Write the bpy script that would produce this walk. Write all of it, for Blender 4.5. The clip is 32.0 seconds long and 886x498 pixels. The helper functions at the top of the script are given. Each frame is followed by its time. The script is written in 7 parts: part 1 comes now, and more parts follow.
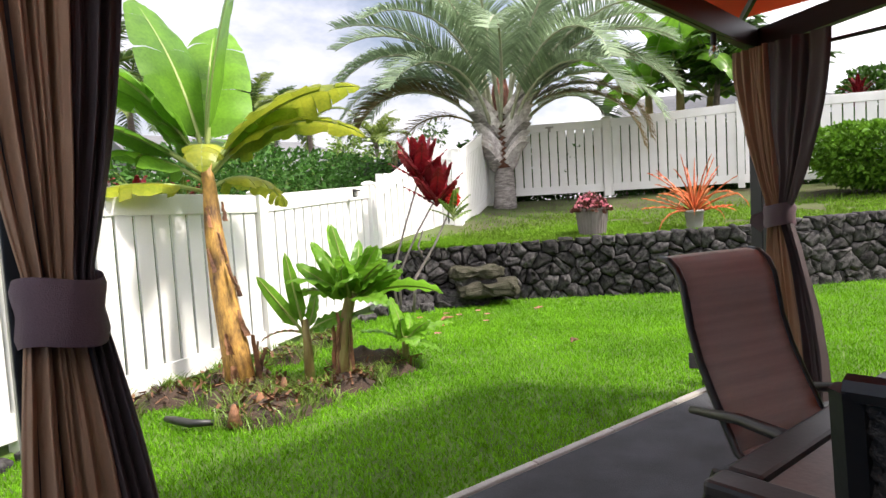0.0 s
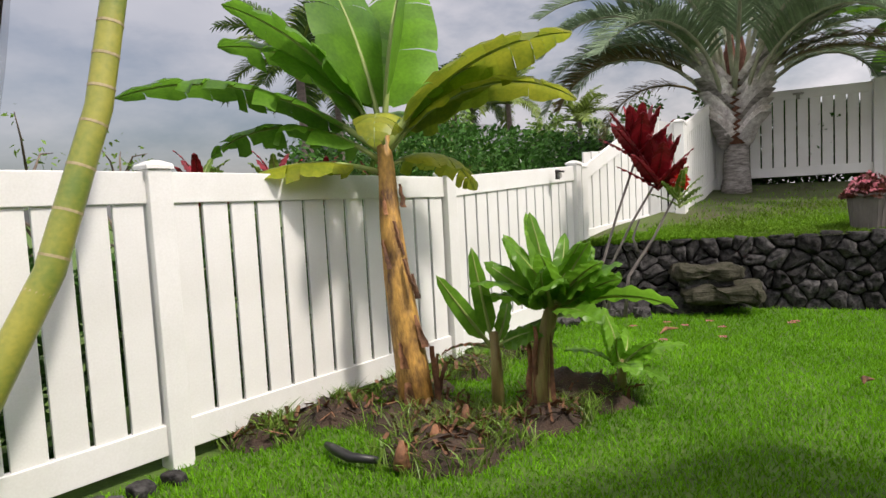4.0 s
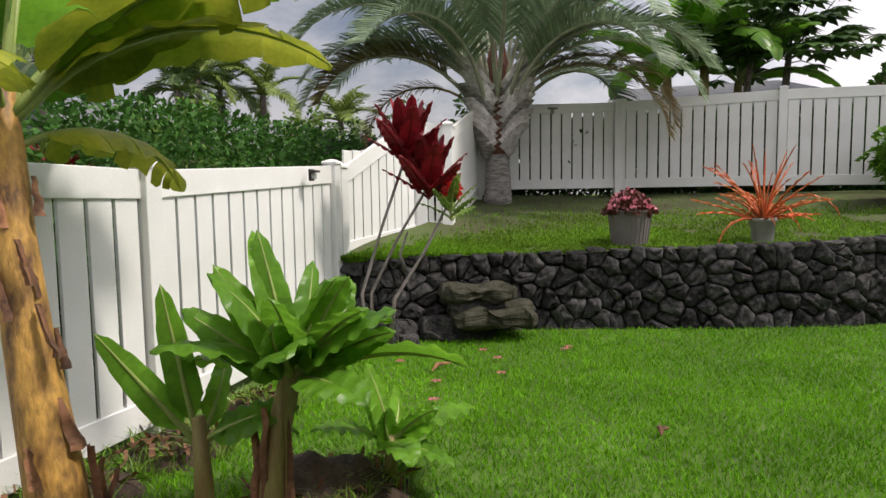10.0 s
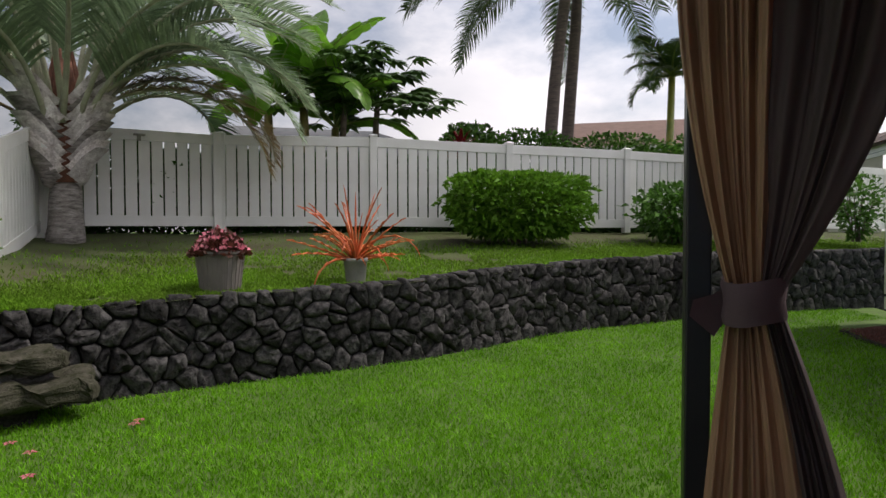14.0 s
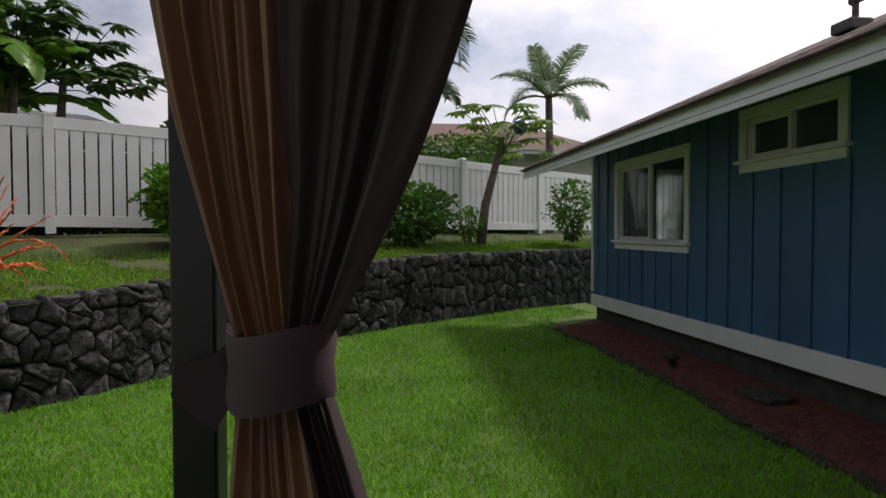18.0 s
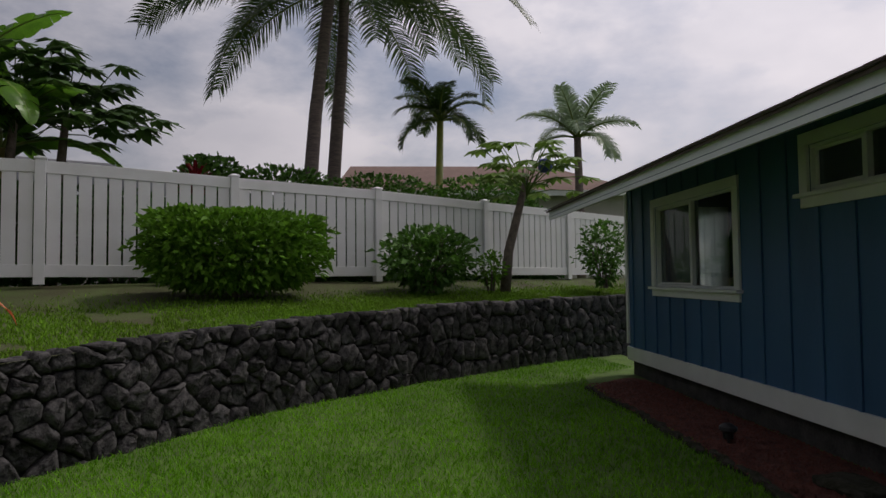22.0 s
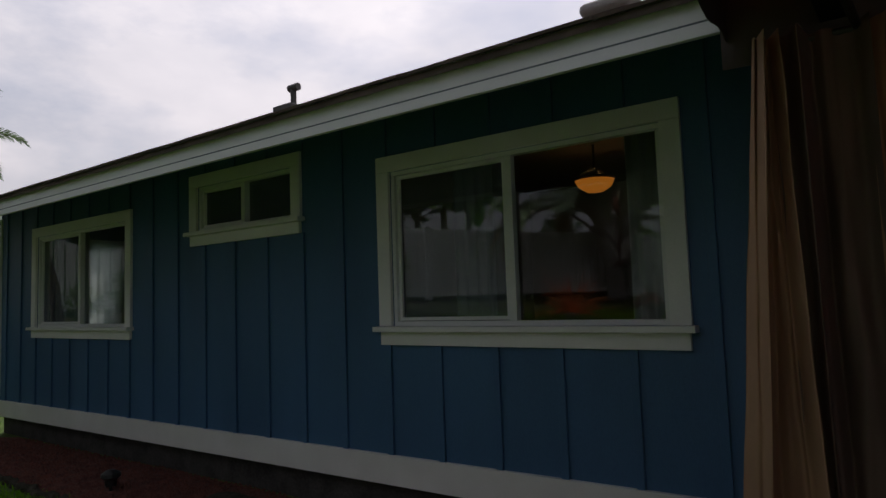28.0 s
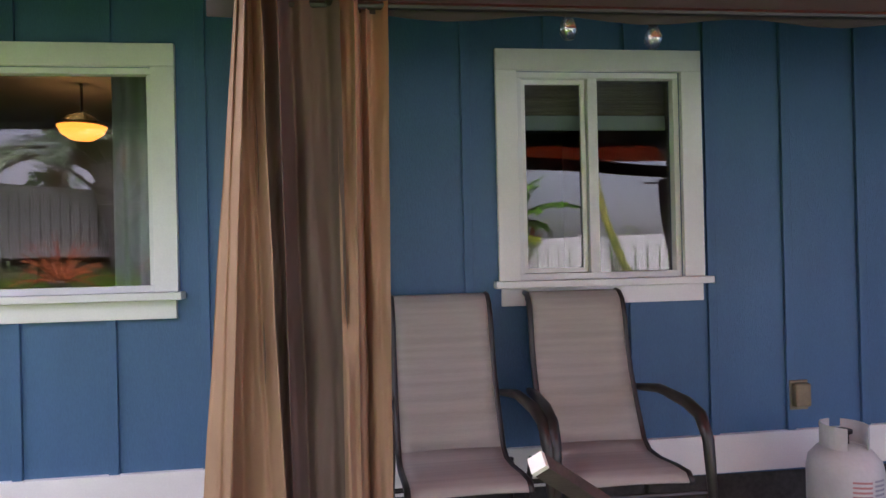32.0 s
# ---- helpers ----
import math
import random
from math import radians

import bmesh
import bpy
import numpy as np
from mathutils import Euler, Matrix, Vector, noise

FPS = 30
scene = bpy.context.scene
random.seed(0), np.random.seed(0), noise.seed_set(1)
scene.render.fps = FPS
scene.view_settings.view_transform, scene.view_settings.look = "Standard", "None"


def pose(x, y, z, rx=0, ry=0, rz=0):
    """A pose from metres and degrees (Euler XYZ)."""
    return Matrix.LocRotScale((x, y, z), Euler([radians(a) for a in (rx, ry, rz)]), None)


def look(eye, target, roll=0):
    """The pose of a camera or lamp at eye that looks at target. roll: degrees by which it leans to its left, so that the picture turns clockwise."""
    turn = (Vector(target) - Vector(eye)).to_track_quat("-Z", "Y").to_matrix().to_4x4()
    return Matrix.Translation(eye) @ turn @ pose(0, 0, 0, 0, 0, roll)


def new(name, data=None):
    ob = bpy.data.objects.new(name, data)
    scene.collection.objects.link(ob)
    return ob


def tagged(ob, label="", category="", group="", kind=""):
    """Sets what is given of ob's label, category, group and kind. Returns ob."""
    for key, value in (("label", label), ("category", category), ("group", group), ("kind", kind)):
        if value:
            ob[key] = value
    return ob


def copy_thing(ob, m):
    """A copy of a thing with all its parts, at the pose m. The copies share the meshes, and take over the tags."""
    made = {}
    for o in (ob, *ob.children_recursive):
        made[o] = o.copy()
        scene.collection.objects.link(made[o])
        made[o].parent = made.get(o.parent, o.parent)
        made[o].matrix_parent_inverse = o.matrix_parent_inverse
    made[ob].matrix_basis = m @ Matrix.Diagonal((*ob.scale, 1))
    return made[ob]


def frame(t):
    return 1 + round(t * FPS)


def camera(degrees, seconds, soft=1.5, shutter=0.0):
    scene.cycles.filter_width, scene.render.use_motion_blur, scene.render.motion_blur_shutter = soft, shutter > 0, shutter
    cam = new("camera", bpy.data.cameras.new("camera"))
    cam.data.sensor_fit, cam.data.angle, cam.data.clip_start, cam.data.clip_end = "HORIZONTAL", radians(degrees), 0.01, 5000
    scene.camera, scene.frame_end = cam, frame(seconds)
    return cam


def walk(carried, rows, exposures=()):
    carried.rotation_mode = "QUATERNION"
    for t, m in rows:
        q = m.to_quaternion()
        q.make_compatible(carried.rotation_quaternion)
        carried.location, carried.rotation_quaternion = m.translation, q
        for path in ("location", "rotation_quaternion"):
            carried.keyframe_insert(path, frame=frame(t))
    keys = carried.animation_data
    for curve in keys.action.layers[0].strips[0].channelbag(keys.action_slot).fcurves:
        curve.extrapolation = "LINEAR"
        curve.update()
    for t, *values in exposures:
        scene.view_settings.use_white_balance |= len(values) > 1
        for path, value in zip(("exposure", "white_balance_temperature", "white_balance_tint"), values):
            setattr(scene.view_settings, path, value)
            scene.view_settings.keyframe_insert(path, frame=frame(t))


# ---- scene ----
cam = camera(70.1, 32.0)
PATH = [
    (0, (-0.235, -0.44, 1.338), (1.008, 1.121, 1.203), -3.3),
    (0.5, (-0.169, -0.317, 1.354), (0.968, 1.323, 1.22), -3.4),
    (1, (-0.091, -0.195, 1.343), (0.917, 1.527, 1.212), -3.5),
    (1.5, (0.027, -0.084, 1.341), (0.913, 1.705, 1.213), -3.5),
    (2, (0.091, 0.039, 1.326), (0.908, 1.86, 1.191), -3.2),
    (2.5, (0.131, 0.174, 1.335), (0.917, 2.008, 1.197), -3.3),
    (3, (0.166, 0.298, 1.334), (0.911, 2.149, 1.19), -3.2),
    (3.5, (0.239, 0.414, 1.346), (0.946, 2.279, 1.198), -3.2),
    (5.5, (0.412, 0.839, 1.337), (1.13, 2.699, 1.175), -2.5),
    (6, (0.516, 0.925, 1.345), (1.242, 2.781, 1.174), -2.5),
    (6.5, (0.606, 1.02, 1.339), (1.367, 2.861, 1.162), -2.4),
    (7, (0.663, 1.15, 1.344), (1.529, 2.943, 1.16), -2.0),
    (7.5, (0.719, 1.276, 1.354), (1.737, 2.987, 1.16), -1.7),
    (8, (0.784, 1.346, 1.36), (1.905, 2.99, 1.159), -1.5),
    (8.5, (0.888, 1.403, 1.366), (2.055, 3.016, 1.172), -1.2),
    (9, (0.952, 1.44, 1.371), (2.162, 3.021, 1.18), -1.1),
    (9.5, (0.997, 1.515, 1.374), (2.265, 3.051, 1.197), -0.9),
    (10, (1.013, 1.587, 1.378), (2.351, 3.064, 1.207), -0.8),
    (10.5, (1.035, 1.637, 1.392), (2.484, 3.006, 1.229), -0.6),
    (11, (1.053, 1.69, 1.374), (2.63, 2.913, 1.23), -0.4),
    (11.5, (1.113, 1.725, 1.368), (2.766, 2.843, 1.244), -0.2),
    (12, (1.225, 1.713, 1.389), (2.91, 2.786, 1.289), -0.0),
    (12.5, (1.35, 1.688, 1.396), (3.073, 2.7, 1.313), -0.1),
    (13, (1.452, 1.696, 1.402), (3.243, 2.585, 1.326), -0.0),
    (13.5, (1.585, 1.74, 1.384), (3.457, 2.44, 1.323), -0.1),
    (14, (1.685, 1.713, 1.383), (3.624, 2.198, 1.324), -0.1),
    (14.5, (1.816, 1.645, 1.376), (3.781, 2.016, 1.314), -0.1),
    (15, (1.981, 1.597, 1.377), (3.969, 1.803, 1.314), 0.1),
    (15.5, (2.112, 1.564, 1.365), (4.11, 1.617, 1.301), 0.2),
    (17.5, (2.554, 1.165, 1.366), (4.545, 0.983, 1.312), 0.3),
    (18, (2.653, 1.122, 1.394), (4.639, 0.891, 1.336), -0.1),
    (18.5, (2.744, 1.108, 1.403), (4.724, 0.83, 1.348), -0.1),
    (19, (2.866, 1.03, 1.41), (4.844, 0.737, 1.356), -0.1),
    (19.5, (2.958, 0.956, 1.393), (4.937, 0.67, 1.345), -0.1),
    (20, (3.059, 0.885, 1.385), (5.044, 0.64, 1.343), 0.0),
    (20.5, (3.192, 0.839, 1.394), (5.18, 0.627, 1.374), -0.3),
    (21, (3.321, 0.854, 1.419), (5.311, 0.656, 1.424), -0.4),
    (21.5, (3.411, 0.839, 1.421), (5.404, 0.68, 1.461), -0.5),
    (22, (3.483, 0.815, 1.423), (5.477, 0.685, 1.507), -0.6),
    (22.5, (3.544, 0.783, 1.434), (5.538, 0.67, 1.547), -0.5),
    (23, (3.584, 0.79, 1.436), (5.577, 0.674, 1.567), -0.3),
    (23.5, (3.612, 0.758, 1.445), (5.599, 0.585, 1.589), -0.3),
    (24, (3.637, 0.729, 1.467), (5.601, 0.38, 1.615), -0.6),
    (24.5, (3.64, 0.726, 1.464), (5.546, 0.142, 1.622), -0.7),
    (25, (3.63, 0.707, 1.482), (5.453, -0.099, 1.649), -0.9),
    (25.5, (3.628, 0.694, 1.468), (5.351, -0.306, 1.648), -1.0),
    (27.5, (3.545, 0.728, 1.43), (4.836, -0.791, 1.593), -1.9),
    (28, (3.51, 0.702, 1.428), (4.668, -0.922, 1.581), -2.0),
    (28.5, (3.466, 0.676, 1.427), (4.526, -1.014, 1.566), -2.1),
    (29, (3.434, 0.656, 1.422), (4.404, -1.088, 1.544), -2.2),
    (29.5, (3.406, 0.647, 1.413), (4.284, -1.147, 1.515), -2.3),
    (30, (3.376, 0.636, 1.404), (4.121, -1.218, 1.485), -2.3),
    (30.5, (3.336, 0.616, 1.404), (3.927, -1.294, 1.461), -2.3),
    (31, (3.325, 0.579, 1.403), (3.705, -1.385, 1.434), -2.0),
    (31.5, (3.378, 0.542, 1.413), (3.435, -1.457, 1.428), -1.6),
    (32, (3.437, 0.503, 1.409), (3.218, -1.485, 1.415), -1.3),
]
EXPOSURES = [(0, 1.35, 6650, 14), (3.5, 0.58, 6700, 14), (6, 0.12, 6650, 13), (9, 0.32, 6650, 13), (13, 0.12, 6600, 13), (15.5, -0.08, 6550, 13), (18, -0.2, 6500, 15), (20, -0.32, 6450, 15), (21.2, -0.3, 6450, 14), (22, -0.85, 6500, 16),
             (23, -1.2, 6500, 16), (25, -1.35, 6500, 14), (28, -0.75, 6500, 15), (30, -0.45, 6400, 18), (30.8, 0.4, 6300, 26), (31.5, 1.75, 6300, 30), (32, 2.62, 6250, 32)]
walk(cam, [(t, look(eye, target, roll)) for t, eye, target, roll in PATH], EXPOSURES)

# ---- light ----
SUN_TO = Vector((0.35, -0.60, 1.0)).normalized()
world = bpy.data.worlds.new("world")
scene.world = world
world.use_nodes = True
wn, wl = world.node_tree.nodes, world.node_tree.links
wn.clear()
w_out = wn.new("ShaderNodeOutputWorld")
w_bg = wn.new("ShaderNodeBackground")
w_sky = wn.new("ShaderNodeTexSky")
w_sky.sky_type = "NISHITA"
w_sky.sun_disc = False
w_sky.sun_elevation = math.asin(SUN_TO.z)
w_sky.sun_rotation = math.atan2(SUN_TO.x, SUN_TO.y)
w_sky.dust_density = 2.5
w_co = wn.new("ShaderNodeTexCoord")
w_map = wn.new("ShaderNodeMapping")
w_map.inputs["Scale"].default_value = (1.0, 1.0, 2.2)
w_noise = wn.new("ShaderNodeTexNoise")
w_noise.inputs["Scale"].default_value = 2.3
w_noise.inputs["Detail"].default_value = 7
w_noise.inputs["Roughness"].default_value = 0.58
w_ramp = wn.new("ShaderNodeValToRGB")
w_ramp.color_ramp.elements[0].position = 0.36
w_ramp.color_ramp.elements[0].color = (0.15, 0.15, 0.15, 1)
w_ramp.color_ramp.elements[1].position = 0.58
w_ramp.color_ramp.elements[1].color = (0.97, 0.97, 0.97, 1)
w_cloud = wn.new("ShaderNodeMix")
w_cloud.data_type = "RGBA"
w_grey = wn.new("ShaderNodeTexNoise")
w_grey.inputs["Scale"].default_value = 5.0
w_grey.inputs["Detail"].default_value = 5
w_gramp = wn.new("ShaderNodeValToRGB")
w_gramp.color_ramp.elements[0].position = 0.3
w_gramp.color_ramp.elements[0].color = (8.9, 8.8, 9.3, 1)
w_gramp.color_ramp.elements[1].position = 0.75
w_gramp.color_ramp.elements[1].color = (11.4, 11.0, 11.2, 1)
wl.new(w_co.outputs["Generated"], w_map.inputs["Vector"])
wl.new(w_map.outputs["Vector"], w_noise.inputs["Vector"])
wl.new(w_map.outputs["Vector"], w_grey.inputs["Vector"])
wl.new(w_noise.outputs["Fac"], w_ramp.inputs["Fac"])
wl.new(w_grey.outputs["Fac"], w_gramp.inputs["Fac"])
w_side = wn.new("ShaderNodeVectorMath")
w_side.operation = "DOT_PRODUCT"
w_side.inputs[1].default_value = Vector((-0.45, 0.85, 0.1)).normalized()
w_open = wn.new("ShaderNodeMapRange")
w_open.inputs["From Min"].default_value = 0.35
w_open.inputs["From Max"].default_value = 0.95
w_open.inputs["To Min"].default_value = 1.0
w_open.inputs["To Max"].default_value = 0.45
w_cover = wn.new("ShaderNodeMath")
w_cover.operation = "MULTIPLY"
wl.new(w_co.outputs["Generated"], w_side.inputs[0])
wl.new(w_side.outputs["Value"], w_open.inputs["Value"])
wl.new(w_ramp.outputs["Color"], w_cover.inputs[0])
wl.new(w_open.outputs["Result"], w_cover.inputs[1])
wl.new(w_cover.outputs["Value"], w_cloud.inputs["Factor"])
wl.new(w_sky.outputs["Color"], w_cloud.inputs["A"])
wl.new(w_gramp.outputs["Color"], w_cloud.inputs["B"])
# the veil of cloud is brighter towards the sun
w_dot = wn.new("ShaderNodeVectorMath")
w_dot.operation = "DOT_PRODUCT"
w_dot.inputs[1].default_value = Vector((0.55, -0.75, 0.35)).normalized()
w_gain = wn.new("ShaderNodeMapRange")
w_gain.inputs["From Min"].default_value = -0.15
w_gain.inputs["From Max"].default_value = 0.95
w_gain.inputs["To Min"].default_value = 0.76
w_gain.inputs["To Max"].default_value = 1.6
w_mul = wn.new("ShaderNodeVectorMath")
w_mul.operation = "SCALE"
wl.new(w_co.outputs["Generated"], w_dot.inputs[0])
wl.new(w_dot.outputs["Value"], w_gain.inputs["Value"])
wl.new(w_cloud.outputs["Result"], w_mul.inputs[0])
wl.new(w_gain.outputs["Result"], w_mul.inputs["Scale"])
# the overcast is brighter overhead than low down
w_sep = wn.new("ShaderNodeSeparateXYZ")
w_high = wn.new("ShaderNodeMapRange")
w_high.inputs["From Min"].default_value = 0.1
w_high.inputs["From Max"].default_value = 0.75
w_high.inputs["To Min"].default_value = 0.86
w_high.inputs["To Max"].default_value = 1.35
w_lift = wn.new("ShaderNodeVectorMath")
w_lift.operation = "SCALE"
wl.new(w_co.outputs["Generated"], w_sep.inputs[0])
wl.new(w_sep.outputs["Z"], w_high.inputs["Value"])
wl.new(w_mul.outputs["Vector"], w_lift.inputs[0])
wl.new(w_high.outputs["Result"], w_lift.inputs["Scale"])
wl.new(w_lift.outputs["Vector"], w_bg.inputs["Color"])
w_bg.inputs["Strength"].default_value = 0.085
wl.new(w_bg.outputs["Background"], w_out.inputs["Surface"])

sun = new("sun", bpy.data.lights.new("sun", "SUN"))
sun.data.energy = 2.7
sun.data.angle = radians(6.0)
sun.data.color = (1.0, 0.95, 0.86)
sun.matrix_world = look((0, 0, 0), -SUN_TO)


# ---- materials ----
def material(name, color, rough=0.7, var=0.15, scale=8.0, bump=0.0, bscale=60.0, metal=0.0, hue=None, obj_var=0.0,
             stretch=(1, 1, 1), spec=0.5, translucent=0.0, island=0.0, alpha=1.0):
    """A node material: base colour broken up by two noises, with bump."""
    m = bpy.data.materials.new(name)
    m.use_nodes = True
    n, l = m.node_tree.nodes, m.node_tree.links
    b = n["Principled BSDF"]
    b.inputs["Roughness"].default_value = rough
    b.inputs["Metallic"].default_value = metal
    b.inputs["Specular IOR Level"].default_value = spec
    co = n.new("ShaderNodeTexCoord")
    mp = n.new("ShaderNodeMapping")
    mp.inputs["Scale"].default_value = stretch
    l.new(co.outputs["Object"], mp.inputs["Vector"])
    big = n.new("ShaderNodeTexNoise")
    big.inputs["Scale"].default_value = scale
    big.inputs["Detail"].default_value = 6
    l.new(mp.outputs["Vector"], big.inputs["Vector"])
    fine = n.new("ShaderNodeTexNoise")
    fine.inputs["Scale"].default_value = bscale
    fine.inputs["Detail"].default_value = 4
    l.new(mp.outputs["Vector"], fine.inputs["Vector"])
    ramp = n.new("ShaderNodeMix")
    ramp.data_type = "RGBA"
    c2 = hue or tuple(c * (1 - 2 * var) for c in color)
    hi = tuple(min(1, c * (1 + var)) for c in color)
    ramp.inputs["A"].default_value = (*c2, 1)
    ramp.inputs["B"].default_value = (*hi, 1)
    avg = n.new("ShaderNodeMath")
    avg.operation = "MULTIPLY_ADD"
    l.new(fine.outputs["Fac"], avg.inputs[0])
    avg.inputs[1].default_value = 0.5
    l.new(big.outputs["Fac"], avg.inputs[2])
    rng = n.new("ShaderNodeMapRange")
    rng.inputs["From Min"].default_value = 0.5
    rng.inputs["From Max"].default_value = 1.0
    l.new(avg.outputs[0], rng.inputs["Value"])
    l.new(rng.outputs["Result"], ramp.inputs["Factor"])
    out = ramp.outputs["Result"]
    if obj_var or island:
        hsv = n.new("ShaderNodeHueSaturation")
        src = n.new("ShaderNodeObjectInfo").outputs["Random"] if obj_var else n.new("ShaderNodeNewGeometry").outputs["Random Per Island"]
        r2 = n.new("ShaderNodeMapRange")
        amount = obj_var or island
        r2.inputs["To Min"].default_value = 1 - amount
        r2.inputs["To Max"].default_value = 1 + amount
        l.new(src, r2.inputs["Value"])
        l.new(r2.outputs["Result"], hsv.inputs["Value"])
        l.new(out, hsv.inputs["Color"])
        out = hsv.outputs["Color"]
    l.new(out, b.inputs["Base Color"])
    if bump:
        bp = n.new("ShaderNodeBump")
        bp.inputs["Strength"].default_value = bump
        bp.inputs["Distance"].default_value = 0.01
        l.new(fine.outputs["Fac"], bp.inputs["Height"])
        l.new(bp.outputs["Normal"], b.inputs["Normal"])
    end = n["Material Output"]
    if translucent:
        tr = n.new("ShaderNodeBsdfTranslucent")
        l.new(out, tr.inputs["Color"])
        mx = n.new("ShaderNodeMixShader")
        mx.inputs["Fac"].default_value = translucent
        l.new(b.outputs["BSDF"], mx.inputs[1])
        l.new(tr.outputs["BSDF"], mx.inputs[2])
        l.new(mx.outputs["Shader"], end.inputs["Surface"])
    if alpha < 1:
        tp = n.new("ShaderNodeBsdfTransparent")
        mx = n.new("ShaderNodeMixShader")
        mx.inputs["Fac"].default_value = alpha
        l.new(tp.outputs["BSDF"], mx.inputs[1])
        l.new(b.outputs["BSDF"], mx.inputs[2])
        l.new(mx.outputs["Shader"], end.inputs["Surface"])
    return m


def leaf_material(name, color, hue=None, island=0.25, translucent=0.3, rough=0.42, var=0.2, scale=5.0, spec=0.4):
    return material(name, color, rough, var, scale, 0.15, 40, hue=hue, island=island, translucent=translucent, spec=spec)


WHITE = material("white_vinyl", (0.80, 0.80, 0.79), 0.38, 0.03, 2.0, 0.04, 90, hue=(0.70, 0.70, 0.67), obj_var=0.03)
TRIM = material("cream_trim_paint", (0.84, 0.83, 0.80), 0.45, 0.03, 3.0, 0.06, 120, hue=(0.76, 0.75, 0.715))
BLUE = material("navy_siding_paint", (0.056, 0.142, 0.268), 0.5, 0.12, 2.5, 0.3, 220, stretch=(1, 1, 0.25), hue=(0.045, 0.114, 0.218))
FASCIA = material("white_fascia_paint", (0.80, 0.81, 0.82), 0.5, 0.03, 3.0, 0.05, 90)
SOFFIT = material("soffit_paint", (0.20, 0.23, 0.28), 0.7, 0.06, 3.0, 0.1, 60)
SHINGLE = material("asphalt_shingle", (0.17, 0.125, 0.11), 0.9, 0.3, 7.0, 0.8, 300, obj_var=0.25)
STONE = material("lava_stone", (0.070, 0.067, 0.066), 0.92, 0.4, 14.0, 1.0, 48, hue=(0.012, 0.0115, 0.012), obj_var=0.45, spec=0.08)
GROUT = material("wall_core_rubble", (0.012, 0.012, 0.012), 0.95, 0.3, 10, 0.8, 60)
LEDGE = material("mossy_ledge_stone", (0.055, 0.050, 0.040), 0.95, 0.4, 14.0, 1.0, 60, hue=(0.018, 0.022, 0.009), spec=0.1)
SOIL = material("lawn_soil", (0.07, 0.13, 0.016), 0.95, 0.35, 3.0, 0.8, 40, hue=(0.045, 0.08, 0.012))
TERRACE = material("terrace_turf", (0.055, 0.082, 0.018), 0.95, 0.3, 1.6, 0.9, 35, hue=(0.045, 0.038, 0.016))
DIRT = material("brown_mulch", (0.05, 0.03, 0.02), 0.95, 0.45, 9.0, 1.0, 50, hue=(0.02, 0.014, 0.01))
CINDER = material("red_cinder", (0.135, 0.042, 0.028), 0.95, 0.35, 12.0, 1.0, 90, hue=(0.05, 0.018, 0.014))
GRASS = leaf_material("grass_blade", (0.155, 0.365, 0.012), hue=(0.085, 0.235, 0.008), island=0.35, translucent=0.35, scale=0.9, rough=0.75, spec=0.12)
DRYGRASS = leaf_material("terrace_grass_blade", (0.135, 0.29, 0.016), hue=(0.10, 0.16, 0.022), island=0.4, translucent=0.3, scale=0.8, rough=0.8, spec=0.1)
WEED = leaf_material("weed_blade", (0.15, 0.29, 0.03), hue=(0.11, 0.14, 0.03), island=0.4, translucent=0.25, scale=3)
MAT = material("dark_outdoor_mat", (0.048, 0.051, 0.058), 0.85, 0.25, 4.0, 0.6, 250)
CONCRETE = material("concrete_edging", (0.42, 0.40, 0.36), 0.85, 0.12, 6.0, 0.5, 90)
POSTBLACK = material("black_powder_coat", (0.012, 0.012, 0.013), 0.4, 0.15, 5.0, 0.05, 80)
BRONZE = material("dark_bronze_frame", (0.030, 0.025, 0.021), 0.35, 0.15, 6.0, 0.05, 90)
CLOTH = material("brown_curtain", (0.355, 0.215, 0.125), 0.7, 0.1, 3.0, 0.25, 400, hue=(0.28, 0.165, 0.10), translucent=0.05)
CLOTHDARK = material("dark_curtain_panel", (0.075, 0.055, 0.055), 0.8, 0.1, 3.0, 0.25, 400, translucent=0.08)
# the brown curtain cloth again, with shade put into its colour
CLOTHSHADE = material("brown_curtain_painted_shade", (0.15, 0.105, 0.08), 0.75, 0.1, 3.0, 0.25, 400, translucent=0.12)
TIE = material("plum_tie_band", (0.11, 0.068, 0.08), 0.7, 0.12, 5.0, 0.3, 300)
CANOPY = material("rust_canopy", (0.34, 0.07, 0.025), 0.8, 0.1, 3.0, 0.2, 300, translucent=0.04)
NET = material("pale_mesh_net", (0.55, 0.58, 0.66), 0.8, 0.1, 8.0, alpha=0.3)
SLING = material("taupe_sling_fabric", (0.43, 0.395, 0.345), 0.8, 0.14, 5.0, 0.5, 160, stretch=(0.15, 6, 6), hue=(0.36, 0.33, 0.285))
SLINGDARK = material("brown_sling_fabric", (0.54, 0.49, 0.42), 0.7, 0.12, 5.0, 0.5, 160, stretch=(0.15, 6, 6), hue=(0.41, 0.37, 0.315))
WICKER = material("dark_wicker_weave", (0.045, 0.035, 0.028), 0.6, 0.4, 60.0, 0.8, 140)
TILETOP = material("brown_tile_top", (0.17, 0.125, 0.105), 0.35, 0.15, 8.0, 0.1, 60)
TRUNKPALE = material("pale_leaf_base", (0.76, 0.72, 0.72), 0.8, 0.25, 9.0, 0.6, 50, hue=(0.26, 0.21, 0.20), obj_var=0.4)
TRUNKGREY = material("grey_palm_trunk", (0.33, 0.30, 0.285), 0.9, 0.3, 7.0, 1.0, 25, stretch=(1, 1, 4), hue=(0.09, 0.08, 0.07))
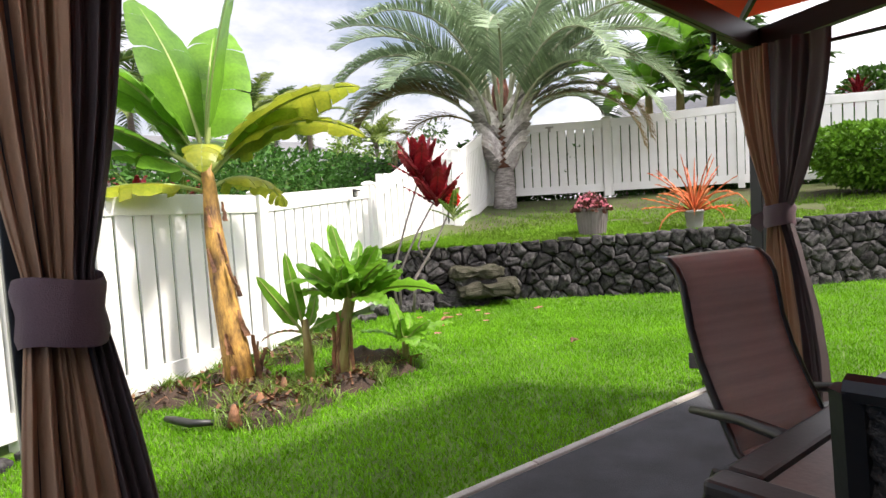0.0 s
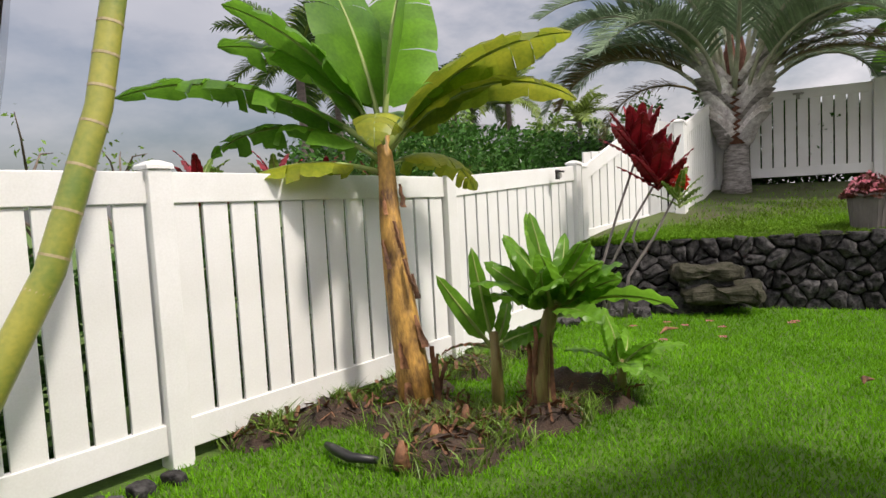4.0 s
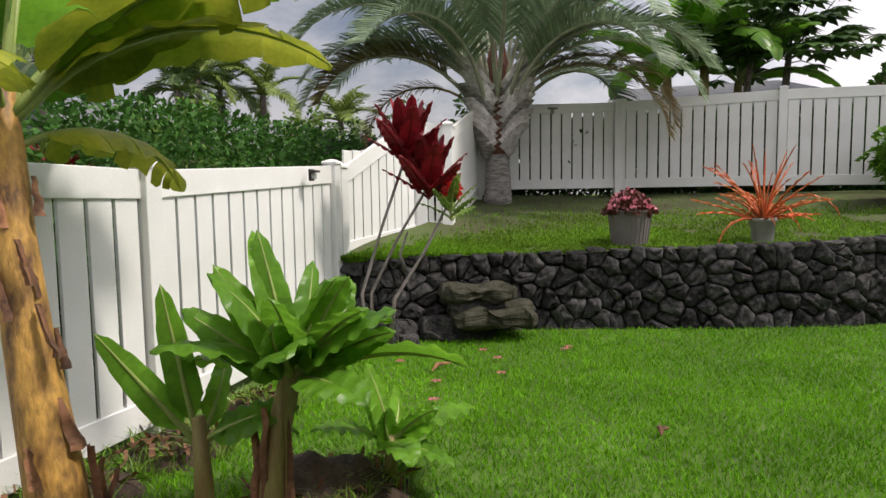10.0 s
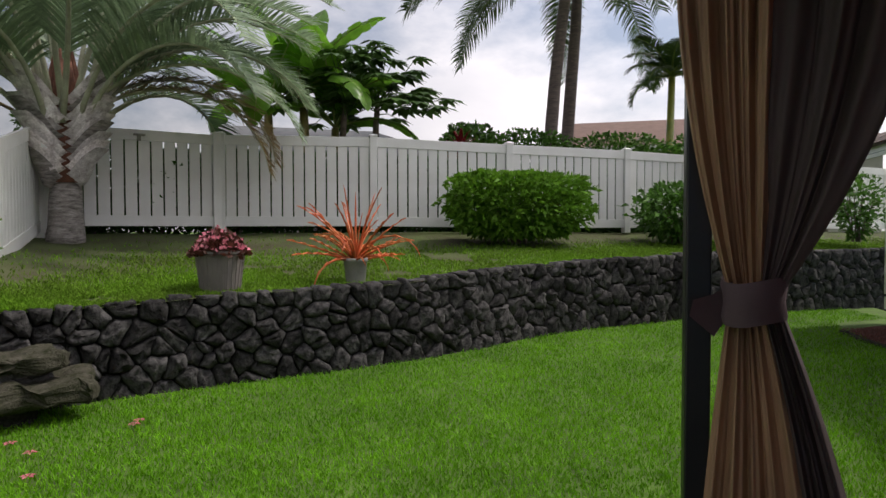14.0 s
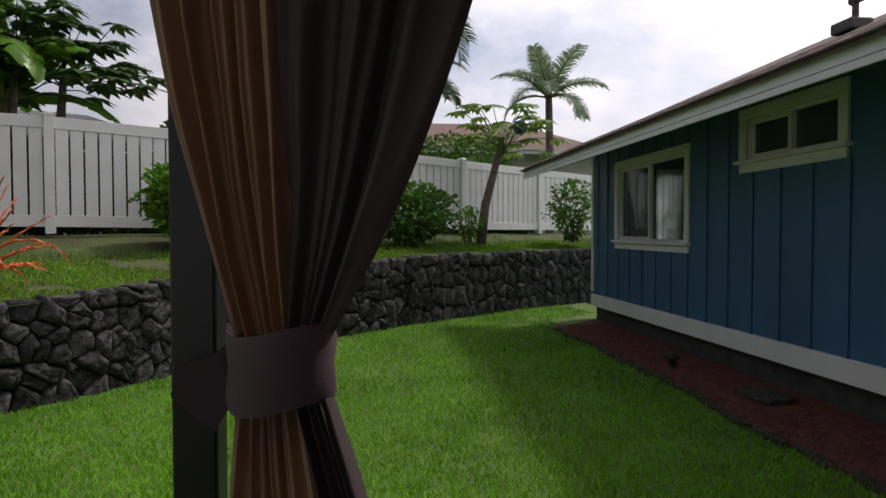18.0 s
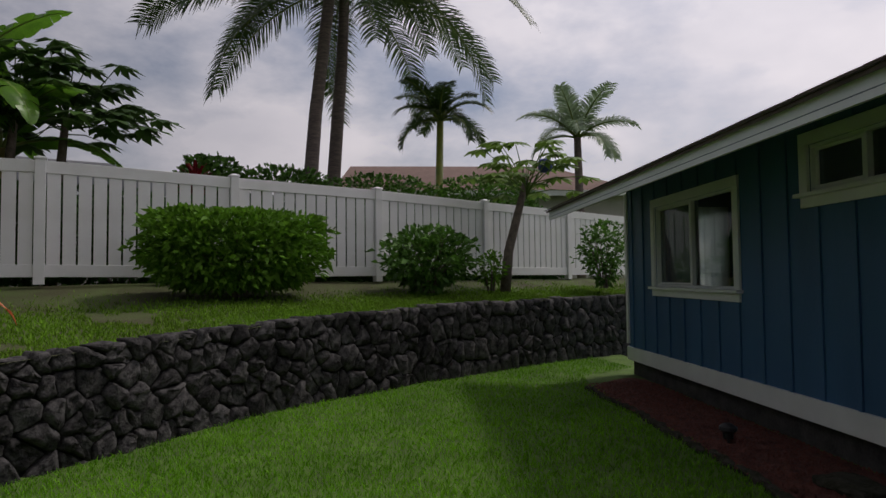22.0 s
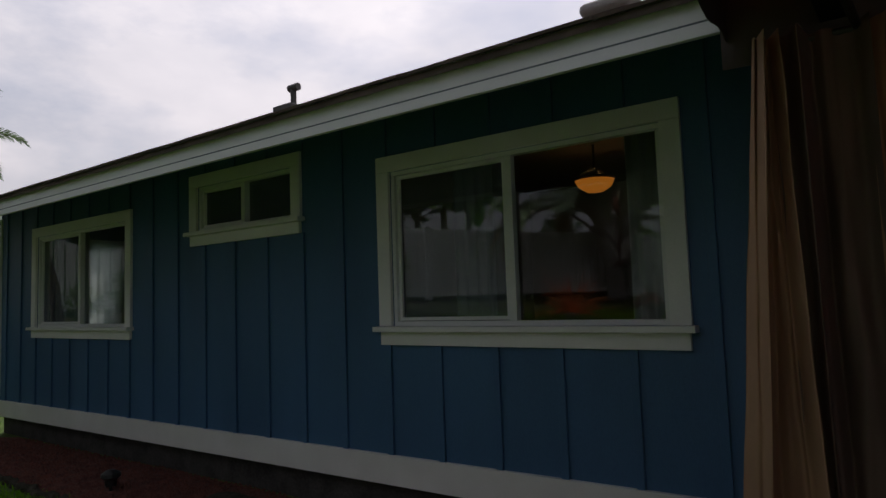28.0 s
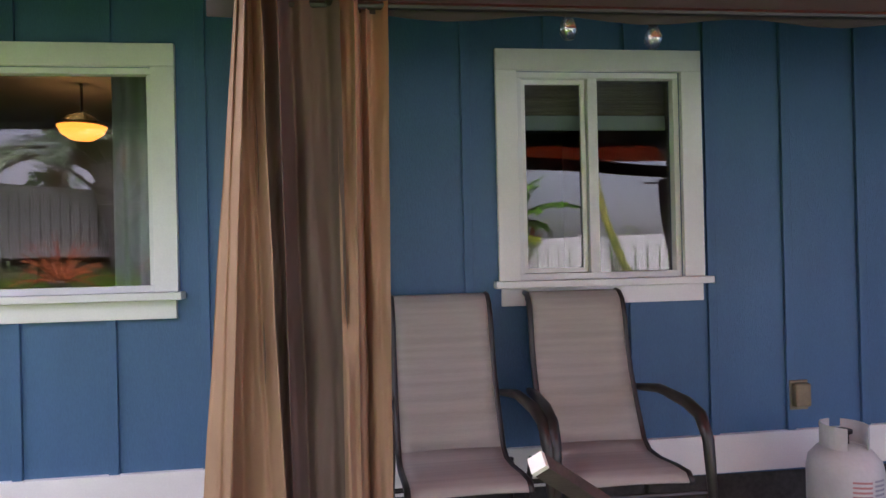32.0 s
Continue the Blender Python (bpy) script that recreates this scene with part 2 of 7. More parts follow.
TRUNKRED = material("rusty_crown_fibre", (0.16, 0.065, 0.04), 0.9, 0.3, 9.0, 0.8, 60)
COCOTRUNK = material("coconut_trunk", (0.17, 0.13, 0.115), 0.9, 0.25, 5.0, 0.8, 20, stretch=(1, 1, 5), hue=(0.09, 0.07, 0.065))
BANSTEM = material("banana_stem", (0.46, 0.26, 0.06), 0.6, 0.4, 6.0, 0.7, 25, stretch=(2.2, 2.2, 0.9), hue=(0.10, 0.05, 0.025))
BANSTEMG = material("green_banana_stem", (0.24, 0.24, 0.07), 0.6, 0.2, 6.0, 0.4, 30, stretch=(3, 3, 0.5), hue=(0.20, 0.12, 0.05))
SHEATH = material("dry_sheath", (0.27, 0.125, 0.06), 0.85, 0.35, 9.0, 0.7, 40, hue=(0.06, 0.03, 0.02), obj_var=0.3)
BANLEAF = leaf_material("banana_leaf", (0.135, 0.30, 0.024), hue=(0.085, 0.21, 0.02), island=0.15, translucent=0.5, rough=0.35)
BANLEAFY = leaf_material("yellowing_banana_leaf", (0.33, 0.34, 0.03), hue=(0.18, 0.25, 0.024), island=0.2, translucent=0.5, rough=0.4)
BANLEAFB = leaf_material("bright_banana_leaf", (0.17, 0.37, 0.028), hue=(0.12, 0.27, 0.022), island=0.15, translucent=0.5, rough=0.35)
MIDRIB = material("pale_leaf_rib", (0.26, 0.33, 0.09), 0.5, 0.1, 9.0)
FROND = leaf_material("grey_green_frond", (0.25, 0.33, 0.20), hue=(0.16, 0.23, 0.135), island=0.25, translucent=0.35)
FRONDSTALK = material("pale_frond_stalk", (0.40, 0.42, 0.30), 0.6, 0.15, 6.0, 0.2, 40, hue=(0.28, 0.27, 0.20))
FRONDDRY = leaf_material("drying_frond", (0.26, 0.20, 0.09), hue=(0.15, 0.10, 0.045), island=0.3, translucent=0.25)
FRONDGREEN = leaf_material("green_frond", (0.055, 0.10, 0.022), hue=(0.03, 0.06, 0.015), island=0.3, translucent=0.3)
FRONDYEL = leaf_material("yellow_green_frond", (0.20, 0.27, 0.05), hue=(0.09, 0.13, 0.03), island=0.3, translucent=0.35)
HEDGE = leaf_material("clipped_hedge_leaf", (0.125, 0.27, 0.022), hue=(0.075, 0.17, 0.015), island=0.35, translucent=0.3, rough=0.6, spec=0.2)
HEDGEMID = leaf_material("loose_shrub_leaf", (0.085, 0.20, 0.025), hue=(0.05, 0.12, 0.018), island=0.45, translucent=0.3, rough=0.5, spec=0.3)
HEDGEDARK = leaf_material("dark_hedge_leaf", (0.05, 0.14, 0.02), hue=(0.028, 0.08, 0.014), island=0.4, translucent=0.25, rough=0.6, spec=0.2)
TREELEAF = leaf_material("tree_leaf", (0.06, 0.125, 0.025), hue=(0.035, 0.075, 0.016), island=0.35, translucent=0.25)
TREELEAFL = leaf_material("light_tree_leaf", (0.14, 0.24, 0.035), hue=(0.09, 0.16, 0.025), island=0.35, translucent=0.3)
TWIG = material("twig_bark", (0.16, 0.125, 0.10), 0.9, 0.25, 12, 0.6, 50)
GREYSTEM = material("grey_cane", (0.23, 0.20, 0.19), 0.8, 0.2, 12, 0.4, 50)
REDLEAF = leaf_material("crimson_leaf", (0.24, 0.010, 0.018), hue=(0.11, 0.006, 0.010), island=0.35, translucent=0.2)
CORAL = leaf_material("coral_bromeliad_leaf", (0.70, 0.13, 0.05), hue=(0.52, 0.22, 0.07), island=0.25, translucent=0.25)
PINK = leaf_material("pink_petal", (0.75, 0.16, 0.25), hue=(0.65, 0.35, 0.38), island=0.3, translucent=0.3)
REDFLOWER = leaf_material("scarlet_petal", (0.65, 0.03, 0.02), island=0.2)
BEGONIA = leaf_material("bronze_begonia_leaf", (0.10, 0.035, 0.022), island=0.35)
POT = material("grey_ribbed_planter", (0.16, 0.14, 0.13), 0.7, 0.1, 6.0, 0.2, 70)
POTPALE = material("pale_concrete_pot", (0.36, 0.35, 0.33), 0.85, 0.12, 6.0, 0.4, 70)
BAMBOO = material("green_yellow_cane", (0.30, 0.28, 0.05), 0.4, 0.2, 3.0, 0.1, 40, hue=(0.14, 0.20, 0.035))
RINGPALE = material("cane_ring", (0.42, 0.34, 0.19), 0.7, 0.15, 20)
BLACKPLASTIC = material("black_plastic", (0.018, 0.018, 0.019), 0.45, 0.15, 9.0)
STEEL = material("galvanised_vent", (0.10, 0.095, 0.09), 0.5, 0.15, 9.0, metal=0.4)
TANK = material("white_tank_paint", (0.66, 0.66, 0.63), 0.4, 0.06, 5.0)
TANKTEXT = material("tank_print", (0.55, 0.25, 0.24), 0.6, 0.05)
TANKGREY = material("tank_grey_print", (0.35, 0.35, 0.38), 0.6, 0.05)
TANBOX = material("tan_outlet_cover", (0.26, 0.20, 0.115), 0.55, 0.1, 9.0)
WOODSTICK = material("weathered_wood", (0.07, 0.05, 0.04), 0.8, 0.2, 6.0, 0.3, 60, stretch=(1, 1, 6))
STICKEND = material("pale_cut_end", (0.75, 0.70, 0.62), 0.7, 0.08)
SCREEN = material("grey_insect_screen", (0.33, 0.36, 0.42), 0.8, 0.05, 3.0, alpha=0.28)
SHEER = material("white_sheer_shade", (0.80, 0.82, 0.80), 0.9, 0.05, 3.0, translucent=0.75)
DRAPE = material("pale_window_drape", (0.62, 0.66, 0.62), 0.85, 0.06, 4.0, translucent=0.3)
BLIND = material("bamboo_blind", (0.30, 0.24, 0.17), 0.8, 0.2, 8.0, 0.3, 90, stretch=(0.3, 1, 12))
# room colours darkened to stand for the dim light indoors
ROOMWALL = material("room_wall_painted_dim", (0.20, 0.18, 0.16), 0.9, 0.06, 2.0)
CARPET = material("room_floor_painted_dim", (0.08, 0.065, 0.055), 0.9, 0.1, 3.0)
ROOFBROWN = material("far_brown_roof", (0.17, 0.105, 0.085), 0.9, 0.12, 4.0)
ROOFGREY = material("far_grey_roof", (0.12, 0.125, 0.13), 0.9, 0.12, 4.0)
FARWALL = material("far_house_wall", (0.42, 0.40, 0.37), 0.85, 0.08, 2.0)
BLUETARP = material("blue_plastic", (0.05, 0.07, 0.28), 0.5, 0.1)


def glass_material(name, rough=0.0, tint=(0.9, 0.95, 0.95), base=0.07):
    m = bpy.data.materials.new(name)
    m.use_nodes = True
    n, l = m.node_tree.nodes, m.node_tree.links
    n.remove(n["Principled BSDF"])
    gl = n.new("ShaderNodeBsdfGlossy")
    gl.inputs["Roughness"].default_value = rough
    tp = n.new("ShaderNodeBsdfTransparent")
    tp.inputs["Color"].default_value = (*tint, 1)
    facing = n.new("ShaderNodeLayerWeight")
    facing.inputs["Blend"].default_value = 0.5
    power = n.new("ShaderNodeMath")
    power.operation = "POWER"
    power.inputs[1].default_value = 4.5
    fr = n.new("ShaderNodeMath")
    fr.operation = "MULTIPLY_ADD"
    fr.inputs[1].default_value = 0.93
    fr.inputs[2].default_value = base
    l.new(facing.outputs["Facing"], power.inputs[0])
    l.new(power.outputs[0], fr.inputs[0])
    mx = n.new("ShaderNodeMixShader")
    l.new(fr.outputs[0], mx.inputs["Fac"])
    l.new(tp.outputs[0], mx.inputs[1])
    l.new(gl.outputs[0], mx.inputs[2])
    l.new(mx.outputs[0], n["Material Output"].inputs["Surface"])
    return m


GLASS = glass_material("window_glass", tint=(0.82, 0.86, 0.86))
BULBGLASS = glass_material("bulb_glass", base=0.4)


def glow_material(name, color, strength):
    m = bpy.data.materials.new(name)
    m.use_nodes = True
    b = m.node_tree.nodes["Principled BSDF"]
    b.inputs["Base Color"].default_value = (*color, 1)
    b.inputs["Emission Color"].default_value = (*color, 1)
    b.inputs["Emission Strength"].default_value = strength
    return m


AMBER = glow_material("lit_amber_glass", (1.0, 0.30, 0.03), 0.55)


# ---- building helpers ----
def thing(name, label, category, at=(0, 0, 0), turn=0.0, group="", kind=""):
    ob = new(name)
    ob.empty_display_size = 0.1
    ob.matrix_basis = pose(*at, 0, 0, turn)
    return tagged(ob, label, category, group, kind)


def part(name, bm, mat, parent=None, label="", smooth=False):
    """Links a bmesh as one mesh object under a thing or a part."""
    me = bpy.data.meshes.new(name)
    bm.to_mesh(me)
    bm.free()
    me.materials.append(mat)
    if smooth:
        me.shade_smooth()
    ob = new(name, me)
    if parent:
        ob.parent = parent
    return tagged(ob, label)


def shared(name, me, parent, m):
    ob = new(name, me)
    ob.parent = parent
    ob.matrix_basis = m
    return ob


def np_mesh(name, verts, quads=(), tris=(), mat=None, smooth=False):
    """A mesh from arrays."""
    me = bpy.data.meshes.new(name)
    verts = np.asarray(verts, dtype=np.float32).reshape(-1, 3)
    quads = np.asarray(quads, dtype=np.int32).reshape(-1, 4)
    tris = np.asarray(tris, dtype=np.int32).reshape(-1, 3)
    me.vertices.add(len(verts))
    me.vertices.foreach_set("co", verts.ravel())
    loops = np.concatenate([quads.ravel(), tris.ravel()])
    me.loops.add(len(loops))
    me.loops.foreach_set("vertex_index", loops)
    starts = np.concatenate([np.arange(len(quads)) * 4, len(quads) * 4 + np.arange(len(tris)) * 3]).astype(np.int32)
    me.polygons.add(len(starts))
    me.polygons.foreach_set("loop_start", starts)
    me.update(calc_edges=True)
    me.validate()
    if mat:
        me.materials.append(mat)
    if smooth:
        me.shade_smooth()
    return me


def mesh_part(name, me, parent=None, label=""):
    ob = new(name, me)
    if parent:
        ob.parent = parent
    return tagged(ob, label)


def box(cx, cy, cz, sx, sy, sz, bevel=0.0, bm=None, m=None):
    """A bevelled box round a centre, added to bm."""
    bm = bm or bmesh.new()
    t = Matrix.Translation((cx, cy, cz)) @ Matrix.Diagonal((sx, sy, sz, 1))
    if m is not None:
        t = m @ t
    made = bmesh.ops.create_cube(bm, size=1, matrix=t)
    if bevel:
        edges = list({e for v in made["verts"] for e in v.link_edges})
        bmesh.ops.bevel(bm, geom=edges, offset=bevel, segments=2, profile=0.5, affect="EDGES")
    return bm


def tube(points, radii, sides=8, bm=None, closed=True):
    """A tapered tube along points."""
    bm = bm or bmesh.new()
    pts = [Vector(p) for p in points]
    if not hasattr(radii, "__len__"):
        radii = [radii] * len(pts)
    rings = []
    side = None
    for i, p in enumerate(pts):
        d = (pts[min(i + 1, len(pts) - 1)] - pts[max(i - 1, 0)]).normalized()
        if side is None:
            side = d.cross(Vector((0, 0, 1)) if abs(d.z) < 0.9 else Vector((1, 0, 0))).normalized()
        side = (side - d * side.dot(d)).normalized()
        up = d.cross(side)
        rings.append([bm.verts.new(p + (side * math.cos(a) + up * math.sin(a)) * radii[i])
                      for a in [k * math.tau / sides for k in range(sides)]])
    for a, b in zip(rings, rings[1:]):
        for k in range(sides):
            bm.faces.new((a[k], a[(k + 1) % sides], b[(k + 1) % sides], b[k]))
    if closed:
        bm.faces.new(list(reversed(rings[0])))
        bm.faces.new(rings[-1])
    return bm


def lathe(profile, sides=24, bm=None, at=(0, 0, 0)):
    """A turned body from (radius, height) pairs."""
    bm = bm or bmesh.new()
    rings = [[bm.verts.new((at[0] + r * math.cos(k * math.tau / sides), at[1] + r * math.sin(k * math.tau / sides), at[2] + z))
              for k in range(sides)] for r, z in profile]
    for a, b in zip(rings, rings[1:]):
        for k in range(sides):
            bm.faces.new((a[k], a[(k + 1) % sides], b[(k + 1) % sides], b[k]))
    if profile[0][0] > 1e-4:
        bm.faces.new(list(reversed(rings[0])))
    if profile[-1][0] > 1e-4:
        bm.faces.new(rings[-1])
    return bm


def arc(length, rise, droop, n=16):
    """Points of a stem in the xz plane that sets out at the angle rise (degrees) and bends down by droop degrees in all."""
    x = z = 0.0
    pts = [(0.0, 0.0)]
    for i in range(n):
        a = radians(rise - droop * ((i + 0.5) / n) ** 1.3)
        x += math.cos(a) * length / n
        z += math.sin(a) * length / n
        pts.append((x, z))
    return pts


# ---- ground ----
WALL_LINE = [(4.40, 6.62), (5.25, 6.22), (5.95, 5.74), (6.68, 5.16), (7.45, 4.34), (8.2, 3.68), (9.05, 3.14), (10.05, 2.62), (10.95, 1.85),
             (11.6, 1.15), (12.25, 0.58), (12.95, -0.35), (13.7, -1.3), (14.6, -2.5), (15.8, -4.4)]
FENCE_LEFT = [(-4.17, 1.70), (-2.05, 2.93), (0.075, 4.166), (2.187, 5.403), (4.287, 6.754), (6.04, 7.62), (6.30, 7.32), (9.1, 9.55)]
FENCE_BACK = [(9.1, 9.55), (11.05, 7.87), (12.08, 5.56), (13.25, 3.36), (14.6, 1.24), (16.05, -0.85), (17.6, -2.95), (19.1, -5.05)]


def top_z(x):
    """The height of the retaining wall's top, which climbs along its length."""
    return 0.77 + 0.235 * min(1.0, max(0.0, (x - 6.0) / 7.0))


def lawn_z(x, y):
    return -0.006 * max(0.0, x - 4) + 0.012 * math.sin(x * 1.3) * math.sin(y * 1.1)


def line_at(line, u):
    u = min(max(u, 0.0), 1.0) * (len(line) - 1)
    i = min(int(u), len(line) - 2)
    a, b = line[i], line[i + 1]
    return a[0] + (b[0] - a[0]) * (u - i), a[1] + (b[1] - a[1]) * (u - i)


bm = bmesh.new()
bmesh.ops.create_grid(bm, x_segments=2, y_segments=2, size=900)
bmesh.ops.translate(bm, verts=bm.verts, vec=(0, 0, -0.35))
tagged(part("ground", bm, SOIL), "flat green land reaching the horizon", "ground", kind="structure")

xs, ys = np.linspace(-8, 19, 109), np.linspace(-3.2, 10, 54)
vv = [(x, y, lawn_z(x, y)) for y in ys for x in xs]
ff = [(j * 109 + i, j * 109 + i + 1, (j + 1) * 109 + i + 1, (j + 1) * 109 + i) for j in range(53) for i in range(108)]
tagged(mesh_part("lawn_ground", np_mesh("lawn_ground", vv, ff, mat=SOIL, smooth=True)), "damp earth under the clipped lawn", "lawn", kind="structure")

# terrace behind the retaining wall
OUTER = [(4.287, 6.754), (5.2, 7.1), (6.25, 7.42), (7.7, 8.5)] + FENCE_BACK


def terrace_pt(u, v):
    a, b = line_at(WALL_LINE, u), line_at(OUTER, u)
    x, y = a[0] + (b[0] - a[0]) * v, a[1] + (b[1] - a[1]) * v
    z = top_z(a[0]) - 0.02 + (1.33 - top_z(a[0])) * (v ** 1.3) * min(1, 0.08 + 2.4 * u) + 0.02 * math.sin(x * 2.1) * math.sin(y * 1.7)
    return x, y, z


nu, nv = 70, 14
vv = [terrace_pt(i / nu, j / nv * 1.05) for j in range(nv + 1) for i in range(nu + 1)]
ff = [(j * (nu + 1) + i, j * (nu + 1) + i + 1, (j + 1) * (nu + 1) + i + 1, (j + 1) * (nu + 1) + i) for j in range(nv) for i in range(nu)]
tagged(mesh_part("terrace_ground", np_mesh("terrace_ground", vv, ff, mat=TERRACE, smooth=True)), "sloping terrace of thin turf and earth behind the stone wall", "terrace", kind="structure")


def inside(x, y, poly):
    hit = False
    for (x1, y1), (x2, y2) in zip(poly, poly[1:] + poly[:1]):
        if (y1 > y) != (y2 > y) and x < (x2 - x1) * (y - y1) / (y2 - y1) + x1:
            hit = not hit
    return hit


def blades(name, places, heights, width, mat, lean=0.5):
    """Grass blades as bent three-sided strips."""
    n = len(places)
    p = np.array(places)
    h = np.array(heights)[:, None]
    a = np.random.uniform(0, math.tau, n)
    side = np.stack([np.cos(a), np.sin(a), np.zeros(n)], 1)
    b = np.random.uniform(0, math.tau, n)
    tilt = np.stack([np.cos(b), np.sin(b), np.zeros(n)], 1) * np.random.uniform(0.1, lean, n)[:, None]
    w = (np.random.uniform(0.6, 1.3, n) * width)[:, None]
    up = np.array([0, 0, 1.0])
    v = np.stack([p - side * w, p + side * w, p + up * h * 0.6 + tilt * h * 0.5 - side * w * 0.75, p + up * h * 0.6 + tilt * h * 0.5 + side * w * 0.75,
                  p + up * h * 0.9 + tilt * h * 1.3], 1).reshape(-1, 3)
    k = np.arange(n)[:, None] * 5
    return np_mesh(name, v, k + np.array([[0, 1, 3, 2]]), k + np.array([[2, 3, 4]]), mat)


LAWN_POLY = ([(-2.6, 2.55), (0.1, 4.10), (2.2, 5.33), (4.25, 6.62)] + [(x - 0.05, y - 0.07) for x, y in WALL_LINE[1:-1]]
             + [(13.2, -2.75), (12.4, -1.75), (11.7, -1.66), (4.05, -1.6), (4.0, 1.68), (-2.8, 1.60)])
BEDS = [(x + 0.18, y - 0.20, r) for x, y, r in [(1.30, 4.42, 0.38), (1.95, 3.98, 0.24), (1.55, 3.95, 0.30), (2.42, 4.15, 0.27), (1.25, 3.88, 0.36), (2.2, 4.25, 0.28), (0.35, 4.62, 0.26), (0.85, 4.80, 0.30), (1.45, 5.0, 0.30), (2.0, 5.25, 0.28), (2.6, 5.5, 0.24)]]
spots, tall = [], []
rnd = random.Random(3)
while len(spots) < 210000:
    x, y = rnd.uniform(-2.6, 15.1), rnd.uniform(-2.75, 6.5)
    d = math.hypot(x - 1.8, y - 2.2)
    if rnd.random() > min(1.0, (3.6 / max(d, 0.5)) ** 1.1) or not inside(x, y, LAWN_POLY):
        continue
    if any(math.hypot(x - bx, y - by) < r * rnd.uniform(0.6, 1.05) for bx, by, r in BEDS):
        continue
    spots.append((x, y, lawn_z(x, y) - 0.004))
    tall.append(rnd.uniform(0.022, 0.048) * (1 + 0.25 * noise.noise((x * 1.5, y * 1.5, 0))) * (1 + 0.03 * d))
tagged(mesh_part("lawn_grass", blades("lawn_grass", spots, tall, 0.0036, GRASS, 0.9)), "dense bright green clipped lawn", "grass", kind="stuff")
spots, tall = [], []
while len(spots) < 75000:
    u, v = rnd.random() ** 1.3, rnd.random() * 0.98
    if rnd.random() < 0.95 * min(1.0, max(0.0, v - 0.28) / 0.45):
        continue
    x, y, z = terrace_pt(u, 0.02 + v * 0.95)
    if noise.noise((x * 0.9, y * 0.9, 4)) + 0.5 * noise.noise((x * 3, y * 3, 7)) < -0.34 - 0.25 * (1 - v) + (0.5 if v > 0.86 else 0):
        continue
    spots.append((x, y, z - 0.004))
    tall.append(rnd.uniform(0.025, 0.06))
tagged(mesh_part("terrace_grass", blades("terrace_grass", spots, tall, 0.006, DRYGRASS, 0.9)), "patchy yellow-green grass on the terrace slope", "grass", kind="stuff")


# ---- retaining wall of lava stones ----
def clip_cell(poly, px, py, qx, qy):
    """Keeps the side of poly that is nearer to p than to q."""
    mx, my, dx, dy = (px + qx) / 2, (py + qy) / 2, qx - px, qy - py
    out = []
    for (x1, y1), (x2, y2) in zip(poly, poly[1:] + poly[:1]):
        a, b = (x1 - mx) * dx + (y1 - my) * dy, (x2 - mx) * dx + (y2 - my) * dy
        if a <= 0:
            out.append((x1, y1))
        if (a < 0) != (b < 0) and a != b:
            k = a / (a - b)
            out.append((x1 + (x2 - x1) * k, y1 + (y2 - y1) * k))
    return out


def wall_frame(s):
    """The point, the way along and the outward normal at the length s of the wall."""
    for (x1, y1), (x2, y2) in zip(WALL_LINE, WALL_LINE[1:]):
        d = math.hypot(x2 - x1, y2 - y1)
        if s <= d or (x2, y2) == WALL_LINE[-1]:
            w = s / d
            return Vector((x1 + (x2 - x1) * w, y1 + (y2 - y1) * w, 0)), Vector(((x2 - x1) / d, (y2 - y1) / d, 0))
        s -= d


WALL_LEN = sum(math.hypot(b[0] - a[0], b[1] - a[1]) for a, b in zip(WALL_LINE, WALL_LINE[1:]))
retaining = thing("retaining_wall", "low curved retaining wall of dark dry-stacked lava stones", "stone wall", kind="structure")
bm = bmesh.new()
cols = []
for i in range(81):
    p, along = wall_frame(WALL_LEN * i / 80 * 0.9999)
    n = Vector((along.y, -along.x, 0))
    ground = lawn_z(p.x, p.y) - 0.15
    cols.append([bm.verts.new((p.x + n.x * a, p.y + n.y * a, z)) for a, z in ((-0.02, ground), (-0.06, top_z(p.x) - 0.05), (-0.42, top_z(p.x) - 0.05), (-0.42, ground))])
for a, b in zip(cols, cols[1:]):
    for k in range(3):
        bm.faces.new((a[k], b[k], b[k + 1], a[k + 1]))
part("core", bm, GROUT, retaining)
rnd = random.Random(11)
seeds = []
s = -0.1
while s < WALL_LEN + 0.2:
    far = max(0, s - 7.5)
    step = 0.185 + 0.008 * far
    rows = 5 if far < 3 else 4
    for r in range(rows):
        seeds.append((s + rnd.uniform(-0.12, 0.12) + (0.5 * step if r % 2 else 0), (r + 0.5) / rows * 0.93 + rnd.uniform(-0.09, 0.09) - 0.03))
    if rnd.random() < 0.45:
        seeds.append((s + rnd.uniform(-0.1, 0.1), rnd.uniform(0.02, 0.85)))
    s += step
stones = []
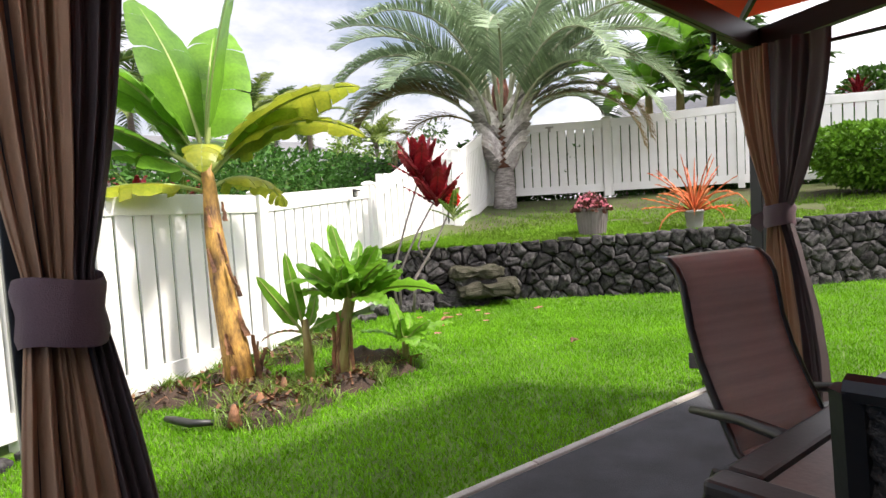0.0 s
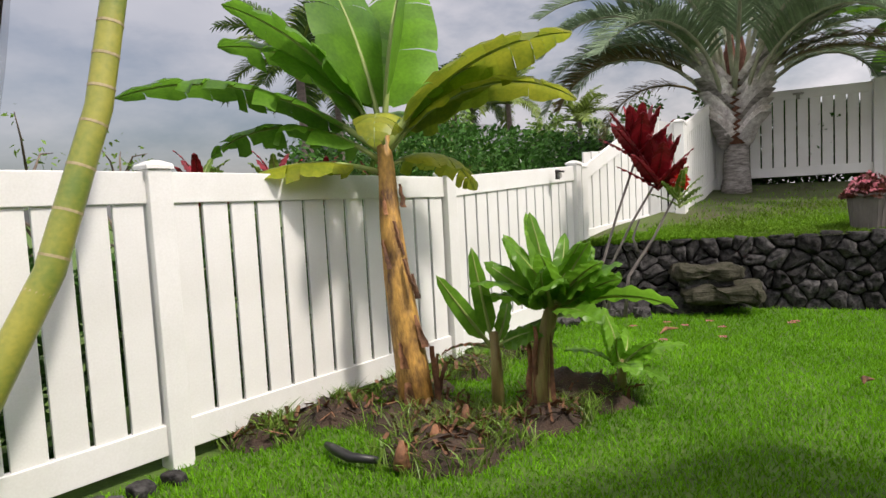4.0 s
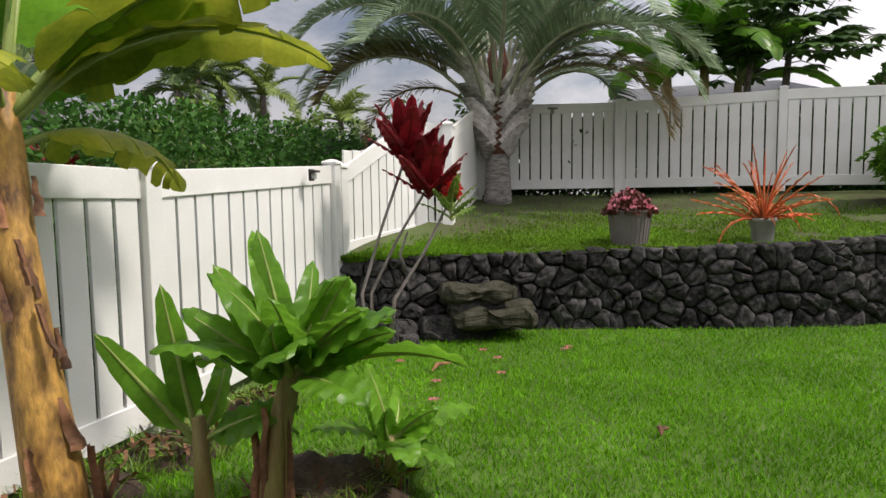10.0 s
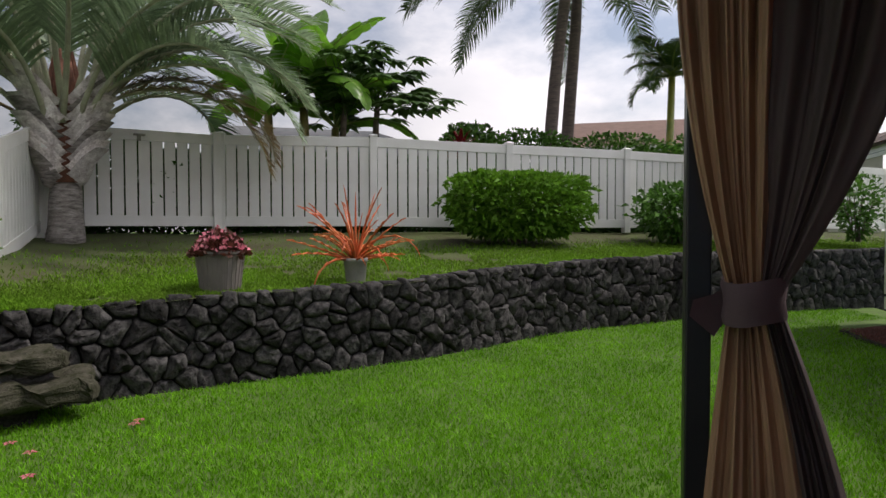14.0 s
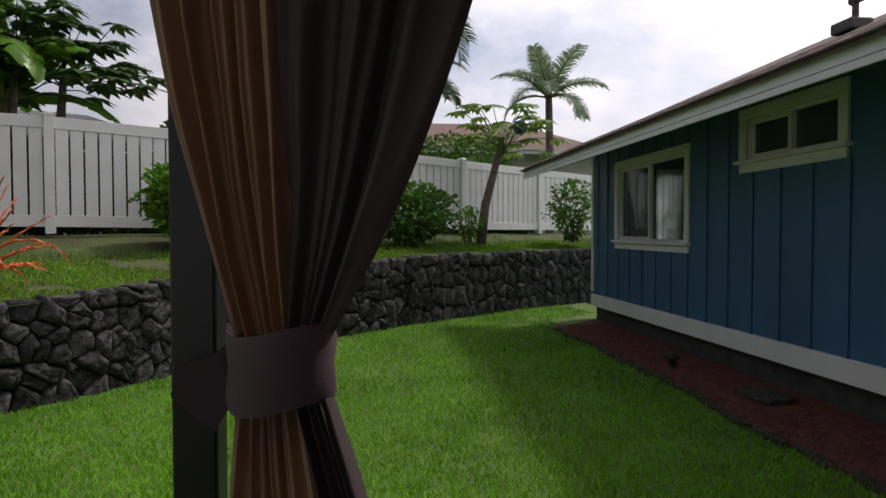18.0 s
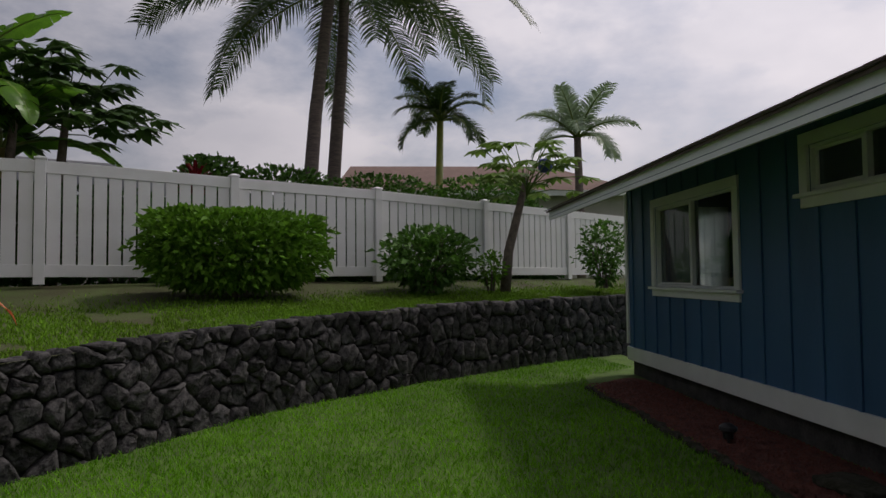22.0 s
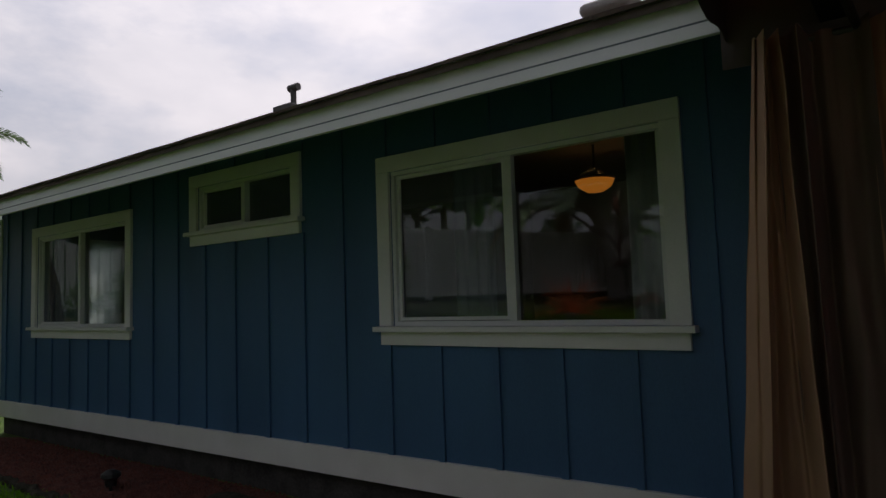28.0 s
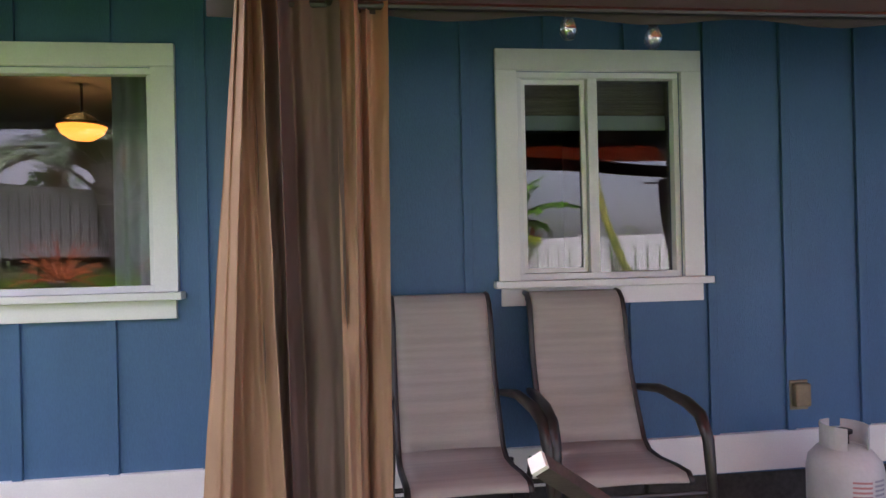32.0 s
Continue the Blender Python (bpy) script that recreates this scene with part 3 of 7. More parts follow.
for i, (px, py) in enumerate(seeds):
    cell = [(px - 0.3, -0.1), (px + 0.3, -0.1), (px + 0.3, 0.90 + rnd.uniform(-0.02, 0.025)), (px - 0.3, 0.90 + rnd.uniform(-0.02, 0.025))]
    for j, (qx, qy) in enumerate(seeds):
        if j != i and abs(qx - px) < 0.62:
            cell = clip_cell(cell, px, py, qx, qy)
            if len(cell) < 3:
                break
    if len(cell) < 3:
        continue
    cx, cy = sum(p[0] for p in cell) / len(cell), sum(p[1] for p in cell) / len(cell)
    # subdivide the outline once and round its corners
    ring = []
    for a, b in zip(cell, cell[1:] + cell[:1]):
        if math.hypot(b[0] - a[0], b[1] - a[1]) > 0.02:
            ring += [(a[0] * (1 - q) + b[0] * q, a[1] * (1 - q) + b[1] * q) for q in (rnd.uniform(0.06, 0.16), rnd.uniform(0.4, 0.6), rnd.uniform(0.84, 0.94))]
    if len(ring) < 5 or not 0 <= cx <= WALL_LEN * 0.999:
        continue
    p0, along = wall_frame(cx)
    n = Vector((along.y, -along.x, 0))
    base = lawn_z(p0.x, p0.y)
    tall = (top_z(p0.x) - base) / 0.88
    bulge = rnd.uniform(0.03, 0.095)
    bm = bmesh.new()
    loops = []
    for k, (scale, depth) in enumerate(((0.95, -0.10), (0.955, 0.02), (0.90, 0.55), (0.74, 0.9), (0.4, 1.05))):
        lp = []
        for x, y in ring:
            wx, wy = (x - cx) * scale, (y - cy) * scale
            dd = depth * bulge if depth > 0 else depth
            dd += 0.06 * noise.noise((x * 12 + i, y * 12, k)) * (depth > 0.5)
            wx += 0.018 * noise.noise((x * 14, y * 14, i + 3.3))
            wy += 0.018 * noise.noise((x * 14, y * 14, i + 9.1))
            q = along * wx + n * (dd - 0.03 + 0.05 * (0.5 - cy)) + Vector((0, 0, wy * tall))
            lp.append(bm.verts.new(q))
        loops.append(lp)
    m = len(ring)
    for a, b in zip(loops, loops[1:]):
        for k in range(m):
            bm.faces.new((a[k], a[(k + 1) % m], b[(k + 1) % m], b[k]))
    bm.faces.new(loops[-1])
    bmesh.ops.recalc_face_normals(bm, faces=bm.faces)
    stones.append((bm, (p0.x, p0.y, base + cy * tall)))
for bm, at in stones[:300]:
    ob = part("stone", bm, STONE, retaining, smooth=True)
    ob.matrix_basis = Matrix.Translation(at)
rest = bmesh.new()
for bm, at in stones[300:]:
    me = bpy.data.meshes.new("tmp_stone")
    bmesh.ops.translate(bm, verts=bm.verts, vec=at)
    bm.to_mesh(me)
    rest.from_mesh(me)
    bpy.data.meshes.remove(me)
    bm.free()
if len(rest.verts):
    tagged(part("far_stones", rest, STONE, retaining, smooth=True), kind="stuff")


def rough_slab(sx, sy, sz, seed, mat, parent, name):
    """A broken lava slab: a rounded block with craggy faces."""
    bm = bmesh.new()
    bmesh.ops.create_cube(bm, size=2)
    bmesh.ops.subdivide_edges(bm, edges=list(bm.edges), cuts=8, use_grid_fill=True)
    for v in bm.verts:
        p = v.co.copy()
        k = (abs(p.x) ** 5 + abs(p.y) ** 5 + abs(p.z) ** 5) ** 0.2
        p = Vector((p.x * sx, p.y * sy, p.z * sz)) * (0.5 / k)
        big = Vector((noise.noise((p.x * 5 + seed, p.y * 5, p.z * 5)), noise.noise((p.x * 5, p.y * 5 + seed, p.z * 5)), 0.7 * noise.noise((p.x * 6, p.y * 6, p.z * 6 + seed))))
        fine = Vector((noise.noise((p.x * 19, p.y * 19 + seed, p.z * 19)), noise.noise((p.x * 19 + seed, p.y * 19, p.z * 19)), noise.noise((p.x * 23, p.y * 23, p.z * 23 - seed))))
        v.co = p + big * min(0.06, sz * 0.4) + fine * min(0.03, sz * 0.22)
    return part(name, bm, mat, parent)


for k, (x, y, z, sx, sy, sz, turn, lab) in enumerate((
        (5.40, 5.73, 0.22, 0.80, 0.62, 0.19, -36, "lower mossy stone ledge jutting from the wall"),
        (5.29, 5.86, 0.44, 0.70, 0.5, 0.14, -32, "upper flat stone ledge jutting from the wall"),
        (5.15, 5.98, 0.07, 0.7, 0.34, 0.3, -33, "dark boulder under the stone ledges"), (5.32, 5.88, 0.33, 0.5, 0.4, 0.13, -30, "dark boulder between the stone ledges"))):
    ob = rough_slab(sx, sy, sz, k * 7, LEDGE if k < 2 else STONE, None, "stone_ledge")
    ob.matrix_basis = pose(x, y, z, 0, 0, turn)
    tagged(ob, lab, "stone", "stone ledges")
for k, (x, y, r) in enumerate(((4.70, 6.32, 0.16), (4.45, 6.25, 0.12), (4.6, 6.0, 0.10), (4.05, 6.25, 0.10), (3.75, 6.1, 0.08), (-0.08, 3.83, 0.06), (0.06, 3.92, 0.05), (-0.28, 3.75, 0.06), (-0.18, 3.72, 0.05))):
    ob = rough_slab(r * 2, r * 1.7, r * 1.4, 30 + k, STONE, None, "rock")
    ob.matrix_basis = pose(x, y, lawn_z(x, y) + r * 0.4, 0, 0, 40 * k)
    tagged(ob, "small dark lava rock lying by the fence", "rock", "loose rocks")


# ---- white vinyl fence ----
def picket_mesh(w, h):
    bm = box(0, 0, h / 2, w, 0.022, h, 0.003)
    me = bpy.data.meshes.new("picket")
    bm.to_mesh(me)
    bm.free()
    me.materials.append(WHITE)
    return me


def fence_run(name, label, posts, caps, feet, boards):
    """Posts with caps, sloping rails between them and upright boards with gaps."""
    run = thing(name, label, "fence", kind="structure")
    for (x, y), top, foot in zip(posts, caps, feet):
        i = posts.index((x, y))
        q = posts[min(i + 1, len(posts) - 1)]
        p = posts[max(i - 1, 0)]
        turn = math.degrees(math.atan2(q[1] - p[1], q[0] - p[0]))
        post = part("post", box(0, 0, (top - 0.05 - foot) / 2, 0.127, 0.127, top - 0.05 - foot, 0.006), WHITE, run)
        post.matrix_basis = pose(x, y, foot, 0, 0, turn)
        bm = bmesh.new()
        lathe([(0.104, 0), (0.104, 0.018), (0.096, 0.026), (0.04, 0.045), (0.0001, 0.05)], 4, bm)
        bmesh.ops.rotate(bm, verts=bm.verts, matrix=Matrix.Rotation(radians(45), 3, "Z"))
        cap = part("cap", bm, WHITE, post)
        cap.matrix_basis = Matrix.Translation((0, 0, top - 0.05 - foot))
    for i in range(len(posts) - 1):
        (x1, y1), (x2, y2) = posts[i], posts[i + 1]
        d = math.hypot(x2 - x1, y2 - y1)
        turn = math.degrees(math.atan2(y2 - y1, x2 - x1))
        t1, t2, f1, f2 = caps[i] - 0.06, caps[i + 1] - 0.06, feet[i] + 0.1, feet[i + 1] + 0.1
        for a, b, hh, wide in ((t1 - 0.085, t2 - 0.085, 0.165, 0.05), (f1 + 0.08, f2 + 0.08, 0.165, 0.05)):
            slope = math.degrees(math.atan2(b - a, d))
            rail = part("rail", box(0, 0, 0, math.hypot(d, b - a) - 0.09, wide, hh, 0.005), WHITE, run)
            rail.matrix_basis = pose((x1 + x2) / 2, (y1 + y2) / 2, (a + b) / 2, 0, -slope, turn)
        nb = max(2, round((d - 0.13) / boards))
        pitch = (d - 0.13) / nb
        base = picket_mesh(pitch - 0.025, (t1 - f1 + t2 - f2) / 2 - 0.24)
        for k in range(nb):
            w = (0.065 + pitch * (k + 0.5)) / d
            shared("picket", base, run, pose(x1 + (x2 - x1) * w, y1 + (y2 - y1) * w, f1 + (f2 - f1) * w + 0.12, 0, 0, turn))
    return run


fence_run("fence_1", "white vinyl board fence with square capped posts", FENCE_LEFT[:5], [1.66, 1.66, 1.64, 1.605, 1.73],
          [-0.02, -0.02, -0.02, -0.03, 0.0], 0.185)
fence_run("fence_4", "white vinyl fence stepping up along the terrace", [(4.41, 6.82), (6.04, 7.62)], [1.70, 2.40], [0.66, 0.76], 0.185)
fence_run("fence_5", "short return panel of the white vinyl fence", [(6.08, 7.55), (6.30, 7.32)], [2.34, 2.27], [0.78, 0.80], 0.185)
fence_run("fence_6", "white vinyl fence climbing to the corner of the terrace", [(6.40, 7.40), (9.1, 9.55)], [2.25, 2.98], [0.82, 1.28], 0.185)
fence_run("fence_2", "tall white vinyl fence along the top of the terrace", FENCE_BACK[1:], [3.04, 3.06, 3.01, 2.995, 2.95, 2.93, 2.9],
          [1.36, 1.36, 1.33, 1.33, 1.32, 1.31, 1.30], 0.182)
fence_run("fence_3", "corner panel of the tall white vinyl fence", [(9.18, 9.48), (10.99, 7.92)], [3.0, 3.03], [1.36, 1.36], 0.182)


# ---- leaves and plants ----
def banana_leaf(name, length, width, rise, droop, mat, parent, at, turn, seed=0, tear=0.4, fold=25, twist=0, petiole=0.15, label="", rib_mat=None):
    """A banana leaf with a rib and a torn blade."""
    r = random.Random(seed)
    n = 26
    pts = arc(length, rise, droop, n)
    vs, qs = [], []
    for side in (-1, 1):
        u = petiole
        while u < 1.0:
            du = r.uniform(0.03, 0.10) if r.random() < tear else r.uniform(0.08, 0.2)
            e = min(1.0, u + du)
            sag = r.uniform(0, 30) * tear * (1.5 if r.random() < 0.35 else 0.6)
            gap = 0.010 * r.random() if tear > 0.1 else 0
            steps = max(1, int((e - u) / 0.03))
            start = len(vs)
            for i in range(steps + 1):
                q = u + (e - u) * i / steps
                f = min(q * n, n - 0.001)
                j = int(f)
                x = pts[j][0] + (pts[j + 1][0] - pts[j][0]) * (f - j)
                z = pts[j][1] + (pts[j + 1][1] - pts[j][1]) * (f - j)
                v = (q - petiole) / (1 - petiole)
                w = width / 2 * max(0.0, min(1.0, v * 7 + 0.05)) ** 0.6 * max(0.0, 1 - v ** 3.2) ** 0.7
                edge = 1 - gap * 6 * (abs(i / steps - 0.5) * 2) ** 4
                for k in range(4):
                    c = k / 3 * edge
                    a = radians(fold - (sag + 22) * c)
                    out = w * c
                    slip = 0.12 * w * c
                    vs.append((x + slip * 0.6, side * out * math.cos(a), z + out * math.sin(a) + 0.012 * math.sin(q * 40 + k) * c))
            for i in range(steps):
                for k in range(3):
                    a = start + i * 4 + k
                    qs.append((a, a + 1, a + 5, a + 4) if side > 0 else (a, a + 4, a + 5, a + 1))
            u = e
    ob = mesh_part(name, np_mesh(name, vs, qs, mat=mat, smooth=True), parent, label)
    ob.matrix_basis = pose(*at, twist, 0, turn)
    if mat in (REDLEAF, CORAL):
        rib_mat = mat
    rib = tube([(x, 0, z - 0.006) for x, z in pts[::2]], [0.022 * (1 - 0.85 * i / 13) * (0.5 + length / 3) for i in range(14)], 6)
    part("midrib", rib, rib_mat or MIDRIB, ob, smooth=True)
    return ob


def frond(name, length, rise, droop, leaflets, leaf_len, mat, parent, at, turn, seed=0, vee=35, hang=0.5, twist=0, stem_mat=None, start=0.16, width=0.016, thick=0.02):
    """A feather palm leaf: an arching stem with two rows of leaflets."""
    r = random.Random(seed)
    n = 22
    pts = arc(length, rise, droop, n)
    vs, qs = [], []
    for i in range(leaflets):
        u = start + (0.995 - start) * i / leaflets
        f = u * n
        j = min(int(f), n - 1)
        x = pts[j][0] + (pts[j + 1][0] - pts[j][0]) * (f - j)
        z = pts[j][1] + (pts[j + 1][1] - pts[j][1]) * (f - j)
        tx, tz = pts[j + 1][0] - pts[j][0], pts[j + 1][1] - pts[j][1]
        tl = math.hypot(tx, tz)
        tx, tz = tx / tl, tz / tl
        ll = leaf_len * (0.35 + 0.65 * math.sin(math.pi * min(1, 0.12 + 0.83 * (u - start) / (1 - start)) ** 0.8)) * r.uniform(0.85, 1.1)
        for side in (-1, 1):
            ahead = r.uniform(0.55, 0.85)
            up = math.sin(radians(vee + r.uniform(-12, 12)))
            base = Vector((x, 0, z))
            d = Vector((tx * ahead - tz * up * 0.7, side * 0.9, tz * ahead + tx * up * 0.7)).normalized()
            across = Vector((tx, 0, tz)) * width
            b = len(vs)
            p = base.copy()
            for k, w in enumerate((0.7, 1.0, 0.75, 0.06)):
                vs.append(p - across * w * 0.5)
                vs.append(p + across * w * 0.5)
                p = p + d * (ll / 3)
                d = (d + Vector((0, 0, -hang * (0.35 + 0.3 * k) * r.uniform(0.7, 1.3)))).normalized()
            for k in range(3):
                qs.append((b + 2 * k, b + 2 * k + 1, b + 2 * k + 3, b + 2 * k + 2))
    ob = mesh_part(name, np_mesh(name, [tuple(v) for v in vs], qs, mat=mat), parent)
    ob.matrix_basis = pose(*at, twist, 0, turn)
    part("stalk", tube([(x, 0, z) for x, z in pts[::2]], [thick * (1 - 0.88 * i / 11) for i in range(12)], 6), stem_mat or mat, ob, smooth=True)
    return ob


def leaf_cloud(name, n, place, size, mat, parent, seed=0, slim=0.45, label=""):
    """Many small folded leaves; place(r) gives a point and an outward way."""
    r = random.Random(seed)
    vs, qs = [], []
    for i in range(n):
        p, out = place(r)
        p, out = Vector(p), Vector(out)
        d = (out + Vector((r.gauss(0, 0.7), r.gauss(0, 0.7), r.gauss(0.15, 0.6)))).normalized()
        s = d.cross(Vector((r.gauss(0, 1), r.gauss(0, 1), r.gauss(0, 1))))
        if s.length < 1e-3:
            continue
        s.normalize()
        up = s.cross(d)
        ll = size * r.uniform(0.65, 1.3)
        w = ll * slim
        b = len(vs)
        tip = p + d * ll - Vector((0, 0, ll * 0.2))
        mid = p + d * ll * 0.5
        vs += [p, mid + s * w * 0.5 + up * w * 0.15, tip, mid - s * w * 0.5 + up * w * 0.15]
        qs.append((b, b + 1, b + 2, b + 3))
    ob = mesh_part(name, np_mesh(name, [tuple(v) for v in vs], qs, mat=mat), parent, label)
    return ob


def shrub(label, at, size, turn, leaves, leaf, mat, seed, lumps=0.12, group="", box_like=3.0, name="shrub", stems=9, low=0.18):
    """A clipped shrub: twigs and a shell of leaves round a rounded box."""
    sx, sy, sz = size
    t = thing(name, label, "shrub", at, turn, group)
    r = random.Random(seed)
    bm = bmesh.new()
    for i in range(stems):
        a = r.uniform(0, math.tau)
        top = Vector((math.cos(a) * sx * 0.36, math.sin(a) * sy * 0.36, sz * r.uniform(0.5, 0.85)))
        tube([(math.cos(a) * sx * 0.1 * r.random(), math.sin(a) * sy * 0.1, 0), top * 0.5 + Vector((r.uniform(-.05, .05), 0, 0)), top], [0.016, 0.012, 0.005], 5, bm)
    part("branch", bm, TWIG, t)

    def place(q):
        while True:
            x, y, z = (q.uniform(-1, 1) for _ in range(3))
            e = abs(x) ** box_like + abs(y) ** box_like + abs(z) ** box_like
            if 0.05 < e < 1:
                break
        k = (1 / e) ** (1 / box_like) * (1 - 0.6 * q.random() ** 2)
        x, y, z = x * k, y * k, z * k
        w = 1 + lumps * noise.noise((x * 3 + seed, y * 3, z * 3)) + 0.5 * lumps * noise.noise((x * 8 + seed, y * 8, z * 8))
        zz = sz * (low + (1 - low) * (z * 0.5 + 0.5))
        shrink = 0.72 + 0.28 * min(1, (zz / sz) * 2.2)
        return (x * w * sx / 2 * shrink, y * w * sy / 2 * shrink, zz * (0.9 + 0.1 * w)), (x, y, z * 0.8 + 0.2)

    leaf_cloud("foliage", leaves, place, leaf, mat, t, seed)
    return t


def clump_tree(label, at, height, spread, trunk_r, leaves, leaf, mat, seed, name="tree", lean=(0, 0), limbs=9, crown_from=0.4, slim=0.45, category="tree"):
    """A tapered trunk with limbs and leafy clumps at their ends."""
    t = thing(name, label, category, at)
    r = random.Random(seed)
    bm = bmesh.new()
    top = Vector((lean[0], lean[1], height * 0.75))
    tube([(0, 0, -0.1), top * 0.35 + Vector((0.03, 0.02, 0)), top * 0.7, top], [trunk_r, trunk_r * 0.8, trunk_r * 0.55, trunk_r * 0.25], 8, bm)
    ends = []
    for i in range(limbs):
        s = top * r.uniform(crown_from, 1.0)
        a = i * 2.4 + r.uniform(-.4, .4)
        e = s + Vector((math.cos(a) * spread * r.uniform(0.35, 1), math.sin(a) * spread * r.uniform(0.35, 1), height * r.uniform(0.02, 0.26)))
        tube([s, s.lerp(e, 0.5) + Vector((0, 0, 0.05 * height)), e], [trunk_r * 0.4, trunk_r * 0.25, trunk_r * 0.1], 5, bm)
        ends += [(e, spread * r.uniform(0.22, 0.45)), (s.lerp(e, 0.65), spread * r.uniform(0.15, 0.3))]
    part("trunk", bm, TWIG, t, smooth=True)

    def place(q):
        c, rad = ends[q.randrange(len(ends))]
        d = Vector((q.gauss(0, 1), q.gauss(0, 1), q.gauss(0, 0.75))).normalized()
        return c + d * rad * q.random() ** 0.4, d

    leaf_cloud("crown", leaves, place, leaf, mat, t, seed, slim)
    return t


# ---- house ----
HY = -2.52
WINDOWS = {  # outer edges of the trim: x1, x2, top, bottom of the glass opening
    "window_1": (9.50, 11.69, 2.392, 1.25),
    "window_2": (7.09, 8.52, 2.565, 2.068),
    "window_3": (4.325, 6.33, 2.385, 1.25),
    "window_4": (1.79, 2.835, 2.382, 1.255),
}
T = 0.105
house = thing("house", "single-storey navy blue board-and-batten house with white trim", "house", kind="structure")
# wall in pieces round the openings
X1, X2, Z1, Z2 = -4.0, 12.64, 0.25, 2.68
cuts = sorted((x1 + T, x2 - T, top - T, bot) for x1, x2, top, bot in WINDOWS.values())
x = X1
for a, b, top, bot in cuts:
    part("wall_panel", box((x + a) / 2, HY - 0.06, (Z1 + Z2) / 2, a - x, 0.12, Z2 - Z1), BLUE, house)
    part("wall_panel", box((a + b) / 2, HY - 0.06, (Z1 + bot) / 2, b - a, 0.12, bot - Z1), BLUE, house)
    part("wall_panel", box((a + b) / 2, HY - 0.06, (top + Z2) / 2, b - a, 0.12, Z2 - top), BLUE, house)
    x = b
part("wall_panel", box((x + X2) / 2, HY - 0.06, (Z1 + Z2) / 2, X2 - x, 0.12, Z2 - Z1), BLUE, house)
EAST = (-3.96, -3.47, 1.22, 2.36)  # the narrow side window: y from, y to, sill, head
for y1, y2, z1, z2 in ((HY - 7.65, EAST[0], 0.1, 2.55), (EAST[1], HY - 0.15, 0.1, 2.55), (EAST[0], EAST[1], 0.1, EAST[2]), (EAST[0], EAST[1], EAST[3], 2.55)):
    part("wall_east", box(X2 - 0.06, (y1 + y2) / 2, (z1 + z2) / 2, 0.12, y2 - y1, z2 - z1), BLUE, house)
part("wall_west", box(X1 + 0.06, HY - 3.9, 1.6, 0.12, 7.5, 3.0), BLUE, house)
part("wall_south", box((X1 + X2) / 2, HY - 7.6, 1.5, X2 - X1, 0.12, 2.6), BLUE, house)
part("foundation", box((X1 + X2) / 2, HY - 3.8, 0.07, X2 - X1 - 0.06, 7.5, 0.5), material("dark_foundation", (0.06, 0.055, 0.05), 0.9, 0.3, 5, 0.5, 40), house)
skirt = part("baseboard", box(0, 0, 0, X2 - X1 + 0.03, 0.035, 0.19, 0.003), TRIM, house)
skirt.matrix_basis = pose((X1 + X2) / 2, HY + 0.012, 0.337, 0, 0.5, 0)
part("corner_board", box(X2 + 0.004, HY + 0.004, 1.5, 0.09, 0.035, 2.2, 0.003), TRIM, house)
k = -21
while 4.625 + k * 0.411 < X2 - 0.08:
    bx = 4.625 + k * 0.411
    k += 1
    spans = [(0.345, 2.66)]
    for x1, x2, top, bot in WINDOWS.values():
        if x1 - 0.03 < bx < x2 + 0.03:
            spans = [(0.345, bot - 0.122), (top, 2.66)]
    for a, b in spans:
        part("batten", box(bx, HY + 0.009, (a + b) / 2, 0.045, 0.018, b - a, 0.003), BLUE, house)

# eave, soffit and roof
EY, EZ = -1.40, 2.235
part("fascia", box((X1 + X2) / 2 - 0.1, EY - 0.012, EZ + 0.08, X2 - X1 + 0.6, 0.024, 0.16, 0.003), FASCIA, house)
slope = 0.435
sof = part("soffit", box(0, 0, 0, X2 - X1 + 0.55, 1.24, 0.02), SOFFIT, house)
sof.matrix_basis = pose((X1 + X2) / 2 - 0.12, (EY + HY) / 2 - 0.01, EZ + 0.045 + slope * (EY - HY) / 2, -math.degrees(math.atan(slope)), 0, 0)


def roof_z(y):
    return EZ + 0.165 + (EY - y) * slope


bm = bmesh.new()
ridge = HY - 3.9
for sgn in (1, -1):
    vs = []
    for x in (X1 - 0.45, X2 + 0.24):
        for y, dz in ((EY + 0.03, 0), (ridge, 0), (ridge, -0.06), (EY + 0.03, -0.03)):
            yy = y if sgn > 0 else 2 * ridge - y
            vs.append(bm.verts.new((x, yy, roof_z(y) - 0.012 + dz)))
    bm.faces.new((vs[0], vs[1], vs[5], vs[4]))
    bm.faces.new((vs[3], vs[7], vs[6], vs[2]))
    bm.faces.new((vs[0], vs[4], vs[7], vs[3]))
    bm.faces.new((vs[0], vs[3], vs[2], vs[1]))
    bm.faces.new((vs[4], vs[5], vs[6], vs[7]))
bmesh.ops.recalc_face_normals(bm, faces=bm.faces)
part("roof_deck", bm, SHINGLE, house)
for x in (X1 - 0.38, X2 + 0.19):
    bm = bmesh.new()
    v = [bm.verts.new(p) for p in ((x, EY, EZ), (x, ridge, roof_z(ridge) - 0.17), (x, ridge, roof_z(ridge) - 0.02), (x, EY, roof_z(EY) - 0.02))]
    f = bm.faces.new(v)
    bmesh.ops.solidify(bm, geom=[f], thickness=0.03)
    part("rake_board", bm, FASCIA, house)
bm = bmesh.new()
v = [bm.verts.new(p) for p in ((X2 - 0.02, HY, 2.5), (X2 - 0.02, ridge, 2.5), (X2 - 0.02, ridge, roof_z(ridge) - 0.1), (X2 - 0.02, HY, roof_z(HY) - 0.08))]
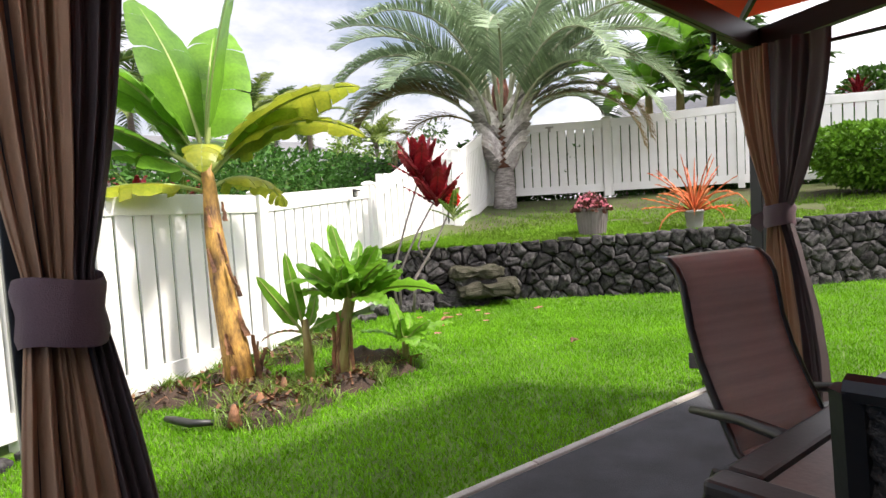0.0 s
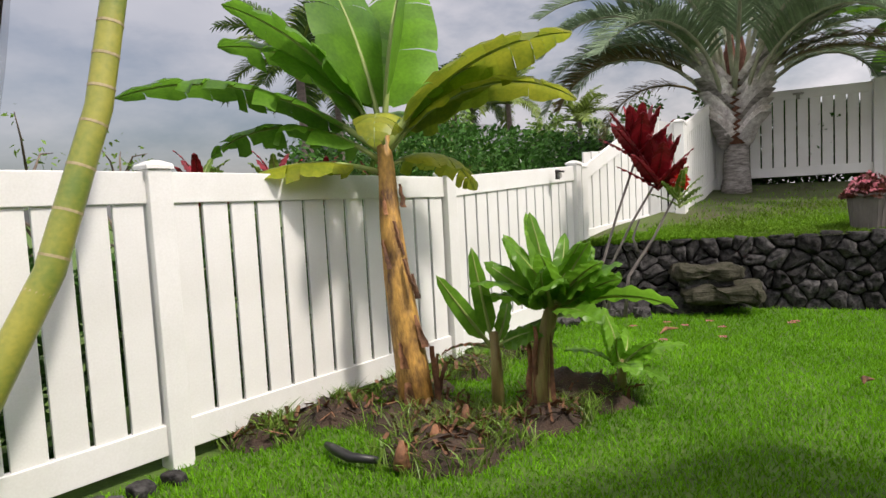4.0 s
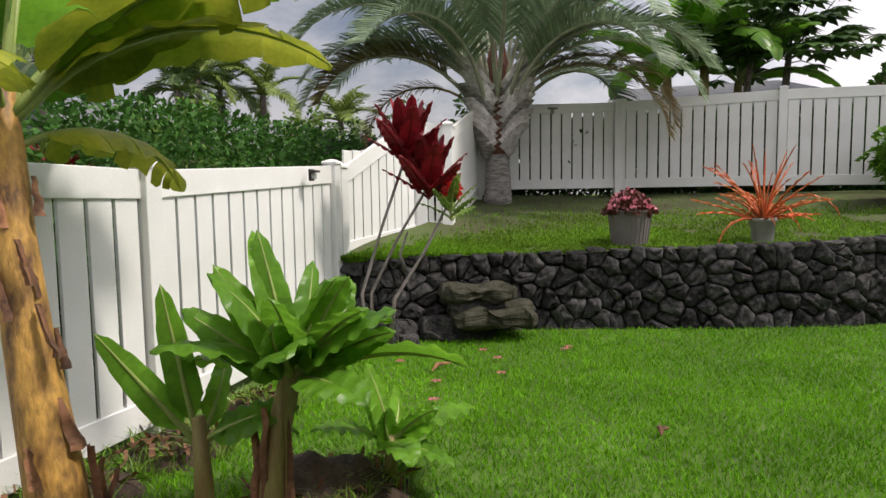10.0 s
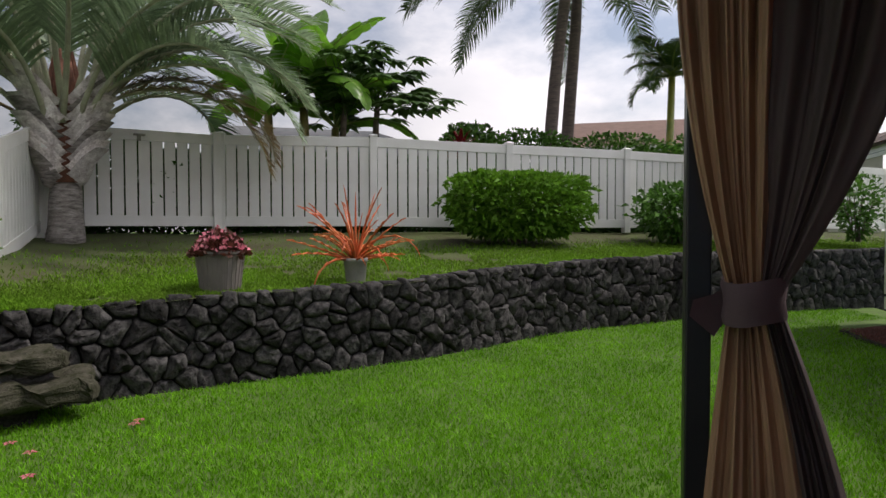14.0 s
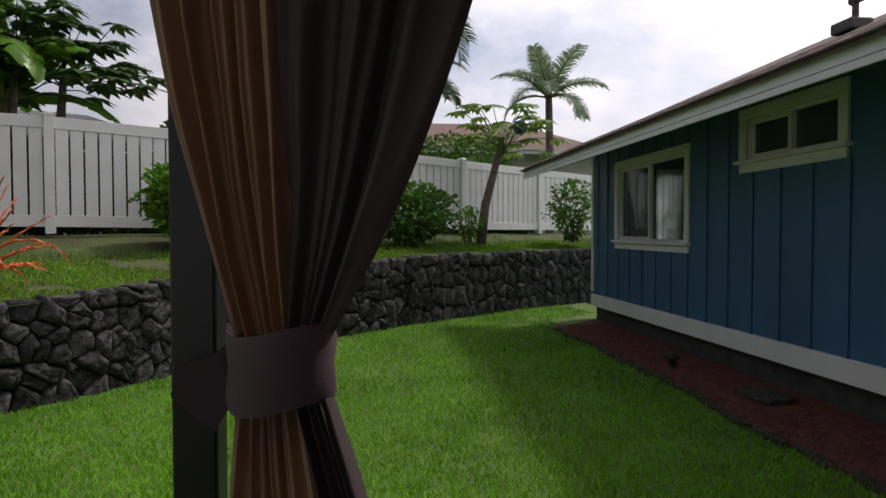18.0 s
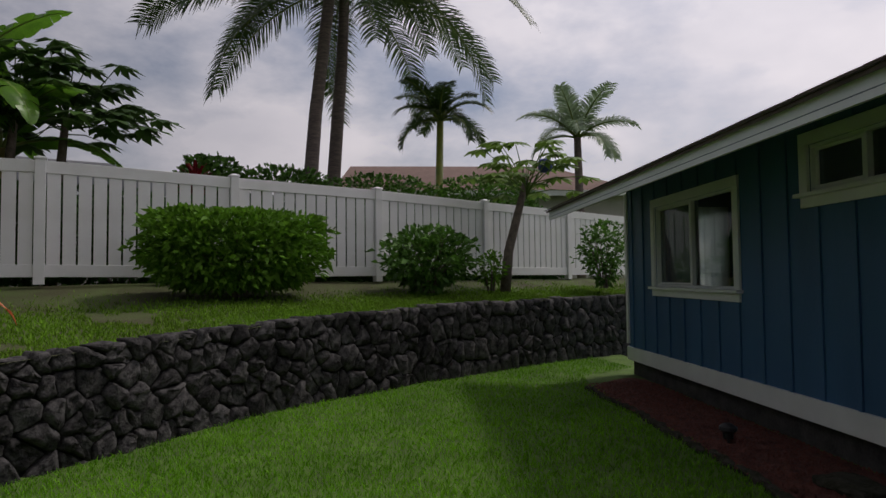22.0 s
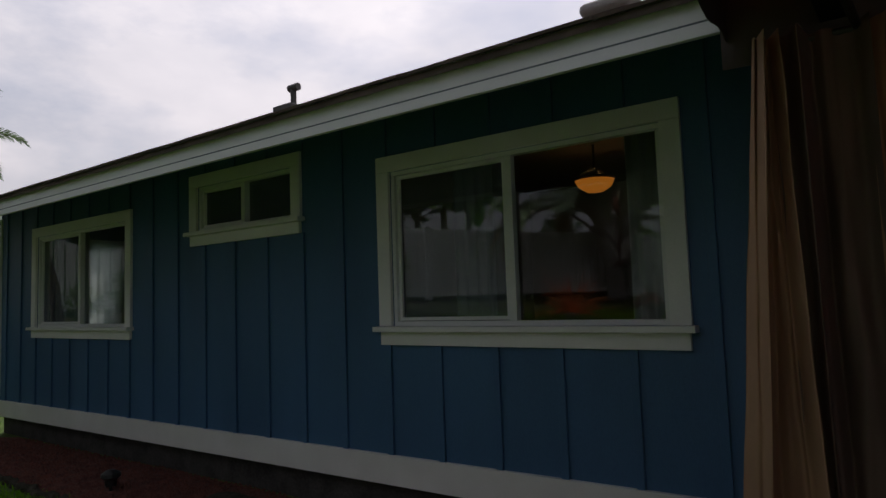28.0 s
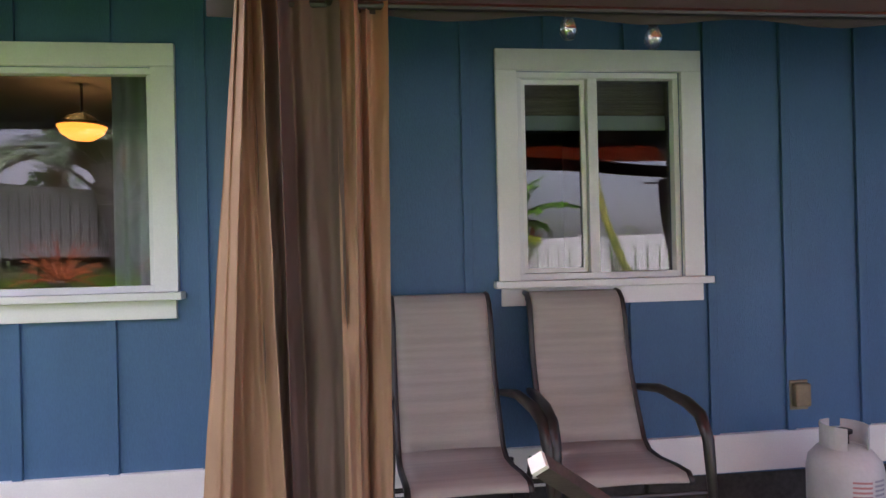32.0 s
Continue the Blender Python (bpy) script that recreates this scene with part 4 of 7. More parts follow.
bmesh.ops.solidify(bm, geom=[bm.faces.new(v)], thickness=0.06)
part("gable_wall", bm, BLUE, house)
tab = {}
for w in (0.27, 0.33, 0.40):
    me = bpy.data.meshes.new("shingle")
    b2 = box(0, 0.0, 0.006, w, 0.20, 0.013, 0.0)
    b2.to_mesh(me)
    b2.free()
    me.materials.append(SHINGLE)
    tab[w] = me
rnd = random.Random(5)
pitch = math.degrees(math.atan(slope))
for row in range(9):
    x = 2.5 + rnd.random() * 0.3
    while x < X2 + 0.1:
        w = rnd.choice((0.27, 0.33, 0.40))
        y = EY + 0.055 - row * 0.145 - 0.1
        m = pose(x + w / 2, y, roof_z(y) - 0.006 + 0.004 * (row % 2) + rnd.random() * 0.004, -pitch, 0, 0)
        if row < 7 and x > 3.0:
            shared("shingle", tab[w], house, m)
        x += w + 0.006


def window(name, x1, x2, top, bot, label, split, deep, screens=()):
    """Trim boards, sill, apron, frame, two sashes and panes."""
    w = thing(name, label, "window", ((x1 + x2) / 2, HY, bot), kind="structure")
    half, h = (x2 - x1) / 2, top - bot
    y = 0.014
    part("head_trim", box(0, y, h - T / 2, half * 2, 0.028, T, 0.003), TRIM, w)
    for s in (-1, 1):
        part("side_trim", box(s * (half - T / 2), y, (h - T) / 2, T, 0.028, h - T - 0.002, 0.003), TRIM, w)
    part("window_sill", box(0, 0.035, -0.017, half * 2 + 0.05, 0.075, 0.034, 0.004), TRIM, w)
    part("apron", box(0, y, -0.079, half * 2 - 0.02, 0.026, 0.085, 0.003), TRIM, w)
    ww, hh = half - T, h - T
    fr = part("window_frame", box(0, -0.03, 0.015, ww * 2, 0.05, 0.03, 0.002), WHITE, w)
    for cx, cz, sx, sz in ((0, hh - 0.014, ww * 2, 0.028), (-ww + 0.014, hh / 2, 0.028, hh - 0.06), (ww - 0.014, hh / 2, 0.028, hh - 0.06), (split, hh / 2, 0.05, hh - 0.06)):
        part("window_frame", box(cx, -0.03, cz, sx, 0.05, sz, 0.002), WHITE, w)
    bm = bmesh.new()
    a, b = split + 0.03, ww - 0.03
    for cx, cz, sx, sz in (((a + b) / 2, 0.045, b - a, 0.022), ((a + b) / 2, hh - 0.042, b - a, 0.022), (a + 0.011, hh / 2, 0.022, hh - 0.1), (b - 0.011, hh / 2, 0.022, hh - 0.1)):
        box(cx, -0.04, cz, sx, 0.02, sz, 0.001, bm)
    part("sash", bm, TRIM if deep else WHITE, w)
    for a, b in ((-ww + 0.02, split - 0.02), (split + 0.02, ww - 0.02)):
        pane = part("pane", box((a + b) / 2, -0.05, hh / 2, b - a, 0.005, hh - 0.05), GLASS, w)
        pane.visible_shadow = False
        if (a > split) in screens:
            part("insect_screen", box((a + b) / 2, -0.062, hh / 2, b - a, 0.002, hh - 0.05), SCREEN, w, "grey insect screen")
    return w


window("window_1", *WINDOWS["window_1"], "wide two-pane slider window with white trim", 0.0, False, (True,))
window("window_2", *WINDOWS["window_2"], "small high two-pane window with cream trim", 0.0, True, (True, False))
window("window_3", *WINDOWS["window_3"], "large two-pane sliding window with cream trim and sill", 0.0, False, (True,))
window("window_4", *WINDOWS["window_4"], "two-pane slider window with a screen and cream trim", 0.03, True)

side = thing("window_5", "narrow daylit window in the end wall of the house", "window", (X2 - 0.06, (EAST[0] + EAST[1]) / 2, EAST[2]), kind="structure")
for cy, cz, sy, sz in ((0, 0.02, EAST[1] - EAST[0], 0.04), (0, EAST[3] - EAST[2] - 0.02, EAST[1] - EAST[0], 0.04), (-0.225, 0.57, 0.04, 1.06), (0.225, 0.57, 0.04, 1.06), (0, 0.57, 0.41, 0.03)):
    part("window_frame", box(0, cy, cz, 0.06, sy, sz, 0.003), WHITE, side)
for cz in (0.295, 0.845):
    part("pane", box(0.0, 0, cz, 0.005, 0.41, 0.51), GLASS, side).visible_shadow = False

vs = [(X2 - 0.17 + 0.012 * math.sin(1.7 * i), EAST[0] - 0.03 + (EAST[1] - EAST[0] + 0.06) * i / 20, z) for z in (EAST[2] - 0.03, EAST[3] + 0.03) for i in range(21)]
shade = mesh_part("sheer_shade", np_mesh("sheer_shade", vs, [(i, i + 1, i + 22, i + 21) for i in range(20)], mat=SHEER, smooth=True))
tagged(shade, "thin white shade letting daylight through the end window", "shade")

# rooms behind the panes, their dimness partly put into the colours
for k, (a, b) in enumerate(((1.4, 3.4), (3.4, 7.0), (7.05, 8.9), (9.0, X2 - 0.12))):
    bm = bmesh.new()
    box((a + b) / 2, HY - 3.4, 1.4, b - a, 0.06, 2.5, 0, bm)
    box(a + 0.03, HY - 1.8, 1.4, 0.06, 3.2, 2.5, 0, bm)
    if k < 3:
        box(b - 0.03, HY - 1.8, 1.4, 0.06, 3.2, 2.5, 0, bm)
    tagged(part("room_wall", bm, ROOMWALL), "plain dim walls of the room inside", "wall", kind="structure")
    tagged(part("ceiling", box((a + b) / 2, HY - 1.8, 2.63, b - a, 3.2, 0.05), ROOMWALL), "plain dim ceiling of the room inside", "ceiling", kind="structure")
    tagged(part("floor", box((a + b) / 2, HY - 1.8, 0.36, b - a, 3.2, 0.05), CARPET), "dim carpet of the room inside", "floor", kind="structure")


def drape(x1, x2, y, z1, z2, label):
    n = 40
    vs, qs = [], []
    for i in range(n + 1):
        u = i / n
        off = 0.022 * math.sin(u * (x2 - x1) * 75) + 0.01 * math.sin(u * 13)
        vs += [(x1 + (x2 - x1) * u, y + off, z1), (x1 + (x2 - x1) * u, y + off * 0.7, z2)]
    for i in range(n):
        qs.append((2 * i, 2 * i + 2, 2 * i + 3, 2 * i + 1))
    ob = mesh_part("drape", np_mesh("drape", vs, qs, mat=DRAPE, smooth=True))
    mod = ob.modifiers.new("cloth", "SOLIDIFY")
    mod.thickness = 0.004
    return tagged(ob, label, "curtain", "window drapes")


drape(4.42, 4.68, HY - 0.2, 0.6, 2.42, "pale sheer drape gathered beside the large window")
drape(5.55, 5.85, HY - 0.2, 0.6, 2.42, "pale sheer drape gathered beside the large window")
drape(10.78, 11.55, HY - 0.2, 0.6, 2.42, "pale sheer drape in the far window")
bm = bmesh.new()
for k in range(9):
    box(2.33, HY - 0.13, 2.245 - k * 0.018, 0.84, 0.012, 0.016, 0.002, bm)
tagged(part("roller_blind", bm, BLIND), "rolled-up woven bamboo blind at the window head", "blind")
tagged(part("blind_rail", box(2.33, HY - 0.13, 2.05, 0.84, 0.02, 0.075, 0.004), DRAPE), "pale bottom rail of the window blind", "blind")

pend = thing("pendant_lamp", "lit amber glass bowl lamp hanging in the dining room", "lamp", (5.40, -4.06, 2.215))
part("bowl", lathe([(0.0001, 0), (0.07, 0.01), (0.13, 0.05), (0.155, 0.10), (0.15, 0.10), (0.12, 0.05), (0.0001, 0.02)], 24), AMBER, pend, "glowing amber glass bowl", True)
part("ring", lathe([(0.15, 0.10), (0.165, 0.105), (0.165, 0.12), (0.15, 0.125)], 24), BRONZE, pend)
for k in range(3):
    a = k * math.tau / 3
    part("arm", tube([(0.155 * math.cos(a), 0.155 * math.sin(a), 0.11), (0.10 * math.cos(a), 0.10 * math.sin(a), 0.17), (0, 0, 0.20)], 0.006, 6), BRONZE, pend)
part("rod", tube([(0, 0, 0.19), (0, 0, 0.40)], 0.010, 6), BRONZE, pend)
lamp_light = new("pendant_light", bpy.data.lights.new("pendant_light", "POINT"))
lamp_light.data.energy = 3
lamp_light.data.color = (1.0, 0.5, 0.15)
lamp_light.data.shadow_soft_size = 0.1
lamp_light.location = (5.40, -4.06, 2.33)

# roof fittings
vent = thing("roof_vent", "dark metal plumbing vent with a boxed base on the roof", "vent", (8.70, -3.87, roof_z(-3.87)))
part("flashing", box(0.05, 0, 0.03, 0.30, 0.26, 0.12, 0.02), STEEL, vent)
part("pipe", tube([(0, 0, 0.0), (0, 0, 0.27)], 0.032, 10), STEEL, vent)
part("cap", tube([(-0.08, 0, 0.29), (0.06, 0, 0.29)], 0.042, 10), STEEL, vent)
sky = thing("skylight", "pale domed skylight on the shingled roof", "skylight", (4.90, -3.3, roof_z(-3.3)))
part("curb", box(0, 0, 0.02, 0.40, 0.40, 0.06, 0.02, m=Matrix.Rotation(radians(-pitch), 4, "X")), POTPALE, sky)
part("dome", box(0, 0.02, 0.1, 0.34, 0.34, 0.09, 0.04, m=Matrix.Rotation(radians(-pitch), 4, "X")), POTPALE, sky, smooth=True)

# ---- cinder bed along the house ----
bm = bmesh.new()
for i in range(90):
    x = 3.98 + i * (12.0 - 3.98) / 89
    for j in range(7):
        y = HY + 0.02 + (0.90 + 0.03 * math.sin(x * 3)) * j / 6
        if i > 82:
            y = HY + 0.02 + (y - HY - 0.02) * (1 - ((i - 82) / 8) ** 2 * 0.6)
        bm.verts.new((x, y, lawn_z(x, y) + 0.02 + 0.03 * math.sin(j / 6 * math.pi) + 0.012 * noise.noise((x * 8, y * 8, 0))))
bm.verts.ensure_lookup_table()
for i in range(89):
    for j in range(6):
        bm.faces.new([bm.verts[q] for q in (i * 7 + j, (i + 1) * 7 + j, (i + 1) * 7 + j + 1, i * 7 + j + 1)])
tagged(part("cinder_bed", bm, CINDER, smooth=True), "bed of red volcanic cinder along the house", "gravel bed", kind="structure")
rnd = random.Random(9)
vs, ts = [], []
for i in range(7000):
    x, y = rnd.uniform(3.98, 11.7), HY + 0.03 + 0.92 * rnd.random()
    r = rnd.uniform(0.006, 0.018)
    z = lawn_z(x, y) + 0.03 + 0.025 * math.sin((y - HY) / 0.95 * math.pi)
    b = len(vs)
    a = rnd.random() * 6
    vs += [(x + r * math.cos(a), y + r * math.sin(a), z), (x + r * math.cos(a + 2.1), y + r * math.sin(a + 2.1), z), (x + r * math.cos(a + 4.2), y + r * math.sin(a + 4.2), z), (x, y, z + r * 1.1)]
    ts += [(b, b + 1, b + 3), (b + 1, b + 2, b + 3), (b + 2, b, b + 3)]
tagged(mesh_part("cinder", np_mesh("cinder", vs, tris=ts, mat=CINDER)), "loose red cinder pieces", "gravel", kind="stuff")
for x in np.arange(4.2, 11.7, 0.40):
    ob = rough_slab(0.36, 0.07, 0.07, float(x), LEDGE, None, "edging_stone")
    ob.matrix_basis = pose(float(x), HY + 0.94 + 0.03 * math.sin(x * 3), lawn_z(x, -1.6) + 0.015, 0, 0, 4 * math.sin(x * 5))
    tagged(ob, "low weathered edging stone between lawn and cinder", "edging", "cinder bed edging")
path_light = thing("path_light", "small black path light standing in the red cinder", "lamp", (8.57, -1.85, lawn_z(8.5, -1.8)))
part("stake", tube([(0, 0, 0), (0, 0, 0.16)], 0.012, 8), BLACKPLASTIC, path_light)
part("hood", lathe([(0.05, 0.13), (0.075, 0.15), (0.07, 0.175), (0.03, 0.20), (0.0001, 0.205)], 16), BLACKPLASTIC, path_light)
part("lens", lathe([(0.04, 0.08), (0.045, 0.13)], 12), BLACKPLASTIC, path_light)
ob = rough_slab(0.42, 0.32, 0.06, 3, LEDGE, None, "stepping_stone")
ob.matrix_basis = pose(7.4, -2.05, 0.055, 0, 0, 10)
tagged(ob, "flat grey stepping stone in the cinder bed", "stepping stone")

# unseen wall, added to block light from the west and darken the patio
blocker = part("light_blocking_wall", box(-1.8, -0.25, 1.3, 0.2, 4.5, 2.7), BLUE)
tagged(blocker, "plain navy wall added out of view to keep light off the patio", "wall", kind="structure")

# ---- patio ----
PZ = 0.09
tagged(part("patio", box(0.45, -0.44, PZ - 0.11, 7.05, 4.12, 0.2), CONCRETE), "concrete patio slab under the gazebo", "patio", kind="structure")
tagged(part("outdoor_mat", box(1.42, -0.42, PZ + 0.001, 4.9, 4.0, 0.012, 0.003), MAT), "dark charcoal outdoor mat covering the patio", "mat")
x = -2.9
while x < 3.6:
    part_ob = part("border_stone", box(0, 0, 0, 0.596, 0.045, 0.12, 0.008), CONCRETE)
    part_ob.matrix_basis = Matrix.Translation((x + 0.3, 1.63, PZ - 0.055))
    tagged(part_ob, "pale narrow concrete edging of the patio", "edging", "patio edging")
    x += 0.6

# ---- gazebo ----
GX1, GX2, GY1, GY2 = -0.10, 3.80, -1.42, 1.42
gazebo = thing("gazebo", "black metal gazebo with a rust-coloured fabric roof", "gazebo", ((GX1 + GX2) / 2, (GY1 + GY2) / 2, PZ))
gx, gy = (GX2 - GX1) / 2, (GY2 - GY1) / 2
CORNERS = ((-gx, -gy), (gx - 0.2, -gy), (gx, gy), (-gx + 0.01, gy - 0.12))  # the frame stands a little out of square
for cx, cy in CORNERS:
    post = part("post", box(cx, cy, 1.05, 0.076, 0.076, 2.1, 0.006), POSTBLACK, gazebo)
    part("base_plate", box(cx, cy, 0.011, 0.17, 0.17, 0.012, 0.003), POSTBLACK, post)


def arched_beam(a, b):
    bm = bmesh.new()
    side = Vector((b[1] - a[1], a[0] - b[0], 0)).normalized() * 0.032
    secs = []
    for i in range(17):
        u = abs(i / 8 - 1)
        z = 2.085 + 0.145 * (1 - u ** 1.3)
        p = Vector((a[0] + (b[0] - a[0]) * i / 16, a[1] + (b[1] - a[1]) * i / 16, z))
        secs.append([bm.verts.new(q) for q in (p - side, p + side, p + side + Vector((0, 0, 0.13)), p - side + Vector((0, 0, 0.13)))])
    for s1, s2 in zip(secs, secs[1:]):
        for k in range(4):
            bm.faces.new((s1[k], s1[(k + 1) % 4], s2[(k + 1) % 4], s2[k]))
    bm.faces.new(secs[0])
    bm.faces.new(secs[-1])
    bmesh.ops.recalc_face_normals(bm, faces=bm.faces)
    return part("beam", bm, POSTBLACK, gazebo)


arched_beam(CORNERS[0], CORNERS[1])
arched_beam(CORNERS[3], CORNERS[2])
arched_beam((gx - 0.2, -gy + 0.035), (gx, gy - 0.035))
arched_beam((-gx, -gy + 0.035), (-gx, gy - 0.155))
part("curtain_rail", tube([(-gx, -gy + 0.07, 2.04), (gx, -gy + 0.07, 2.04)], 0.012, 8), POSTBLACK, gazebo)
part("curtain_rail", tube([(gx - 0.26, -gy, 2.041), (gx - 0.06, gy, 2.041)], 0.012, 8), POSTBLACK, gazebo)
part("curtain_rail", tube([(-gx, gy - 0.16, 2.042), (-gx + 0.45, gy - 0.12, 2.042)], 0.012, 8), POSTBLACK, gazebo)
ox, oy, ez, pz = gx + 0.08, gy + 0.10, 2.33, 3.05
lawn_y = gy + 0.14
for quad in (((-ox, -oy), (ox, -oy), (0.4, 0), (-0.4, 0)), ((ox, -oy), (ox, lawn_y), (0.4, 0)), ((ox, lawn_y), (-ox, lawn_y), (-0.4, 0), (0.4, 0)), ((-ox, lawn_y), (-ox, -oy), (-0.4, 0))):
    bm = bmesh.new()
    f = bm.faces.new([bm.verts.new((x, y, pz if abs(y) < 0.01 and abs(x) < 0.5 else ez)) for x, y in quad])
    bmesh.ops.solidify(bm, geom=[f], thickness=0.012)
    part("canopy_panel", bm, CANOPY, gazebo)
for a, b in (((-ox, -oy), (-0.4, 0)), ((ox, -oy), (0.4, 0)), ((ox, lawn_y), (0.4, 0)), ((-ox, lawn_y), (-0.4, 0))):
    part("rafter", tube([(a[0] * 0.97, a[1] * 0.97, ez - 0.03), (b[0], b[1], pz - 0.05)], 0.025, 6), POSTBLACK, gazebo)
for x1, y1, x2, y2, drop in ((-ox, -oy, ox, -oy, 0.25), (ox, -oy, ox, 0.3 * oy, 0.25), (-gx, -gy + 0.045, gx + 0.1, -gy + 0.045, 0.33)):
    n = 40
    vs, qs = [], []
    for i in range(n + 1):
        u = i / n
        dip = drop + 0.012 * math.sin(u * 40)
        vs += [(x1 + (x2 - x1) * u, y1 + (y2 - y1) * u, ez + 0.02), (x1 + (x2 - x1) * u, y1 + (y2 - y1) * u, ez + 0.02 - dip)]
    for i in range(n):
        qs.append((2 * i, 2 * i + 2, 2 * i + 3, 2 * i + 1))
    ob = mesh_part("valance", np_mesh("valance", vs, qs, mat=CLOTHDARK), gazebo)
    mod = ob.modifiers.new("cloth", "SOLIDIFY")
    mod.thickness = 0.006


def curtain_panel(name, parent, mat, tops, waist, bottoms, zs, waves=9, amp=0.035, seed=0, n=90, label="", hug=1.5):
    """A pleated cloth between a top line and a bottom line, drawn in at a waist. zs: top, waist or None, bottom."""
    rows = 40
    vs, qs = [], []
    zt, zw, zb = zs
    for j in range(rows + 1):
        v = j / rows
        z = zt + (zb - zt) * v
        for i in range(n + 1):
            u = i / n
            t = Vector(tops[0]).lerp(Vector(tops[1]), u)
            b = Vector(bottoms[0]).lerp(Vector(bottoms[1]), u)
            if zw is None:
                p = t.lerp(b, v)
                gather = 1.0
            else:
                w = Vector(waist[0]).lerp(Vector(waist[1]), u)
                if z > zw:
                    k = max(0.0, min(1.0, (zt - z) / (zt - zw)))
                    p = t.lerp(w, k ** hug)
                else:
                    k = max(0.0, min(1.0, (zw - z) / (zw - zb)))
                    p = w.lerp(b, 1 - (1 - k) ** 1.6)
                gather = 0.55 + 0.45 * abs(k if z <= zw else 1 - k)
            across = (Vector(tops[1]) - Vector(tops[0])).normalized()
            nrm = Vector((-across.y, across.x))
            ph = u * waves * math.tau + 0.7 * math.sin(u * 9 + seed) + 0.5 * noise.noise((u * 5, v * 1.6, seed))
            fold = 1 - 2 * abs(math.sin(ph / 2)) ** 0.7
            off = amp * gather * (fold + 0.3 * math.sin(ph * 2.3 + seed + 3 * v)) * (0.75 + 0.9 * noise.noise((u * 3 + seed, 0.8 * v, 3)))
            off += 0.02 * noise.noise((u * 6, v * 7, seed + 5))
            vs.append((p.x + nrm.x * off, p.y + nrm.y * off, z))
    for j in range(rows):
        for i in range(n):
            a = j * (n + 1) + i
            qs.append((a, a + 1, a + n + 2, a + n + 1))
    ob = mesh_part(name, np_mesh(name, vs, qs, mat=mat, smooth=True), parent, label)
    return ob


def tie_band(parent, c, rx, ry, z, h, turn=0.0, tail=1):
    bm = bmesh.new()
    rings = []
    for k, (s, dz) in enumerate(((1.0, 0), (1.06, h * 0.15), (1.0, h * 0.5), (1.06, h * 0.85), (1.02, h))):
        ring = []
        for i in range(28):
            a = i * math.tau / 28
            q = 1 + 0.05 * noise.noise((math.cos(a) * 2, math.sin(a) * 2, k * 0.8))
            ring.append(bm.verts.new((c[0] + math.cos(a) * rx * s * q, c[1] + math.sin(a) * ry * s * q, z + dz + 0.01 * math.sin(a * 2))))
        rings.append(ring)
    for a, b in zip(rings, rings[1:]):
        for i in range(28):
            bm.faces.new((a[i], a[(i + 1) % 28], b[(i + 1) % 28], b[i]))
    bmesh.ops.recalc_face_normals(bm, faces=bm.faces)
    return part("tie_band", bm, TIE, parent, "plum fabric tie band", True)


def tied_curtain(label, top_far, corner, waist_c, waist_w, bottom_far, bottom_near, zw, group="gazebo curtains", dark_part=0.45, hug=1.5, band=(0.09, 0.115)):
    """A tied-back curtain of a brown and a dark panel with its band."""
    t = thing("gazebo_curtain", label, "curtain", (0, 0, 0), 0, group)
    a, b = Vector(corner), Vector(top_far)
    d = (b - a).normalized()
    wc = Vector(waist_c)
    w0, w1 = wc - d * waist_w / 2, wc + d * waist_w / 2
    b0, b1 = Vector(bottom_near), Vector(bottom_far)
    mid = 1 - dark_part
    curtain_panel("brown_panel", t, CLOTH, (a, a.lerp(b, mid)), (w0, w0.lerp(w1, 0.72)), (b0, b0.lerp(b1, 0.75)), (2.17, zw, PZ + 0.02), 5, 0.048, 1, hug=hug)
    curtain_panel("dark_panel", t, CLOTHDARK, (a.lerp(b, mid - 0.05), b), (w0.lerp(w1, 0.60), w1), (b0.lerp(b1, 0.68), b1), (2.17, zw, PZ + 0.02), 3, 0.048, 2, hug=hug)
    tie_band(t, wc, waist_w * 0.5 + 0.022, 0.07 if abs(d.x) > 0.5 else 0.07, zw - band[0], band[1]) if abs(d.x) > 0.5 else tie_band(t, wc, 0.07, waist_w * 0.5 + 0.022, zw - band[0], band[1])
    return t


cb = tied_curtain("tied-back brown and black curtain on the lawn-side post", (3.54, 0.90), (3.70, 1.50), (3.735, 1.27), 0.13, (3.64, 0.96), (3.77, 1.42), 1.18, dark_part=0.56, hug=1.8, band=(0.075, 0.13))
bm = bmesh.new()
v = [bm.verts.new(p) for p in ((3.725, 1.33, 1.23), (3.725, 1.33, 1.14), (3.73, 1.38, 1.06), (3.735, 1.45, 1.12), (3.73, 1.44, 1.17), (3.73, 1.38, 1.19))]
bmesh.ops.solidify(bm, geom=[bm.faces.new(v)], thickness=0.008)
part("tie_tail", bm, TIE, cb, "loose end of the tie")
ca = tied_curtain("tied-back brown and black curtain near the fence", (0.18, 1.27), (-0.18, 1.24), (-0.025, 1.255), 0.14, (0.20, 1.27), (-0.17, 1.24), 1.21, dark_part=0.32, hug=1.9, band=(0.14, 0.155))
curtain_panel("net_panel", ca, NET, ((0.09, 1.30), (0.175, 1.30)), ((0.03, 1.275), (0.065, 1.275)), ((0.02, 1.28), (0.055, 1.28)), (2.02, 1.25, 1.18), 3, 0.02, 4, 40, "pale see-through insect netting")
cc = thing("gazebo_curtain", "loose brown curtain hanging to the patio by the house, middle painted as shaded", "curtain", (0, 0, 0), 0, "gazebo curtains")
